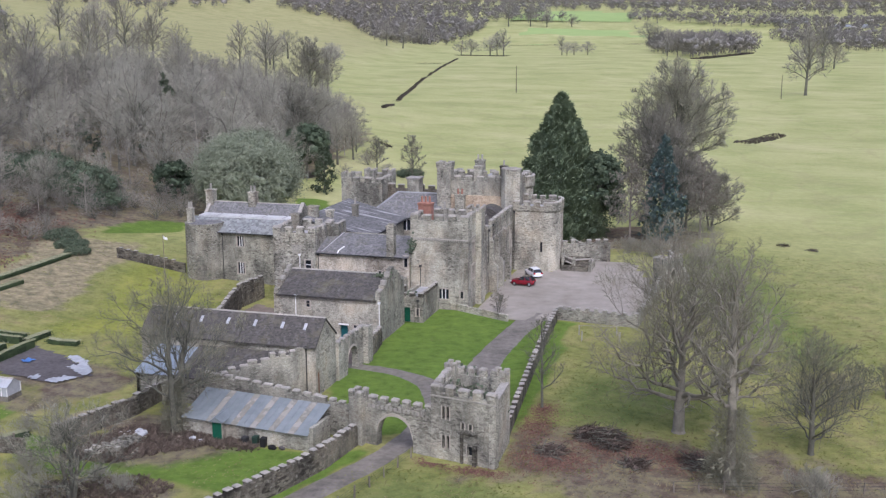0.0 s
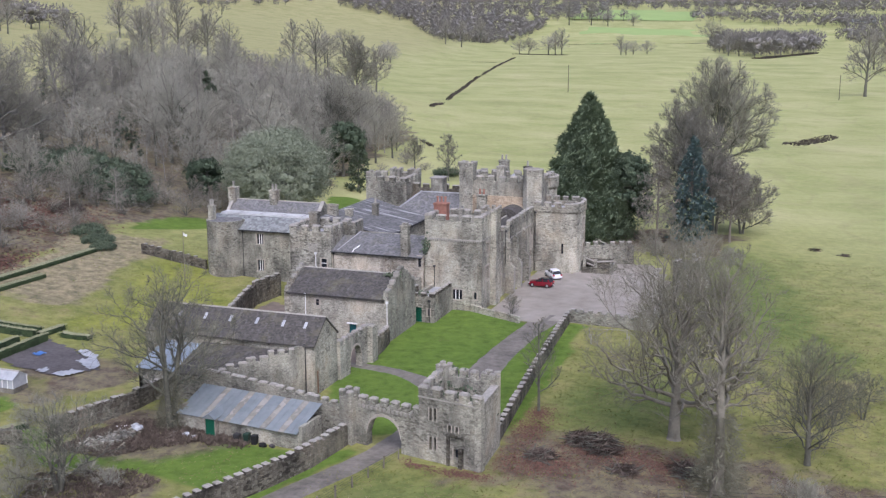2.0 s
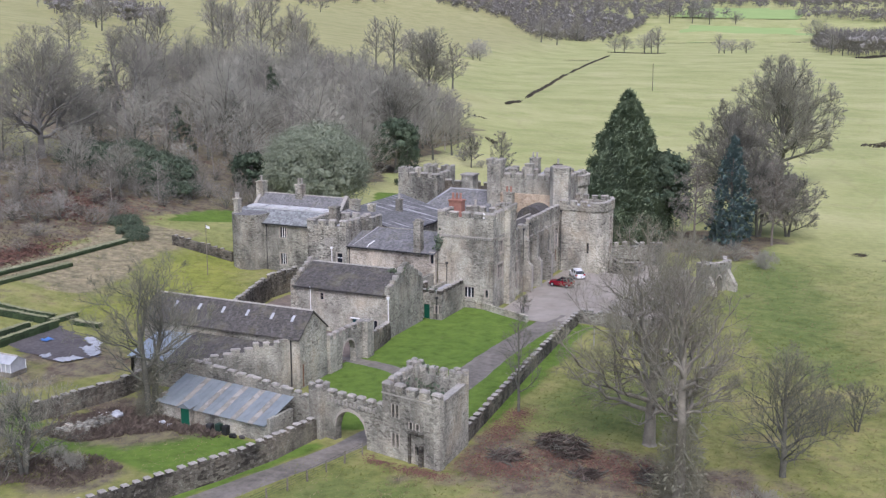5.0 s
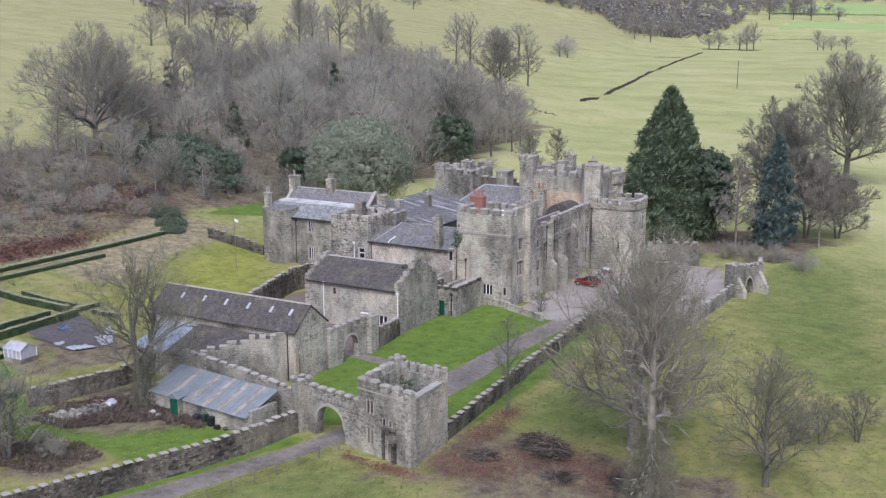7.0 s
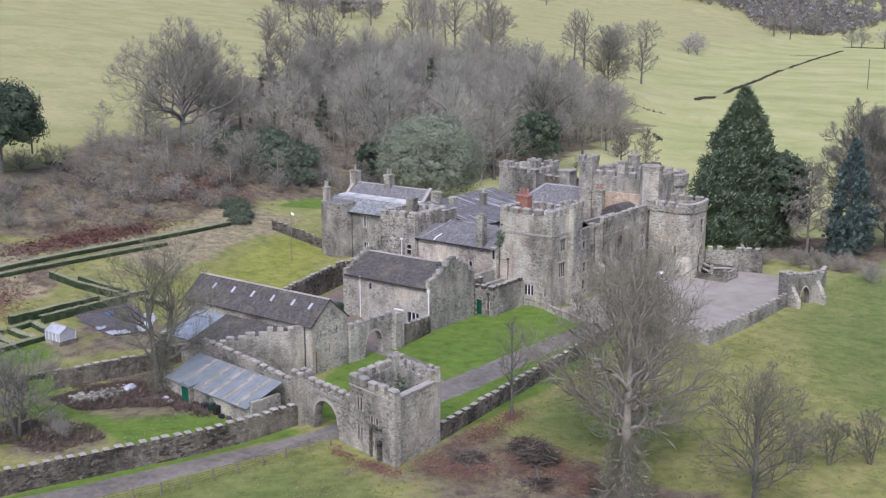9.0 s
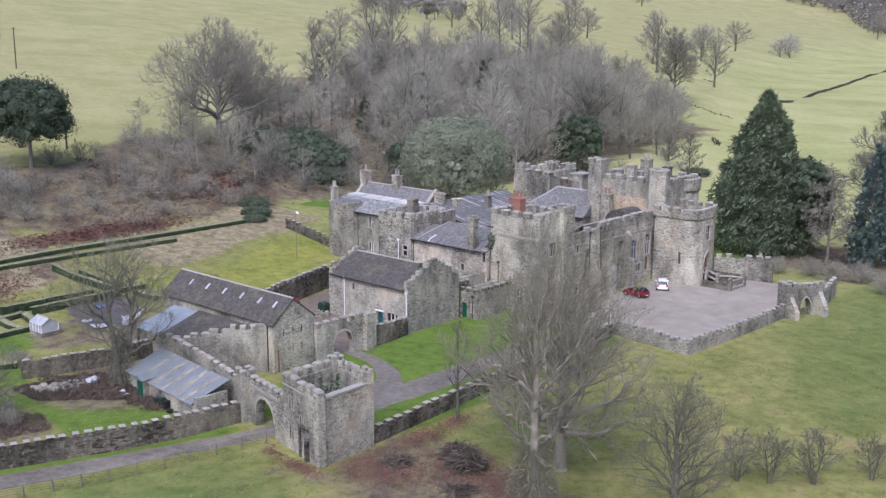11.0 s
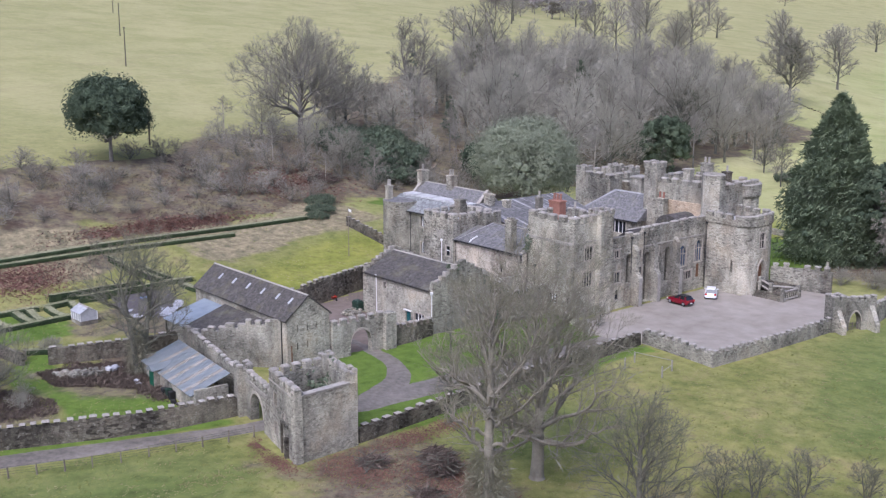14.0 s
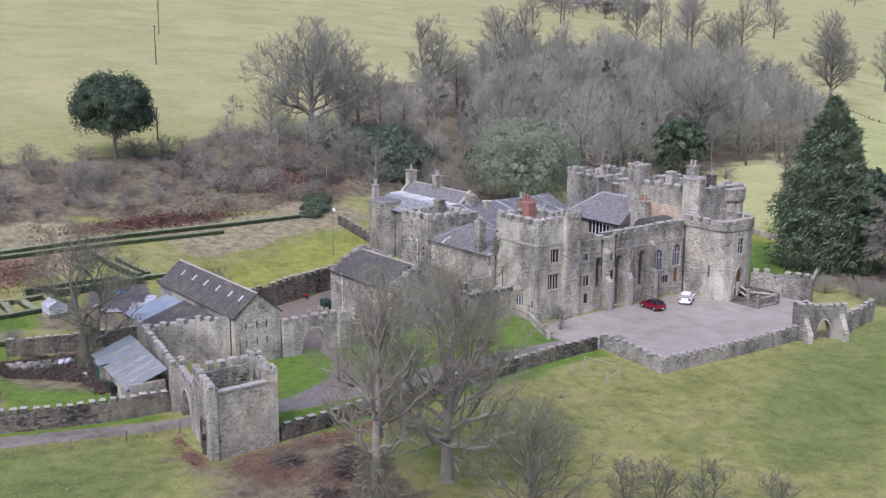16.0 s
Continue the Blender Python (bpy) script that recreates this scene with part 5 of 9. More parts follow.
def gate_tower():
    t = thing("gate_tower", "square pale-stone gate tower open to the sky, ragged battlements", "tower", -3.5, 4, 0)
    P = [(0, 0), (-0.25, 7.2), (-6.9, 8.6), (-6.7, 1.45)]
    e, n, w, s = (Run(a, b) for a, b in zip(P, P[1:] + P[:1]))
    lan = [(1.2, 1.5, 1.3, 2.7, "point"), (1.68, 1.98, 1.3, 2.7, "point"), (1.2, 1.5, 4.3, 5.6, "point"), (1.68, 1.98, 4.3, 5.6, "point"), (3.3, 3.6, 3.6, 4.2), (4.1, 4.4, 3.6, 4.2), (3.9, 4.5, 1.0, 2.0)]
    wall(t, s, B, 6.75, 0.75, lan, STONE_PALE)
    wall(t, Run(e.at(0, 0)[:2], e.at(e.len, 0)[:2]), B, 6.6, 0.6, (), STONE_PALE)
    wall(t, n, B, 6.75, 0.75, (), STONE)
    wall(t, w, B, 6.75, 0.75, (), STONE)
    for a, b, c, d, *k in lan:
        g = Mesh()
        bar(g, s, a - 0.02, b + 0.02, c - 0.02, d + 0.02, 0.4, 0.45)
        pane = part("pane", g, GLASS, t)
        for u in (a - 0.12, b):
            f = Mesh()
            bar(f, s, u, u + 0.12, c - 0.05, d + 0.05, -0.02, 0.1)
            part("jamb", f, DRESSED, pane)
    m = Mesh()
    bar(m, s, 3.0, 5.0, 3.1, 3.35, -0.12, 0.02)
    bar(m, s, 3.2, 3.5, 0.1, 3.1, -0.18, 0.02)
    bar(m, s, 4.6, 5.0, 0.0, 2.2, -0.35, 0.02)
    part("ruined_carving", m, STONE_DARK, t, "worn carved stones of a lost doorway")
    inset = [Vector(p).lerp(Vector((-3.45, 4.3)), 0.16) for p in P]
    slab(t, [tuple(p) for p in inset], 3.6, 3.9, LEAF_RHODO, "floor", "mossy inner floor of the open tower")
    ivy_clump(t, -4.6, 7.6, 5.6, 1.6, 1.4, 160)
    ivy_clump(t, -3.6, 5.4, 4.8, 2.2, 1.6, 300)
    m = Mesh()
    bar(m, e, 0.6, e.len - 0.9, 6.6, 6.78, -0.08, 0.7)
    part("coping", m, COPING, t, "pale sloping coping on the low parapet")
    battlements(t, [s.at(0, 0)[:2], s.at(s.len, 0)[:2]], 6.75, 0.85, 0.55, 0.85, 0.6, STONE_PALE)
    battlements(t, [n.at(0, 0)[:2], n.at(n.len, 0)[:2]], 6.75, 0.8, 0.5, 0.85, 0.6, STONE_PALE)
    battlements(t, [w.at(0, 0)[:2], w.at(w.len, 0)[:2]], 6.75, 0.85, 0.55, 0.85, 0.6, STONE_PALE)
    battlements(t, [e.at(0.05, 0)[:2], e.at(0.9, 0)[:2]], 6.62, 0.7, 0.1, 0.7, 0.6, STONE_PALE)
    for s0, wide in ((0.02, 1.5), (n.len - 1.25, 1.2)):
        ring = [n.at(a, 0, dd)[:2] for a, dd in ((s0, -0.03), (s0 + wide, -0.03), (s0 + wide, 1.2), (s0, 1.2))]
        m = Mesh()
        m.prism(ring, 0.0, 7.35)
        part("corner_turret", m, STONE, t)
        battlements(t, ring, 7.35, 0.55, 0.35, 0.6, 0.3, closed=True)
    string_course(t, [s.at(0, 0)[:2], s.at(s.len, 0)[:2]], 6.45, 0.06, 0.14)


def gate_arch():
    t = thing("gate_arch", "battlemented stone gate arch over the drive", "archway", -10.5, 2.6, 0)
    a, b = (-14.2, 3.1), (-6.72, 1.5)
    r = Run(a, b)
    wall(t, r, B, 4.6, 0.9, [(1.5, 5.6, B + 0.001, 3.6, "round")], STONE)
    m = Mesh()
    cur = arch_curve(1.5, 5.6, 1.55, 3.58, "round", 7)
    for (sa, za), (sb, zb) in zip(cur, cur[1:]):
        pts = [r.at(s, z + e, d) for s, z in ((sa, za), (sb, zb)) for e in (0.0, 0.32) for d in (-0.07, 0.05)]
        m.add(pts, [(0, 1, 3, 2), (4, 6, 7, 5), (0, 4, 5, 1), (2, 3, 7, 6), (0, 2, 6, 4), (1, 5, 7, 3)])
    part("arch_ring", m, DRESSED, t, "dressed ring of arch stones")
    corb = Mesh()
    corb.box(-0.12, 0.12, -0.16, 0.03, 0, 0.34)
    corb = corb.data("corbel", COPING)
    for k in range(13):
        ob = part("corbel", corb, COPING, t)
        x, y, _ = r.at(0.7 + k * 0.5, 0)
        ob.matrix_basis = Matrix.LocRotScale(Vector((x, y, 4.15)), Euler((0, 0, math.atan2(r.d.y, r.d.x))), (1, 1, 1))
    battlements(t, [r.at(0.6, 0)[:2], r.at(r.len, 0)[:2]], 4.6, 0.8, 0.55, 0.75, 0.6)
    p = thing("gate_pier", "slender battlemented pier beside the gate arch", "pier", -14.8, 3.2, 0)
    m = Mesh()
    m.prism([(-15.6, 2.6), (-14.15, 2.25), (-13.9, 3.9), (-15.3, 4.2)], B, 5.2)
    part("shaft", m, STONE_PALE, p)
    battlements(p, [(-15.6, 2.6), (-14.15, 2.25), (-13.9, 3.9), (-15.3, 4.2)], 5.2, 0.6, 0.4, 0.65, 0.4, closed=True)


def barn():
    t = thing("barn", "long stone barn with dark slate roof and five skylights", "barn", -35, 17.5, 0)
    x0, x1, y0, y1, ze, zr = -46.0, -24.1, 14.5, 20.4, 6.2, 8.6
    run_s = Run((x0, y0), (x1, y0))
    wall(t, run_s, B, ze, 0.6, [(2.0, 3.0, 3.4, 4.6), (5.2, 6.2, 3.4, 4.6)], STONE_PALE)
    wall(t, Run((x1, y1), (x0, y1)), B, ze, 0.6, (), STONE)
    ge = Run((x1, y0 + 0.6), (x1, y1 - 0.6))
    m = Mesh()
    slits = [(1.3, 1.5, 2.3, 3.2), (2.7, 2.9, 2.3, 3.2), (4.0, 4.2, 2.3, 3.2), (1.3, 1.5, 4.4, 5.3), (2.7, 2.9, 4.4, 5.3), (4.0, 4.2, 4.4, 5.3)]
    wall(t, ge, B, ze, 0.6, [(a - 0.6, b - 0.6, c, d) for a, b, c, d in slits], STONE_PALE)
    for x, flip in ((x1, 1), (x0 + 0.6, -1)):
        m = Mesh()
        pts = [(x, y0, ze), (x, y1, ze), (x, 17.45, zr), (x - 0.6, y0, ze), (x - 0.6, y1, ze), (x - 0.6, 17.45, zr)]
        m.add(pts, [(0, 1, 2), (5, 4, 3), (1, 4, 5, 2), (0, 2, 5, 3)])
        part("gable", m, STONE_PALE, t)
    wall(t, Run((x0, y1 - 0.6), (x0, y0 + 0.6)), B, ze, 0.6, (), STONE)
    gable_roof(t, x0 - 0.1, x1 + 0.12, y0, y1, ze + 0.1, zr + 0.1, SLATE_DARK, "x", 0.3, label="dark stone-slate roof slope")
    for x in (-42.6, -39.2, -35.8, -32.4, -29.0, -26.2):
        m = Mesh()
        f0, f1 = 0.5, 0.72
        z = lambda f: ze + 0.1 + (zr - ze) * f
        y = lambda f: y0 + (17.45 - y0) * f
        q = [(x, y(f0), z(f0) + 0.07), (x + 0.34, y(f0), z(f0) + 0.07), (x + 0.34, y(f1), z(f1) + 0.07), (x, y(f1), z(f1) + 0.07)]
        m.add(q + [(a, b, c - 0.1) for a, b, c in q], [(0, 1, 2, 3), (0, 4, 5, 1), (1, 5, 6, 2), (2, 6, 7, 3), (3, 7, 4, 0)])
        part("skylight", m, PLASTIC, t, "small pale roof light")
    pipe(t, -25.2, y0 - 0.1, 0.4, 6.0)
    pipe(t, -24.0, y0 + 0.5, 0.4, 3.0, 0.07, BROWN_WOOD, False)
    a = thing("barn_annex", "low slate-roofed annex against the barn wall", "outbuilding", -36, 12, 0)
    wall(a, Run((-43.4, 8.8), (-32.4, 8.8)), B, 3.2, 0.5, (), STONE)
    side = Mesh()
    profile = [(8.8, B), (14.45, B), (14.45, 4.75), (8.8, 3.25)]
    side.add([(x, y, z) for x in (-43.4, -42.9) for y, z in profile], [(3, 2, 1, 0), (4, 5, 6, 7), (3, 7, 6, 2), (0, 4, 7, 3), (1, 2, 6, 5)])
    part("wall", side, STONE, a)
    m = Mesh()
    q = [(-38.4, 8.5, 3.3), (-32.4, 8.5, 3.3), (-26.6, 14.45, 5.2), (-38.4, 14.45, 5.2)]
    m.add(q + [(x, y, z - 0.16) for x, y, z in q], [(0, 1, 2, 3), (7, 6, 5, 4), (0, 4, 5, 1), (1, 5, 6, 2), (3, 7, 4, 0)])
    part("roof", m, SLATE_DARK, a, "dark lean-to slates")
    for k in range(7):
        x = -43.6 + k * 0.74
        m = Mesh()
        q = [(x, 8.5, 3.35), (x + 0.73, 8.5, 3.35), (x + 0.73, 14.4, 4.95), (x, 14.4, 4.95)]
        m.add(q + [(u, v, z - 0.05) for u, v, z in q], [(0, 1, 2, 3), (7, 6, 5, 4), (0, 4, 5, 1), (1, 5, 6, 2), (2, 6, 7, 3), (3, 7, 4, 0)])
        part("roof_sheet", m, TIN_PALE, a, "pale blue corrugated sheet" if k == 0 else "")
    y_ = thing("yard_wall", "stepped battlemented wall in front of the barn", "wall", -28, 13, 0)
    steps = [(-33.5, 7.2, 3.8), (-31.8, 8.4, 4.3), (-30.0, 9.8, 4.8), (-28.2, 11.4, 5.3), (-26.0, 13.4, 5.7)]
    for (xa, ya, za), (xb, yb, zb) in zip(steps, steps[1:]):
        wall(y_, Run((xa, ya), (xb, yb)), B, za, 0.55, (), STONE)
        battlements(y_, [(xa, ya), (xb, yb)], za, 0.8, 0.5, 0.65, 0.5)
    wall(y_, Run((-26.0, 13.4), (-25.3, 14.4)), B, 6.0, 0.5, (), STONE)


def crow_steps(parent, x, y0, y1, ze, zr, w=0.68, rise=0.45, n=7):
    """Rough stones stepping up both slopes of a gable."""
    rnd = random.Random(int(abs(x) * 10))
    mid = (y0 + y1) / 2
    for side in (0, 1):
        for k in range(n):
            f0, f1 = k / n, (k + 1) / n
            ya, yb = (y0 + (mid - y0) * f0, y0 + (mid - y0) * f1) if side == 0 else (y1 - (y1 - mid) * f1, y1 - (y1 - mid) * f0)
            z0, z1 = ze + (zr - ze) * f0 - 0.05, ze + (zr - ze) * f1 + rise * rnd.uniform(0.3, 1.0)
            m = Mesh()
            q = [(x - w / 2, ya + 0.03), (x + w / 2, ya + 0.03), (x + w / 2, yb - 0.03), (x - w / 2, yb - 0.03)]
            m.prism(q, z0, z1, [(a + rnd.uniform(-0.05, 0.05), b + rnd.uniform(-0.05, 0.05)) for a, b in q])
            part("crow_step", m, COPING if rnd.random() < 0.3 else STONE, parent)


def cottage():
    t = thing("cottage", "two-storey rubble cottage with mossy dark slate roof", "cottage", -32, 41.5, 0)
    x0, x1, y0, y1, ze, zr = -39.4, -24.3, 36.6, 46.6, 6.0, 8.4
    ops = [(4.6, 5.2, 4.4, 5.3), (9.5, 10.5, 0.2, 2.4), (11.3, 13.3, 0.9, 2.4)]
    r = Run((x0, y0), (x1, y0))
    wall(t, r, B, ze, 0.6, ops, STONE_PALE)
    window(t, r, *ops[0], 1, transom=True, frame=WOOD)
    window(t, r, *ops[2], 3, frame=WHITE)
    d = Mesh()
    bar(d, r, 9.5, 10.5, 0.2, 2.3, 0.2, 0.27)
    part("door", d, plain_material("teal_paint", (0.01, 0.07, 0.08), (0.02, 0.12, 0.13), 5, 0.5), t, "blue-green boarded door")
    d = Mesh()
    bar(d, r, 9.3, 10.7, 2.35, 2.5, -0.25, 0.0)
    part("door_hood", d, WHITE, t)
    wall(t, Run((x1, y1), (x0, y1)), B, ze, 0.6, (), STONE)
    gable_wall(t, Run((x1, y0 + 0.003), (x1, y1 - 0.003)), B, ze + 0.35, zr + 0.55, 0.7, STONE, False)
    crow_steps(t, x1 - 0.35, y0, y1, ze + 0.3, zr + 0.5)
    gable_wall(t, Run((x0, y1 - 0.003), (x0, y0 + 0.003)), B, ze + 0.2, zr + 0.3, 0.6, STONE, False)
    crow_steps(t, x0 + 0.3, y0, y1, ze + 0.15, zr + 0.25, 0.55, 0.3)
    ivy_clump(t, x1 - 1.0, y0 + 4.2, zr - 0.1, 1.2, 0.35, 70)
    gable_roof(t, x0 + 0.4, x1 - 0.5, y0, y1, ze + 0.05, zr, SLATE_DARK, "x", 0.3, label="dark mossy slate slope")
    pipe(t, -36.2, y0 - 0.1, 0.3, 5.8, 0.06, WHITE)
    pipe(t, -24.4, y0 - 0.12, 0.3, 5.6, 0.06, WHITE)
    m = Mesh()
    m.add([(-39.2, 36.2, 6.02), (-24.6, 36.2, 6.02), (-24.6, 36.35, 5.9), (-39.2, 36.35, 5.9)], [(0, 1, 2, 3)])
    part("gutter", m, IRON, t)
    w = thing("stepped_wall", "tall rough wall joining cottage and porch", "wall", -24.6, 48, 0)
    wall(w, Run((-24.9, 46.65), (-24.9, 49.5)), B, 4.6, 0.6, (), STONE_DARK)
    wall(w, Run((-26.4, 49.0), (-26.4, 54.5)), B, 5.0, 0.6, (), STONE)
    battlements(w, [(-24.9, 46.65), (-24.9, 49.5)], 4.6, 0.8, 0.5, 0.6, 0.5, STONE_DARK)
    p = thing("porch", "small flat-roofed battlemented stone porch with green door", "porch", -23.5, 51, 0)
    px0, px1, py0, py1, top = -25.2, -21.9, 47.6, 56.4, 3.9
    r = Run((px0, py0), (px1, py0))
    wall(p, r, B, top, 0.5, [(0.5, 1.45, 0.2, 2.3), (2.3, 2.7, 1.2, 2.2)], STONE_PALE)
    wall(p, Run((px1, py0 + 0.5), (px1, py1)), B, top, 0.5, (), STONE_PALE)
    wall(p, Run((px0, py1), (px0, py0 + 0.5)), B, top, 0.5, (), STONE)
    slab(p, [(px0 + 0.3, py0 + 0.3), (px1 - 0.3, py0 + 0.3), (px1 - 0.3, py1), (px0 + 0.3, py1)], 3.3, 3.45, LEAD)
    battlements(p, [(px0, py0), (px1, py0), (px1, py1)], top, 0.85, 0.55, 0.6, 0.45, STONE_DARK)
    d = Mesh()
    for k in range(5):
        bar(d, r, 0.5 + k * 0.19, 0.5 + k * 0.19 + 0.18, 0.2, 2.3, 0.22, 0.28)
    part("door", d, GREEN_PAINT, p, "dark green boarded door")
    window(p, r, 2.3, 2.7, 1.2, 2.2, 1)
    pipe(p, -22.6, py0 - 0.1, 0.3, 3.3)
    ivy_clump(p, -24.0, 48.6, 4.1, 1.0, 0.4, 50)


def farm_gate():
    t = thing("farm_arch", "battlemented wall with an open arch between barn and cottage", "archway", -23.8, 24, 0)
    r = Run((-23.8, 20.6), (-23.4, 29.6))
    wall(t, r, B, 4.3, 0.8, [(2.6, 5.6, B + 0.001, 3.3, "round")], STONE_PALE)
    m = Mesh()
    cur = arch_curve(2.6, 5.6, 1.8, 3.28, "round", 6)
    for (sa, za), (sb, zb) in zip(cur, cur[1:]):
        pts = [r.at(s, z + e, d) for s, z in ((sa, za), (sb, zb)) for e in (0.0, 0.28) for d in (-0.06, 0.05)]
        m.add(pts, [(0, 1, 3, 2), (4, 6, 7, 5), (0, 4, 5, 1), (2, 3, 7, 6), (0, 2, 6, 4), (1, 5, 7, 3)])
    part("arch_ring", m, DRESSED, t)
    battlements(t, [r.at(0, 0)[:2], r.at(7.4, 0)[:2]], 4.3, 0.85, 0.6, 0.75, 0.6)
    m = Mesh()
    m.box(-24.2, -22.8, 27.9, 29.5, B, 4.8)
    part("pier", m, STONE_PALE, t)
    loose_wall("farmyard_wall", [(-23.3, 29.6), (-23.5, 33.0), (-24.0, 36.4)], 2.2, "battlemented rubble wall along the lawn", 0.6, STONE_DARK, (0.9, 0.6, 0.65), zs=(2.6, 2.2, 2.0))


def shed():
    t = thing("lean_to_shed", "long lean-to shed roofed in striped metal and stone sheets", "shed", -25, 2, 0)
    A, C = (-33.2, 0.9), (-18.6, -0.6)  # front wall line
    r = Run(A, C)
    wall(t, r, B, 1.8, 0.4, [(4.2, 5.0, 0.2, 1.79)], STONE_PALE)
    back = Run((-32.6, 5.0), (-17.9, 3.4))
    wall(t, Run((-18.2, -0.5), (-17.9, 3.2)), B, 2.6, 0.4, (), STONE)
    wall(t, Run((-32.6, 4.9), (-33.2, 1.2)), B, 2.6, 0.4, (), STONE)
    n = 20
    for k in range(n):
        f0, f1 = k / n, (k + 0.97) / n
        a, b = r.at(r.len * f0, 1.95, -0.3), r.at(r.len * f1, 1.95, -0.3)
        c, d = back.at(back.len * f1, 3.75, 0.1), back.at(back.len * f0, 3.75, 0.1)
        m = Mesh()
        q = [a, b, c, d]
        m.add(q + [(x, y, z - 0.07) for x, y, z in q], [(0, 1, 2, 3), (7, 6, 5, 4), (0, 4, 5, 1), (1, 5, 6, 2), (2, 6, 7, 3), (3, 7, 4, 0)])
        tin = k not in (4, 8, 11, 14, 17)
        part("roof_sheet", m, TIN if tin else TIN_STONE, t, "blue-grey metal sheet" if k == 7 else "brown stone slab strip" if k == 8 else "")
    p = thing("shed_porch", "narrow green door under a small pitched hood", "porch", -28.7, 0.4, 0)
    m = Mesh()
    m.box(-29.2, -28.2, -0.35, -0.25, 0.2, 2.3)
    part("door", m, GREEN_PAINT, p)
    m = Mesh()
    m.box(-29.3, -29.2, -0.3, 1.6, 0.2, 2.3)
    m.box(-28.2, -28.1, -0.3, 1.6, 0.2, 2.3)
    part("cheek", m, STONE, p)
    m = Mesh()
    m.add([(-29.5, -0.6, 2.2), (-28.7, -0.6, 2.75), (-27.9, -0.6, 2.2), (-29.5, 2.2, 2.4), (-28.7, 2.2, 2.9), (-27.9, 2.2, 2.4)], [(0, 1, 4, 3), (1, 2, 5, 4), (0, 2, 1)])
    part("hood", m, TIN, p)
    # sloping battlemented wall behind the shed roof
    w = thing("sloping_wall", "battlemented wall stepping down behind the shed", "wall", -25, 5, 0)
    pts, zs = [(-33.6, 6.4), (-29.0, 5.9), (-24.0, 5.2), (-19.5, 4.5), (-15.6, 3.9)], [4.4, 4.2, 3.9, 3.6, 3.3]
    for a, b, za in zip(pts, pts[1:], zs):
        wall(w, Run(a, b), B, za, 0.5, (), STONE)
    battlements(w, pts, 0, 0.75, 0.5, 0.6, 0.5, zs=zs)


gate_tower()
gate_arch()
barn()
cottage()
farm_gate()
shed()
loose_wall("drive_wall", [(-24.6, -30.0), (-22.0, -22.0), (-19.6, -16.2), (-17.2, -10.0), (-15.4, -4.0), (-14.6, 2.3)], 2.0, "mossy dark rubble wall with pale cope stones along the drive", 0.6, STONE_DARK, (0.68, 0.5, 0.45), skip=0.03)
loose_wall("park_wall", [(-0.5, 7.6), (-1.4, 18.0), (-2.4, 30.0), (-3.3, 42.0), (-4.0, 53.6)], 1.5, "low dark battlemented park wall with pale cope stones", 0.55, STONE_DARK, (0.85, 0.75, 0.4), skip=0.02)
loose_wall("court_wall", [(-4.4, 54.3), (2.0, 53.6), (7.3, 52.9), (7.9, 62.0), (8.2, 71.0), (8.3, 77.2)], 1.6, "low grey rubble wall round the forecourt", 0.55, STONE, (0.75, 0.75, 0.5))
loose_wall("lawn_wall", [(-22.2, 57.0), (-17.5, 54.6), (-10.8, 51.4)], 0.95, "low stone wall between lawn and forecourt", 0.4, STONE_PALE, no_merlon=True)
loose_wall("north_court_wall", [(-10.2, 91.0), (-6.5, 93.6), (-2.2, 94.6)], 3.4, "battlemented wall closing the forecourt", 0.6, STONE, (0.9, 0.7, 0.7))
loose_wall("field_wall", [(10.6, 83.0), (8.3, 94.0)], 2.4, "battlemented wall beside the gothic gateway", 0.6, STONE, (1.0, 0.7, 0.6))
loose_wall("garden_wall", [(-49.6, 54.0), (-50.2, 47.5), (-48.8, 41.5), (-46.9, 35.0), (-44.6, 27.5), (-44.0, 20.6)], 3.1, "dark battlemented garden wall behind the cottage", 0.5, STONE_DARK, (0.8, 0.6, 0.6))
loose_wall("ruined_wall", [(-43.6, -6.2), (-42.2, -2.2), (-40.5, 4.0), (-40.2, 10.0)], 2.0, "broken mossy garden wall with pale cope", 0.6, STONE_DARK, (0.8, 0.4, 0.3), skip=0.1)
loose_wall("terrace_wall", [(-80.0, 62.6), (-67.0, 61.6)], 1.6, "weathered terrace wall beyond the castle", 0.5, STONE_DARK, (0.7, 0.9, 0.3), skip=0.3)
loose_wall("park_boundary", [(-6.0, 100.0), (-16.0, 118.0), (-30.0, 128.0), (-52.0, 132.0)], 1.1, "low dry-stone boundary wall", 0.5, STONE, no_merlon=True)
loose_wall("garden_boundary", [(-62.0, -9.0), (-52.0, -10.0), (-45.2, -8.8)], 1.5, "low mossy wall by the gate", 0.5, STONE_DARK, no_merlon=True)


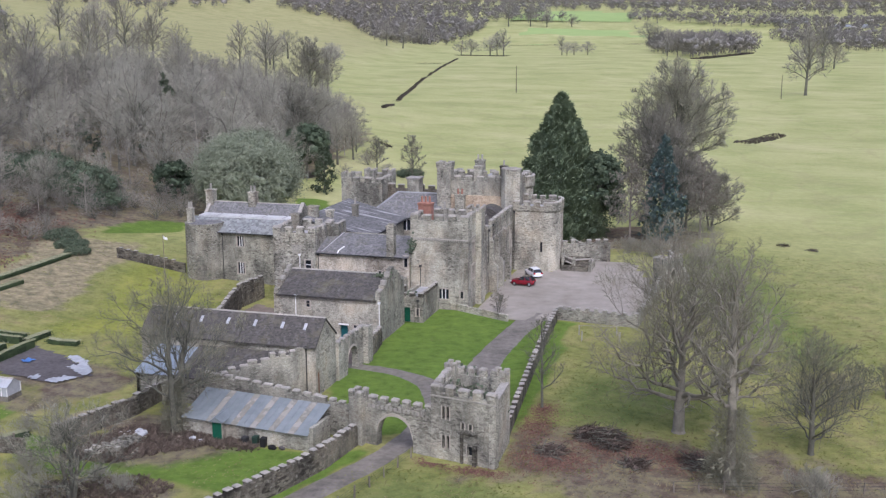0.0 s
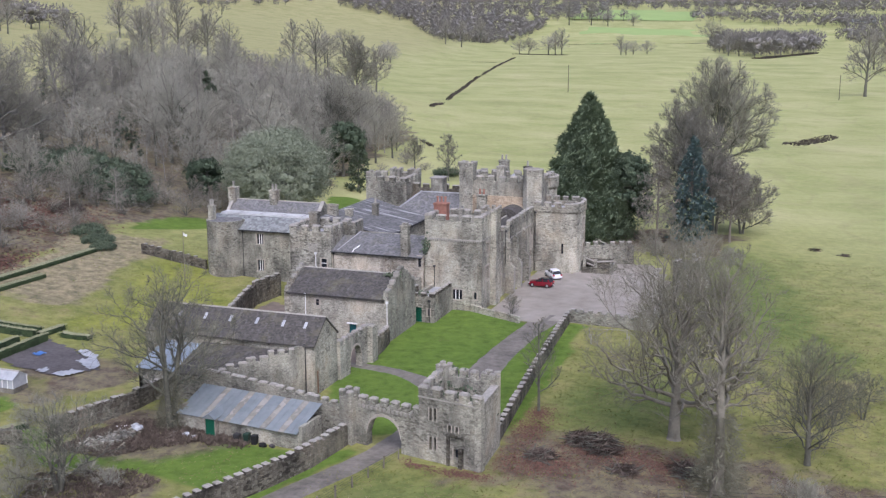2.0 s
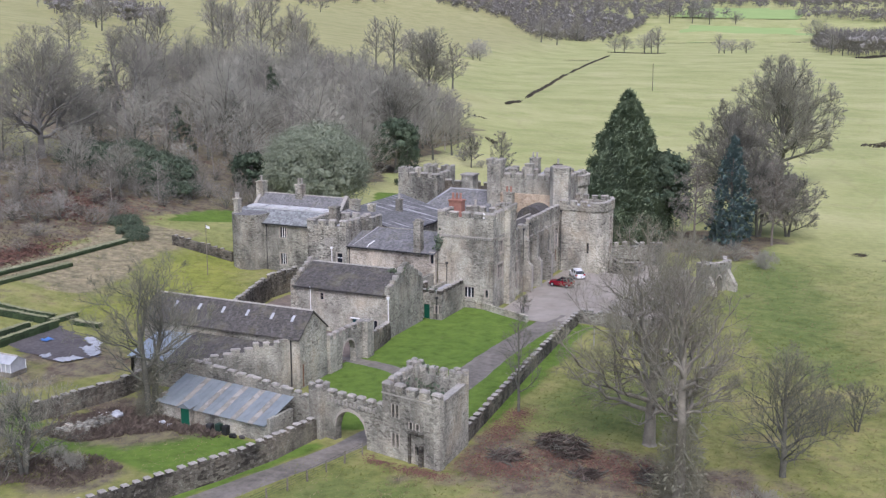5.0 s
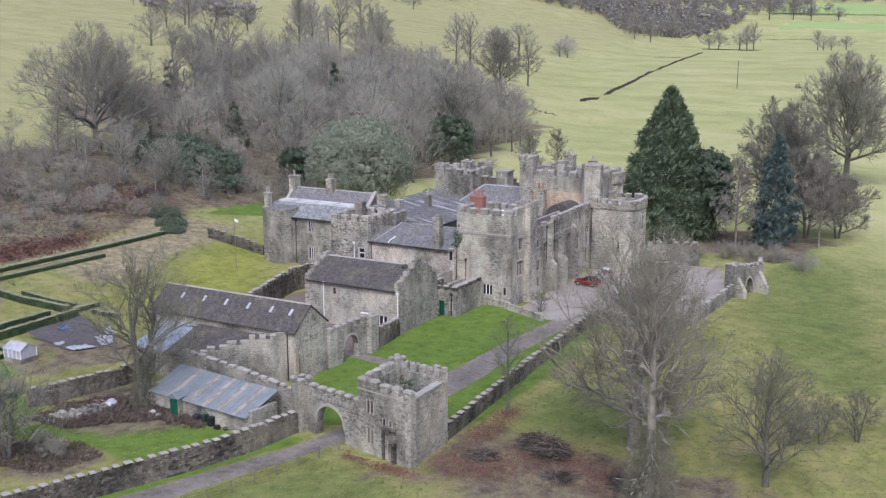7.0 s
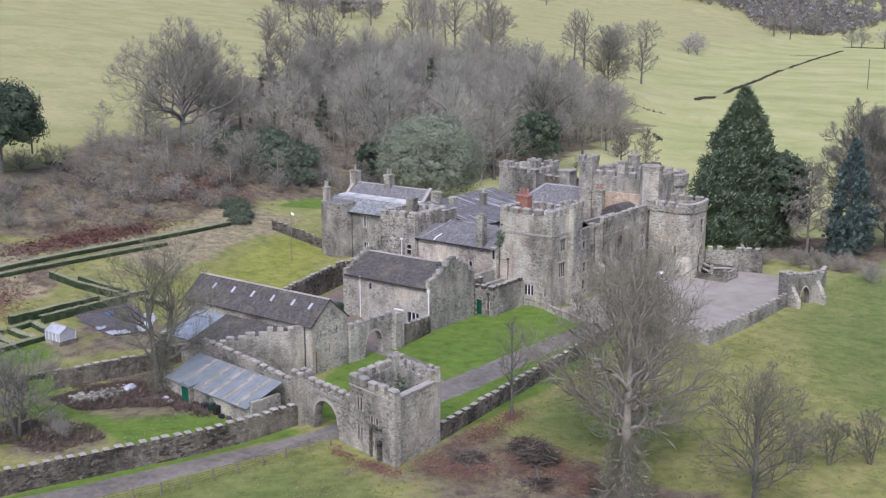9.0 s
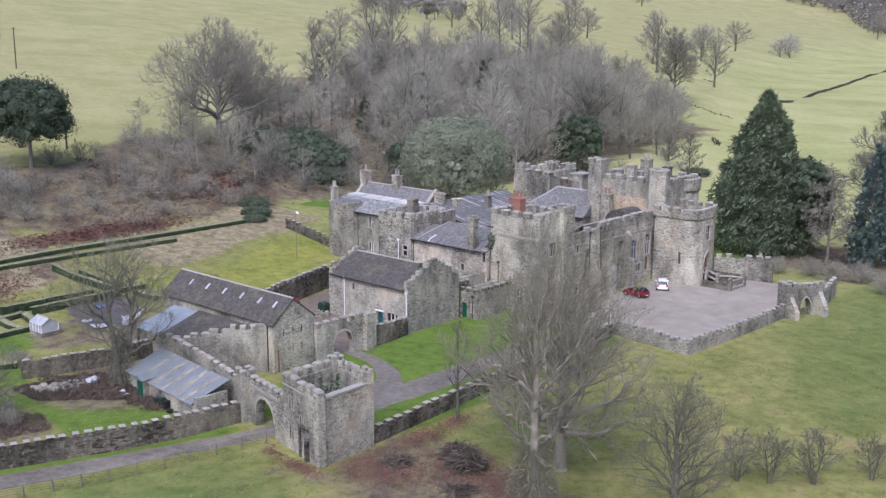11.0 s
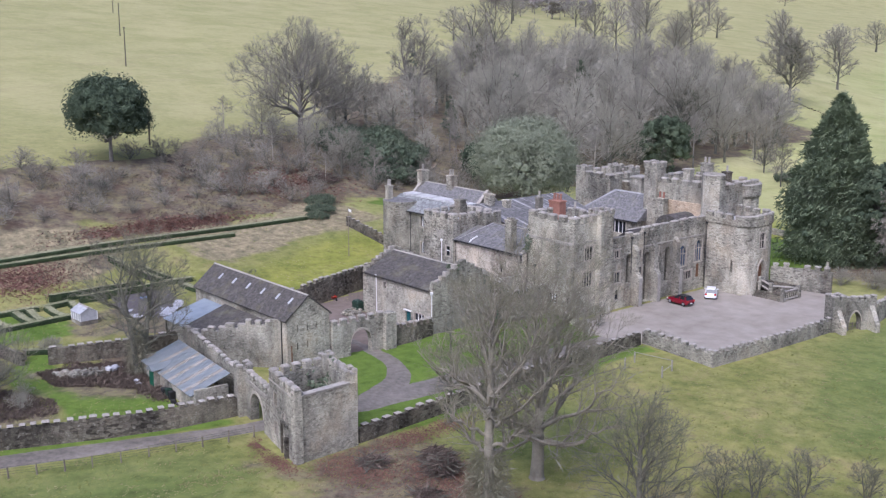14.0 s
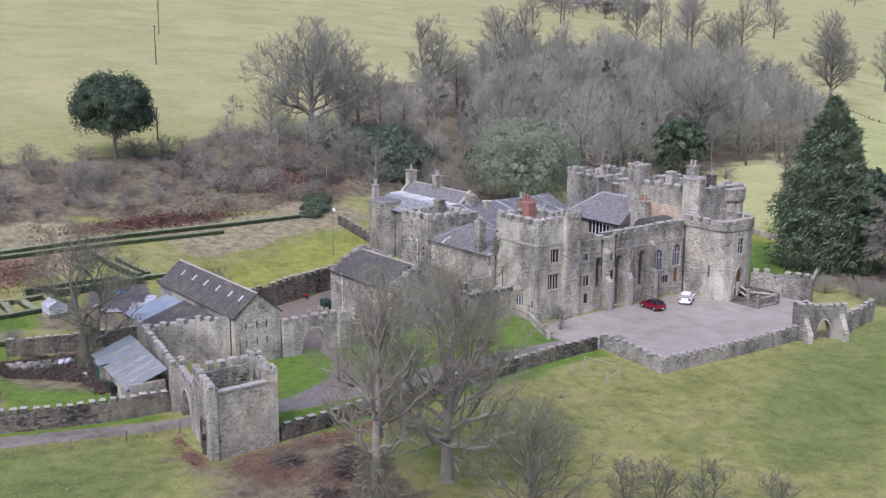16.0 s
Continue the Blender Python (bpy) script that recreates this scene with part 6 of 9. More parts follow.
def gothic_gateway():
    t = thing("gothic_gateway", "ruined gothic gateway with pointed arch and flying buttress", "archway", 9.5, 80, 0)
    r = Run((8.4, 77.4), (11.0, 83.2))
    wall(t, r, -1.0, 4.2, 1.0, [(2.3, 4.2, -0.99, 2.7, "point")], STONE)
    m = Mesh()
    q = [r.at(s, 0, dd)[:2] for s, dd in ((-0.4, -0.25), (1.5, -0.25), (1.5, 1.6), (-0.4, 1.6))]
    m.prism(q, -1.0, 4.5)
    part("turret", m, STONE, t)
    battlements(t, q, 4.5, 0.6, 0.4, 0.6, 0.4, STONE, closed=True)
    battlements(t, [r.at(1.7, 0)[:2], r.at(r.len, 0)[:2]], 4.2, 0.6, 0.4, 0.6, 0.7, STONE_PALE)
    m = Mesh()
    cur = arch_curve(2.3, 4.2, 1.3, 2.7, "point", 6)
    for (sa, za), (sb, zb) in zip(cur, cur[1:]):
        pts = [r.at(s, z + e, d) for s, z in ((sa, za), (sb, zb)) for e in (0.0, 0.25) for d in (-0.08, 0.05)]
        m.add(pts, [(0, 1, 3, 2), (4, 6, 7, 5), (0, 4, 5, 1), (2, 3, 7, 6), (0, 2, 6, 4), (1, 5, 7, 3)])
    part("arch_ring", m, DRESSED, t)
    for s in (0.5, 5.6):
        m = Mesh()
        pts = []
        for z, out in ((-1.0, 1.6), (1.2, 1.6), (3.4, 0.05)):
            pts += [r.at(s - 0.35, z, -out), r.at(s + 0.35, z, -out)]
        pts += [r.at(s - 0.35, -1.0, 0.02), r.at(s + 0.35, -1.0, 0.02)]
        m.add(pts, [(0, 1, 3, 2), (2, 3, 5, 4), (1, 7, 5, 3), (6, 0, 2, 4), (6, 7, 1, 0)])
        part("buttress", m, STONE_PALE, t)
    g = Mesh()
    for z in (0.2, 0.6, 1.0):
        g.tube(r.at(2.3, z, 0.5), r.at(4.2, z, 0.5), 0.04, 0.04, 5)
    for s in (2.4, 3.25, 4.1):
        g.tube(r.at(s, -0.3, 0.5), r.at(s, 1.1, 0.5), 0.04, 0.04, 5)
    part("gate", g, WOOD, t, "grey timber field gate")


gothic_gateway()


def steps():
    t = thing("entrance_steps", "mossy stone steps with pierced balustrade to the tower door", "steps", -7.5, 87, 0)
    for k in range(4):
        m = Mesh()
        m.box(-9.4 + 0.05 * k, -4.75, 85.3 + 0.36 * k, 85.68 + 0.36 * k, B, 0.2 + 0.19 * (k + 1))
        part("step", m, STONE_DARK, t)
    m = Mesh()
    m.box(-9.6, -4.75, 86.75, 89.6, B, 0.98)
    part("landing", m, STONE_DARK, t)
    for k in range(5):
        m = Mesh()
        m.box(-9.65 - 0.02 * k, -7.6 - 0.38 * k, 86.8, 89.5, 0.979, 0.98 + 0.19 * (k + 1))
        part("step", m, STONE_DARK, t)
    piers = ((-4.35, 85.4, 1.9), (-4.35, 89.5, 1.7), (-9.2, 87.0, 2.6), (-7.3, 86.9, 2.0))
    for x, y, h in piers:
        m = Mesh()
        m.box(x - 0.22, x + 0.22, y - 0.22, y + 0.22, B, 0.2 + h)
        m.prism([(x - 0.3, y - 0.3), (x + 0.3, y - 0.3), (x + 0.3, y + 0.3), (x - 0.3, y + 0.3)], 0.2 + h, 0.36 + h, [(x - 0.2, y - 0.2), (x + 0.2, y - 0.2), (x + 0.2, y + 0.2), (x - 0.2, y + 0.2)])
        part("pier", m, STONE, t)
    for a, b in (((-4.35, 85.6, 1.75), (-4.35, 89.3, 1.65)), ((-4.35, 85.6, 0.55), (-4.35, 89.3, 0.55)), ((-9.2, 87.0, 2.55), (-7.3, 86.9, 1.95)), ((-9.2, 87.0, 1.7), (-7.3, 86.9, 1.1)), ((-7.3, 86.9, 1.9), (-4.6, 89.4, 1.7))):
        m = Mesh()
        m.tube(a, b, 0.15, 0.15, 6)
        part("rail", m, COPING, t)
    for k in range(7):
        m = Mesh()
        y = 85.9 + 0.52 * k
        m.tube((-4.35, y, 0.2), (-4.35, y, 1.0), 0.13, 0.07, 6)
        m.tube((-4.35, y, 1.0), (-4.35, y, 1.65), 0.07, 0.12, 6)
        part("baluster", m, STONE, t)
    m = Mesh()
    m.prism([(-9.7, 89.6), (-4.2, 89.6), (-4.2, 90.0), (-9.7, 90.0)], B, 1.9)
    part("back_parapet", m, STONE_DARK, t)


steps()


# ---- trees ----
def bez(a, b, c, t):
    return a * ((1 - t) * (1 - t)) + b * (2 * t * (1 - t)) + c * (t * t)


def limb(m, pts, r0, r1, sides):
    """A tapered bent tube through points."""
    n = len(pts)
    base = len(m.v)
    for i, p in enumerate(pts):
        d = (pts[min(i + 1, n - 1)] - pts[max(i - 1, 0)]).normalized()
        u = d.orthogonal().normalized()
        w = d.cross(u)
        r = r0 + (r1 - r0) * i / (n - 1)
        for k in range(sides):
            t = 2 * math.pi * k / sides
            q = p + (r * math.cos(t)) * u + (r * math.sin(t)) * w
            m.v.append((q.x, q.y, q.z))
    for i in range(n - 1):
        for k in range(sides):
            a, b = base + i * sides + k, base + i * sides + (k + 1) % sides
            m.f.append((a, b, b + sides, a + sides))


def ribbon_twig(m, a, b, c, w):
    """A thin flat twig, tapering to its tip."""
    side = (c - a).cross(Vector((0.31, 0.77, 0.55))).normalized() * w
    n = len(m.v)
    m.v += [tuple(a - side), tuple(a + side), tuple(b + side * 0.9), tuple(c), tuple(b - side * 0.9)]
    m.f.append((n, n + 1, n + 2, n + 3, n + 4))


def thorn(m, a, c, w):
    """A single pointed sliver, for twigs seen from afar."""
    side = (c - a).cross(Vector((0.31, 0.77, 0.55))).normalized() * w
    n = len(m.v)
    m.v += [tuple(a - side), tuple(a + side), tuple(c)]
    m.f.append((n, n + 1, n + 2))


def rand_dir(rnd):
    z, t = rnd.uniform(-1, 1), rnd.uniform(0, 2 * math.pi)
    s = math.sqrt(1 - z * z)
    return Vector((s * math.cos(t), s * math.sin(t), z))


def bare_parts(seed, h, r, bole=0.25, lead=0.6, trunk=0.5, kids=(14, 7, 6, 6), twig=0.013, droop=0.0, stems=1, low=0.15, narrow=0.7, sweep=0.35, fine=True, wild=1.0, stout=1.0):
    """A leafless tree at the origin, grown limb by limb: trunk, limbs, boughs and branches, then fine twigs.
    Limbs leave the stem between bole and lead (shares of the height) and reach for the crown's envelope."""
    rnd = random.Random(seed)
    wood, tw = Mesh(), Mesh()
    cz, ez = h * (0.5 + low / 2), h * (0.5 - low / 2)
    up = Vector((0, 0, 1))

    def place(d, k):
        taper = 1.0 if d.z < 0 else 1.0 - (1 - narrow) * d.z
        lump = 1.0 + 0.2 * noise.noise(Vector((d.x * 1.9 + seed, d.y * 1.9, d.z * 1.9)))
        return Vector((d.x * r * k * taper * lump, d.y * r * k * taper * lump, cz + d.z * ez * k * lump))

    def over(p):
        f = max(0.0, (p.z - cz) / ez)
        w = r * (1.0 - (1 - narrow) * min(1.0, f))
        return (p.x * p.x + p.y * p.y) / (w * w) + ((p.z - cz) / ez) ** 2

    def shoot(p, d, L, n, wob, lift):
        q = p + d * L
        e = over(q)
        if e > 1.0:
            L *= max(0.35, 1.0 / e)
        pts = [p]
        for _ in range(n):
            d = (d + rand_dir(rnd) * wob * wild + up * lift).normalized()
            p = p + d * (L / n)
            pts.append(p)
        return pts, L

    def along(pts, f):
        k = f * (len(pts) - 1)
        i = min(int(k), len(pts) - 2)
        return pts[i].lerp(pts[i + 1], k - i), (pts[i + 1] - pts[i]).normalized()

    def fork(axis, k, spread):
        side = axis.orthogonal().normalized()
        a = k * 2.4 + rnd.uniform(-0.6, 0.6)
        side = side * math.cos(a) + axis.cross(side) * math.sin(a)
        return (axis * (1 - spread) + side * spread + up * (0.12 - droop)).normalized()

    stem_pts = []
    for k in range(stems):
        a = 2 * math.pi * k / stems + rnd.random()
        off = trunk * 0.9 * (stems > 1)
        root = Vector((math.cos(a) * off, math.sin(a) * off, -0.4))
        lean = Vector((math.cos(a), math.sin(a), 0)) * (0.1 * h * (stems > 1)) + Vector((rnd.uniform(-1, 1), rnd.uniform(-1, 1), 0)) * 0.02 * h
        pts = [root + lean * (i / 9) ** 1.3 + Vector((rnd.uniform(-1, 1), rnd.uniform(-1, 1), 0)) * trunk * 0.12 * (i > 1) + up * ((h * lead + 0.4) * i / 9) for i in range(10)]
        stem_pts.append(pts)
        limb(wood, [pts[0], pts[0].lerp(pts[1], 0.55)], trunk * 1.75, trunk * 1.12, 9)
        limb(wood, [pts[0].lerp(pts[1], 0.5)] + pts[1:], trunk * 1.12, trunk * 0.42, 9)
    n1 = kids[0]
    tips = []
    for i in range(n1):
        u = (i + 0.5) / n1
        pts0 = stem_pts[i % stems]
        start, _ = along(pts0, min(1.0, (bole + (lead - bole) * u ** 1.1) / lead))
        a = i * 2.4 + rnd.uniform(-0.35, 0.35)
        dz = min(0.97, -0.5 + 1.55 * u + rnd.uniform(-0.12, 0.12))
        sq = math.sqrt(1 - dz * dz)
        end = place(Vector((math.cos(a) * sq, math.sin(a) * sq, dz)), rnd.uniform(0.8, 0.97))
        w = sweep + (0.92 - sweep) * u
        out = Vector((math.cos(a), math.sin(a), 0))
        L = (end - start).length
        mid = start + (out * (1 - w) + up * w).normalized() * L * rnd.uniform(0.4, 0.58)
        K = 9 if fine else 5
        pts = [bez(start, mid, end, k / K) + rand_dir(rnd) * 0.022 * wild * L * (0 < k) for k in range(K + 1)]
        rad = max(twig * 2, trunk * (0.52 - 0.24 * u) * rnd.uniform(0.75, 1.2) * stout * (1.0 if fine else 0.7))
        limb(wood, pts, rad, max(twig * 1.3, rad * 0.12), 6 if fine else 4)
        for j in range(kids[1]):
            f = 0.16 + 0.84 * (j + rnd.random() * 0.8) / kids[1]
            p, ax = along(pts, min(f, 0.99))
            bp, bl = shoot(p, fork(ax, j, 0.52), L * (0.62 - 0.4 * f) * rnd.uniform(0.6, 1.2), 5 if fine else 3, 0.2, 0.05 - droop * 0.3)
            br = max(twig * 1.6, min(rad * (1.05 - 0.85 * f) * 0.7, 0.034 * bl))
            if fine:
                limb(wood, bp, br, twig * 1.2, 4)
            else:
                ribbon_twig(tw, bp[0], bp[1], bp[-1], br * 1.3)
            for k in range(kids[2]):
                g = 0.15 + 0.85 * (k + rnd.random() * 0.8) / kids[2]
                p, ax = along(bp, min(g, 0.99))
                cp, cl = shoot(p, fork(ax, k, 0.5), bl * (0.62 - 0.34 * g) * rnd.uniform(0.6, 1.25), 3 if fine else 2, 0.22, 0.05 - droop * 0.5)
                if fine:
                    limb(wood, cp, max(twig * 1.3, br * 0.45 * (1 - 0.5 * g)), twig, 3)
                else:
                    ribbon_twig(tw, cp[0], cp[1], cp[-1], max(twig, br * 0.5))
                tips.append((cp, cl))
    for cp, cl in tips:
        for k in range(kids[3]):
            p, ax = along(cp, min(0.99, 0.2 + 0.85 * (k + rnd.random()) / kids[3]))
            L = max(0.035 * r, min(0.16 * r, cl * 0.75)) * rnd.uniform(0.6, 1.25)
            d = fork(ax, k, 0.45)
            q = p + d * L + up * (L * (0.1 - 1.2 * droop))
            ww = twig * rnd.uniform(0.6, 1.0)
            if not fine:
                thorn(tw, p, q, ww)
                continue
            mid = p.lerp(q, 0.5) + rand_dir(rnd) * L * 0.08
            ribbon_twig(tw, p, mid, q, ww)
            for _ in range(2):
                b = p.lerp(mid, rnd.uniform(0.4, 1.0))
                thorn(tw, b, b + (d + rand_dir(rnd) * 0.7).normalized() * L * rnd.uniform(0.35, 0.7), ww * 0.8)
    return wood, tw


def bare_tree(name, label, seed, h, r, mat=None, bark=None, group="", **kw):
    t = thing(name, label, "tree", group=group)
    wood, tw = bare_parts(seed, h, r, **kw)
    part("trunk", wood, bark or BARK, t, "grey-brown trunk and limbs", True)
    part("crown", tw, mat or TWIG, t, "fine leafless twigs")
    return t


def leaf(m, c, n, s, rnd, stretch=1.0):
    u = n.orthogonal().normalized()
    w = n.cross(u)
    a = rnd.uniform(0, 6.28)
    u, w = (u * math.cos(a) + w * math.sin(a)) * s, (w * math.cos(a) - u * math.sin(a)) * s * stretch
    k = len(m.v)
    m.v += [tuple(c - u), tuple(c + w * 0.6 + n * s * 0.2), tuple(c + u), tuple(c - w * 0.6 + n * s * 0.15)]
    m.f.append((k, k + 1, k + 2, k + 3))


ICO = [(0.0, 0.0, 1.0)] + [(0.894 * math.cos(i * 1.2566), 0.894 * math.sin(i * 1.2566), 0.447) for i in range(5)] + [(0.894 * math.cos(i * 1.2566 + 0.628), 0.894 * math.sin(i * 1.2566 + 0.628), -0.447) for i in range(5)] + [(0.0, 0.0, -1.0)]
ICO_F = [(0, 1 + i, 1 + (i + 1) % 5) for i in range(5)] + [(1 + i, 6 + i, 1 + (i + 1) % 5) for i in range(5)] + [(1 + (i + 1) % 5, 6 + i, 6 + (i + 1) % 5) for i in range(5)] + [(11, 6 + (i + 1) % 5, 6 + i) for i in range(5)]


def inner_mass(m, c, r, rnd, flat=0.85):
    """Dense inner foliage of one bough: a small knobbly lump."""
    m.add([(c.x + x * r * rnd.uniform(0.8, 1.1), c.y + y * r * rnd.uniform(0.8, 1.1), c.z + z * r * flat * rnd.uniform(0.8, 1.1)) for x, y, z in ICO], ICO_F)


def leafy_tree(name, label, seed, h, r, mat, bole=0.12, lumps=60, clumps=9, leaves=16, size=0.3, shape="round", trunk=0.5, category="tree", rough=0.11):
    """Evergreen: trunk, and a crown of lumps, each a shell of small leaves."""
    rnd = random.Random(seed)
    t = thing(name, label, category)
    wood = Mesh()
    limb(wood, [Vector((0, 0, -0.4)), Vector((0.1, 0, h * 0.3)), Vector((0, 0.1, h * 0.75))], trunk, trunk * 0.3, 8)
    m, core = Mesh(), Mesh()
    for i in range(lumps):
        if shape == "round":
            d = rand_dir(rnd)
            if d.z < -0.55:
                d.z = abs(d.z)
            k = rnd.uniform(0.72, 0.9)
            c = Vector((d.x * r * k, d.y * r * k, h * bole + (h * (1 - bole)) * (0.5 + 0.5 * d.z * k)))
            lr = r * rnd.uniform(0.2, 0.34)
        elif shape == "cone":
            f = rnd.random() ** 1.1
            a = rnd.uniform(0, 6.28)
            rad = r * (1 - f ** 1.8) ** 0.75 * rnd.uniform(0.6, 1.06) * (0.86 + 0.34 * noise.noise((math.cos(a) * 1.5 + seed, math.sin(a) * 1.5, f * 9)))
            c = Vector((math.cos(a) * rad, math.sin(a) * rad, h * (bole + (0.97 - bole) * f)))
            lr = max(0.25, r * 0.22 * (1.1 - f))
        elif shape == "pine":
            d = rand_dir(rnd)
            d.z = abs(d.z) * 1.0 - 0.25
            k = rnd.uniform(0.7, 0.95)
            c = Vector((d.x * r * k, d.y * r * k, h * 0.56 + h * 0.4 * d.z * k))
            lr = r * rnd.uniform(0.16, 0.3)
        else:
            a = rnd.uniform(0, 6.28)
            rad = r * math.sqrt(rnd.random())
            c = Vector((math.cos(a) * rad, math.sin(a) * rad, h * rnd.uniform(0.35, 0.8) * (1 - 0.5 * (rad / r) ** 2)))
            lr = r * rnd.uniform(0.12, 0.22)
        if i % 3 == 0:
            st = Vector((0, 0, max(0.2, c.z * 0.7)))
            limb(wood, [st, st.lerp(c, 0.5) + Vector((0, 0, 0.3)), c], trunk * 0.25, 0.04, 4)
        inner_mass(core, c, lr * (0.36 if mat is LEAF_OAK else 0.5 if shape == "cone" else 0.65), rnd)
        for _ in range(clumps):
            cd = rand_dir(rnd)
            cc = c + Vector((cd.x, cd.y, cd.z * 0.8)) * lr
            for _ in range(leaves):
                n = (cd + rand_dir(rnd) * 0.45).normalized()
                p = cc + rand_dir(rnd) * lr * rough * 2.2
                if shape == "cone":
                    p.z -= lr * 0.3 * rnd.random()
                if shape == "cone":
                    thorn(m, p - n * size * 0.4, p + (n + rand_dir(rnd) * 0.5) * size * rnd.uniform(0.9, 1.9) + Vector((0, 0, size * rnd.uniform(-0.9, 0.7))), size * rnd.uniform(0.22, 0.4))
                    continue
                leaf(m, p, n, size * rnd.uniform(0.6, 1.2), rnd, 0.7)
    part("trunk", wood, BARK, t)
    part("crown", m, mat, t, "dense evergreen foliage")
    # Shade inside the crown put into its colour: yew-dark core, oak excepted.
    part("inner_foliage", core, LEAF_YEW_AND_SHADE if mat is not LEAF_OAK else LEAF_OAK, t, "shaded inner sprays")
    return t


def plant(t, x, y, turn=0.0, scale=1.0, sz=None, sink=0.05):
    t.matrix_basis = Matrix.LocRotScale(Vector((x, y, gz(x, y) - sink)), Euler((0, 0, turn)), (scale, scale, sz or scale))
    return t


# near park trees
plant(bare_tree("sycamore_tree", "tall spreading bare sycamore with pale grey trunk", 12, 22.6, 10.0, TWIG_NEAR, BARK_PALE, bole=0.15, lead=0.45, trunk=0.6, stout=0.95, kids=(20, 9, 8, 6), twig=0.012, sweep=0.12, low=0.1, narrow=0.78, wild=1.5), 15.7, 15.4, 0.6)
ivy = plant(bare_tree("lime_tree", "tall bare lime with shaggy shoots round its bole", 23, 23.6, 5.6, TWIG_NEAR, BARK_PALE, bole=0.3, lead=0.68, trunk=0.5, kids=(19, 8, 7, 5), twig=0.012, sweep=0.15, low=0.2, narrow=0.8, wild=1.7, stout=0.9), 21.2, 4.3, 1.4)


def shaggy_bole(parent, h, r, n, seed, mat):
    rnd = random.Random(seed)
    m = Mesh()
    for _ in range(n):
        a = rnd.uniform(0, 6.28)
        z0 = rnd.random() ** 1.3 * h
        rr = r * rnd.uniform(0.15, 0.6) * (1.15 - 0.6 * z0 / h)
        p = Vector((math.cos(a) * rr, math.sin(a) * rr, max(0.1, z0)))
        d = (Vector((math.cos(a), math.sin(a), 0)) * rnd.uniform(0.2, 1.0) + Vector((0, 0, rnd.uniform(-0.9, 0.8))) + rand_dir(rnd) * 0.5).normalized()
        e = p + d * rnd.uniform(0.3, 1.1)
        e.z = max(0.02, e.z)
        ribbon_twig(m, p, p.lerp(e, 0.5) + rand_dir(rnd) * 0.12, e, rnd.uniform(0.007, 0.016))
    part("bole_growth", m, mat, parent, "hanging dead shoots and ivy stems")


# shoots are built at the origin and follow their tree
ivy.matrix_basis = Matrix()
shaggy_bole(ivy, 7.5, 4.0, 8500, 4, TWIG_NEAR)
plant(ivy, 21.2, 4.3, 1.4)
plant(bare_tree("young_beech", "rounded bare beech with dense upswept twigs", 31, 13.4, 6.2, TWIG_NEAR, BARK_DARK, bole=0.1, lead=0.6, trunk=0.3, kids=(22, 7, 6, 5), twig=0.011, sweep=0.4, low=0.06, narrow=0.7, stout=0.75), 28.7, 14.0, 0.2)
plant(bare_tree("slender_ash", "slender bare ash beside the park wall", 37, 11.5, 2.7, TWIG_NEAR, BARK_DARK, bole=0.2, lead=0.85, trunk=0.15, kids=(14, 5, 4, 4), twig=0.011, low=0.2, narrow=0.5), 0.9, 18.0)
garden_ash = bare_tree("ash_tree", "bare many-stemmed ash behind the shed", 41, 17.5, 8.0, TWIG_NEAR, BARK_DARK, bole=0.2, lead=0.6, trunk=0.36, stems=2, kids=(16, 7, 7, 6), twig=0.013, sweep=0.3, low=0.15)
shaggy_bole(garden_ash, 5.5, 2.4, 3500, 5, TWIG_NEAR)
plant(garden_ash, -34.0, 0.8, 0.9)
plant(bare_tree("thorn_tree", "low spreading bare thorn tree", 43, 9.0, 6.8, TWIG, BARK_DARK, bole=0.15, lead=0.45, trunk=0.24, stems=3, kids=(15, 7, 6, 6), twig=0.012, sweep=0.25, low=0.08, narrow=0.9), -34.6, -16.4, 2.0)
plant(bare_tree("apple_tree", "old bare apple tree in the garden", 47, 6.0, 4.0, TWIG_NEAR, BARK_DARK, bole=0.2, lead=0.5, trunk=0.2, kids=(10, 6, 5, 5), twig=0.014, sweep=0.2), -50.0, 24.0)
sap = plant(bare_tree("sapling", "twiggy bare sapling at the field edge", 53, 5.5, 2.7, TWIG_NEAR, BARK_DARK, bole=0.06, lead=0.6, trunk=0.1, stems=2, kids=(12, 6, 5, 5), twig=0.012, sweep=0.45, group="saplings"), 31.0, 26.5)
for x, y, s in ((34.0, 29.0, 1.05), (28.6, 25.0, 0.9), (37.5, 33.5, 0.85), (-13.0, 55.6, 0.65)):
    copy_thing(sap, Matrix.LocRotScale(Vector((x, y, gz(x, y) - 0.05)), Euler((0, 0, x)), (s, s, s)))
bush = plant(bare_tree("bramble_bush", "tangled bare bush in the rough grass", 59, 3.2, 3.0, fine=False, bole=0.03, lead=0.25, trunk=0.06, stems=5, kids=(16, 7, 6, 6), twig=0.014, low=0.03, narrow=0.95, wild=1.6, group="bramble bushes"), 28.6, 3.0)
for x, y, s in ((-37.0, -19.0, 1.1), (-41.5, -13.0, 0.8), (-31.0, -14.0, 0.6), (-34.5, -12.5, 0.5), (-3.5, 56.5, 0.5), (4.2, 101.0, 1.2), (0.0, 103.0, 1.0), (8.0, 104.0, 1.1), (-4.5, 101.5, 0.9), (13.5, 100.0, 1.0), (-48.5, -4.0, 0.6), (-46.0, 26.0, 0.6)):
    copy_thing(bush, Matrix.LocRotScale(Vector((x, y, gz(x, y) - 0.05)), Euler((0, 0, x * 3)), (s, s, s)))

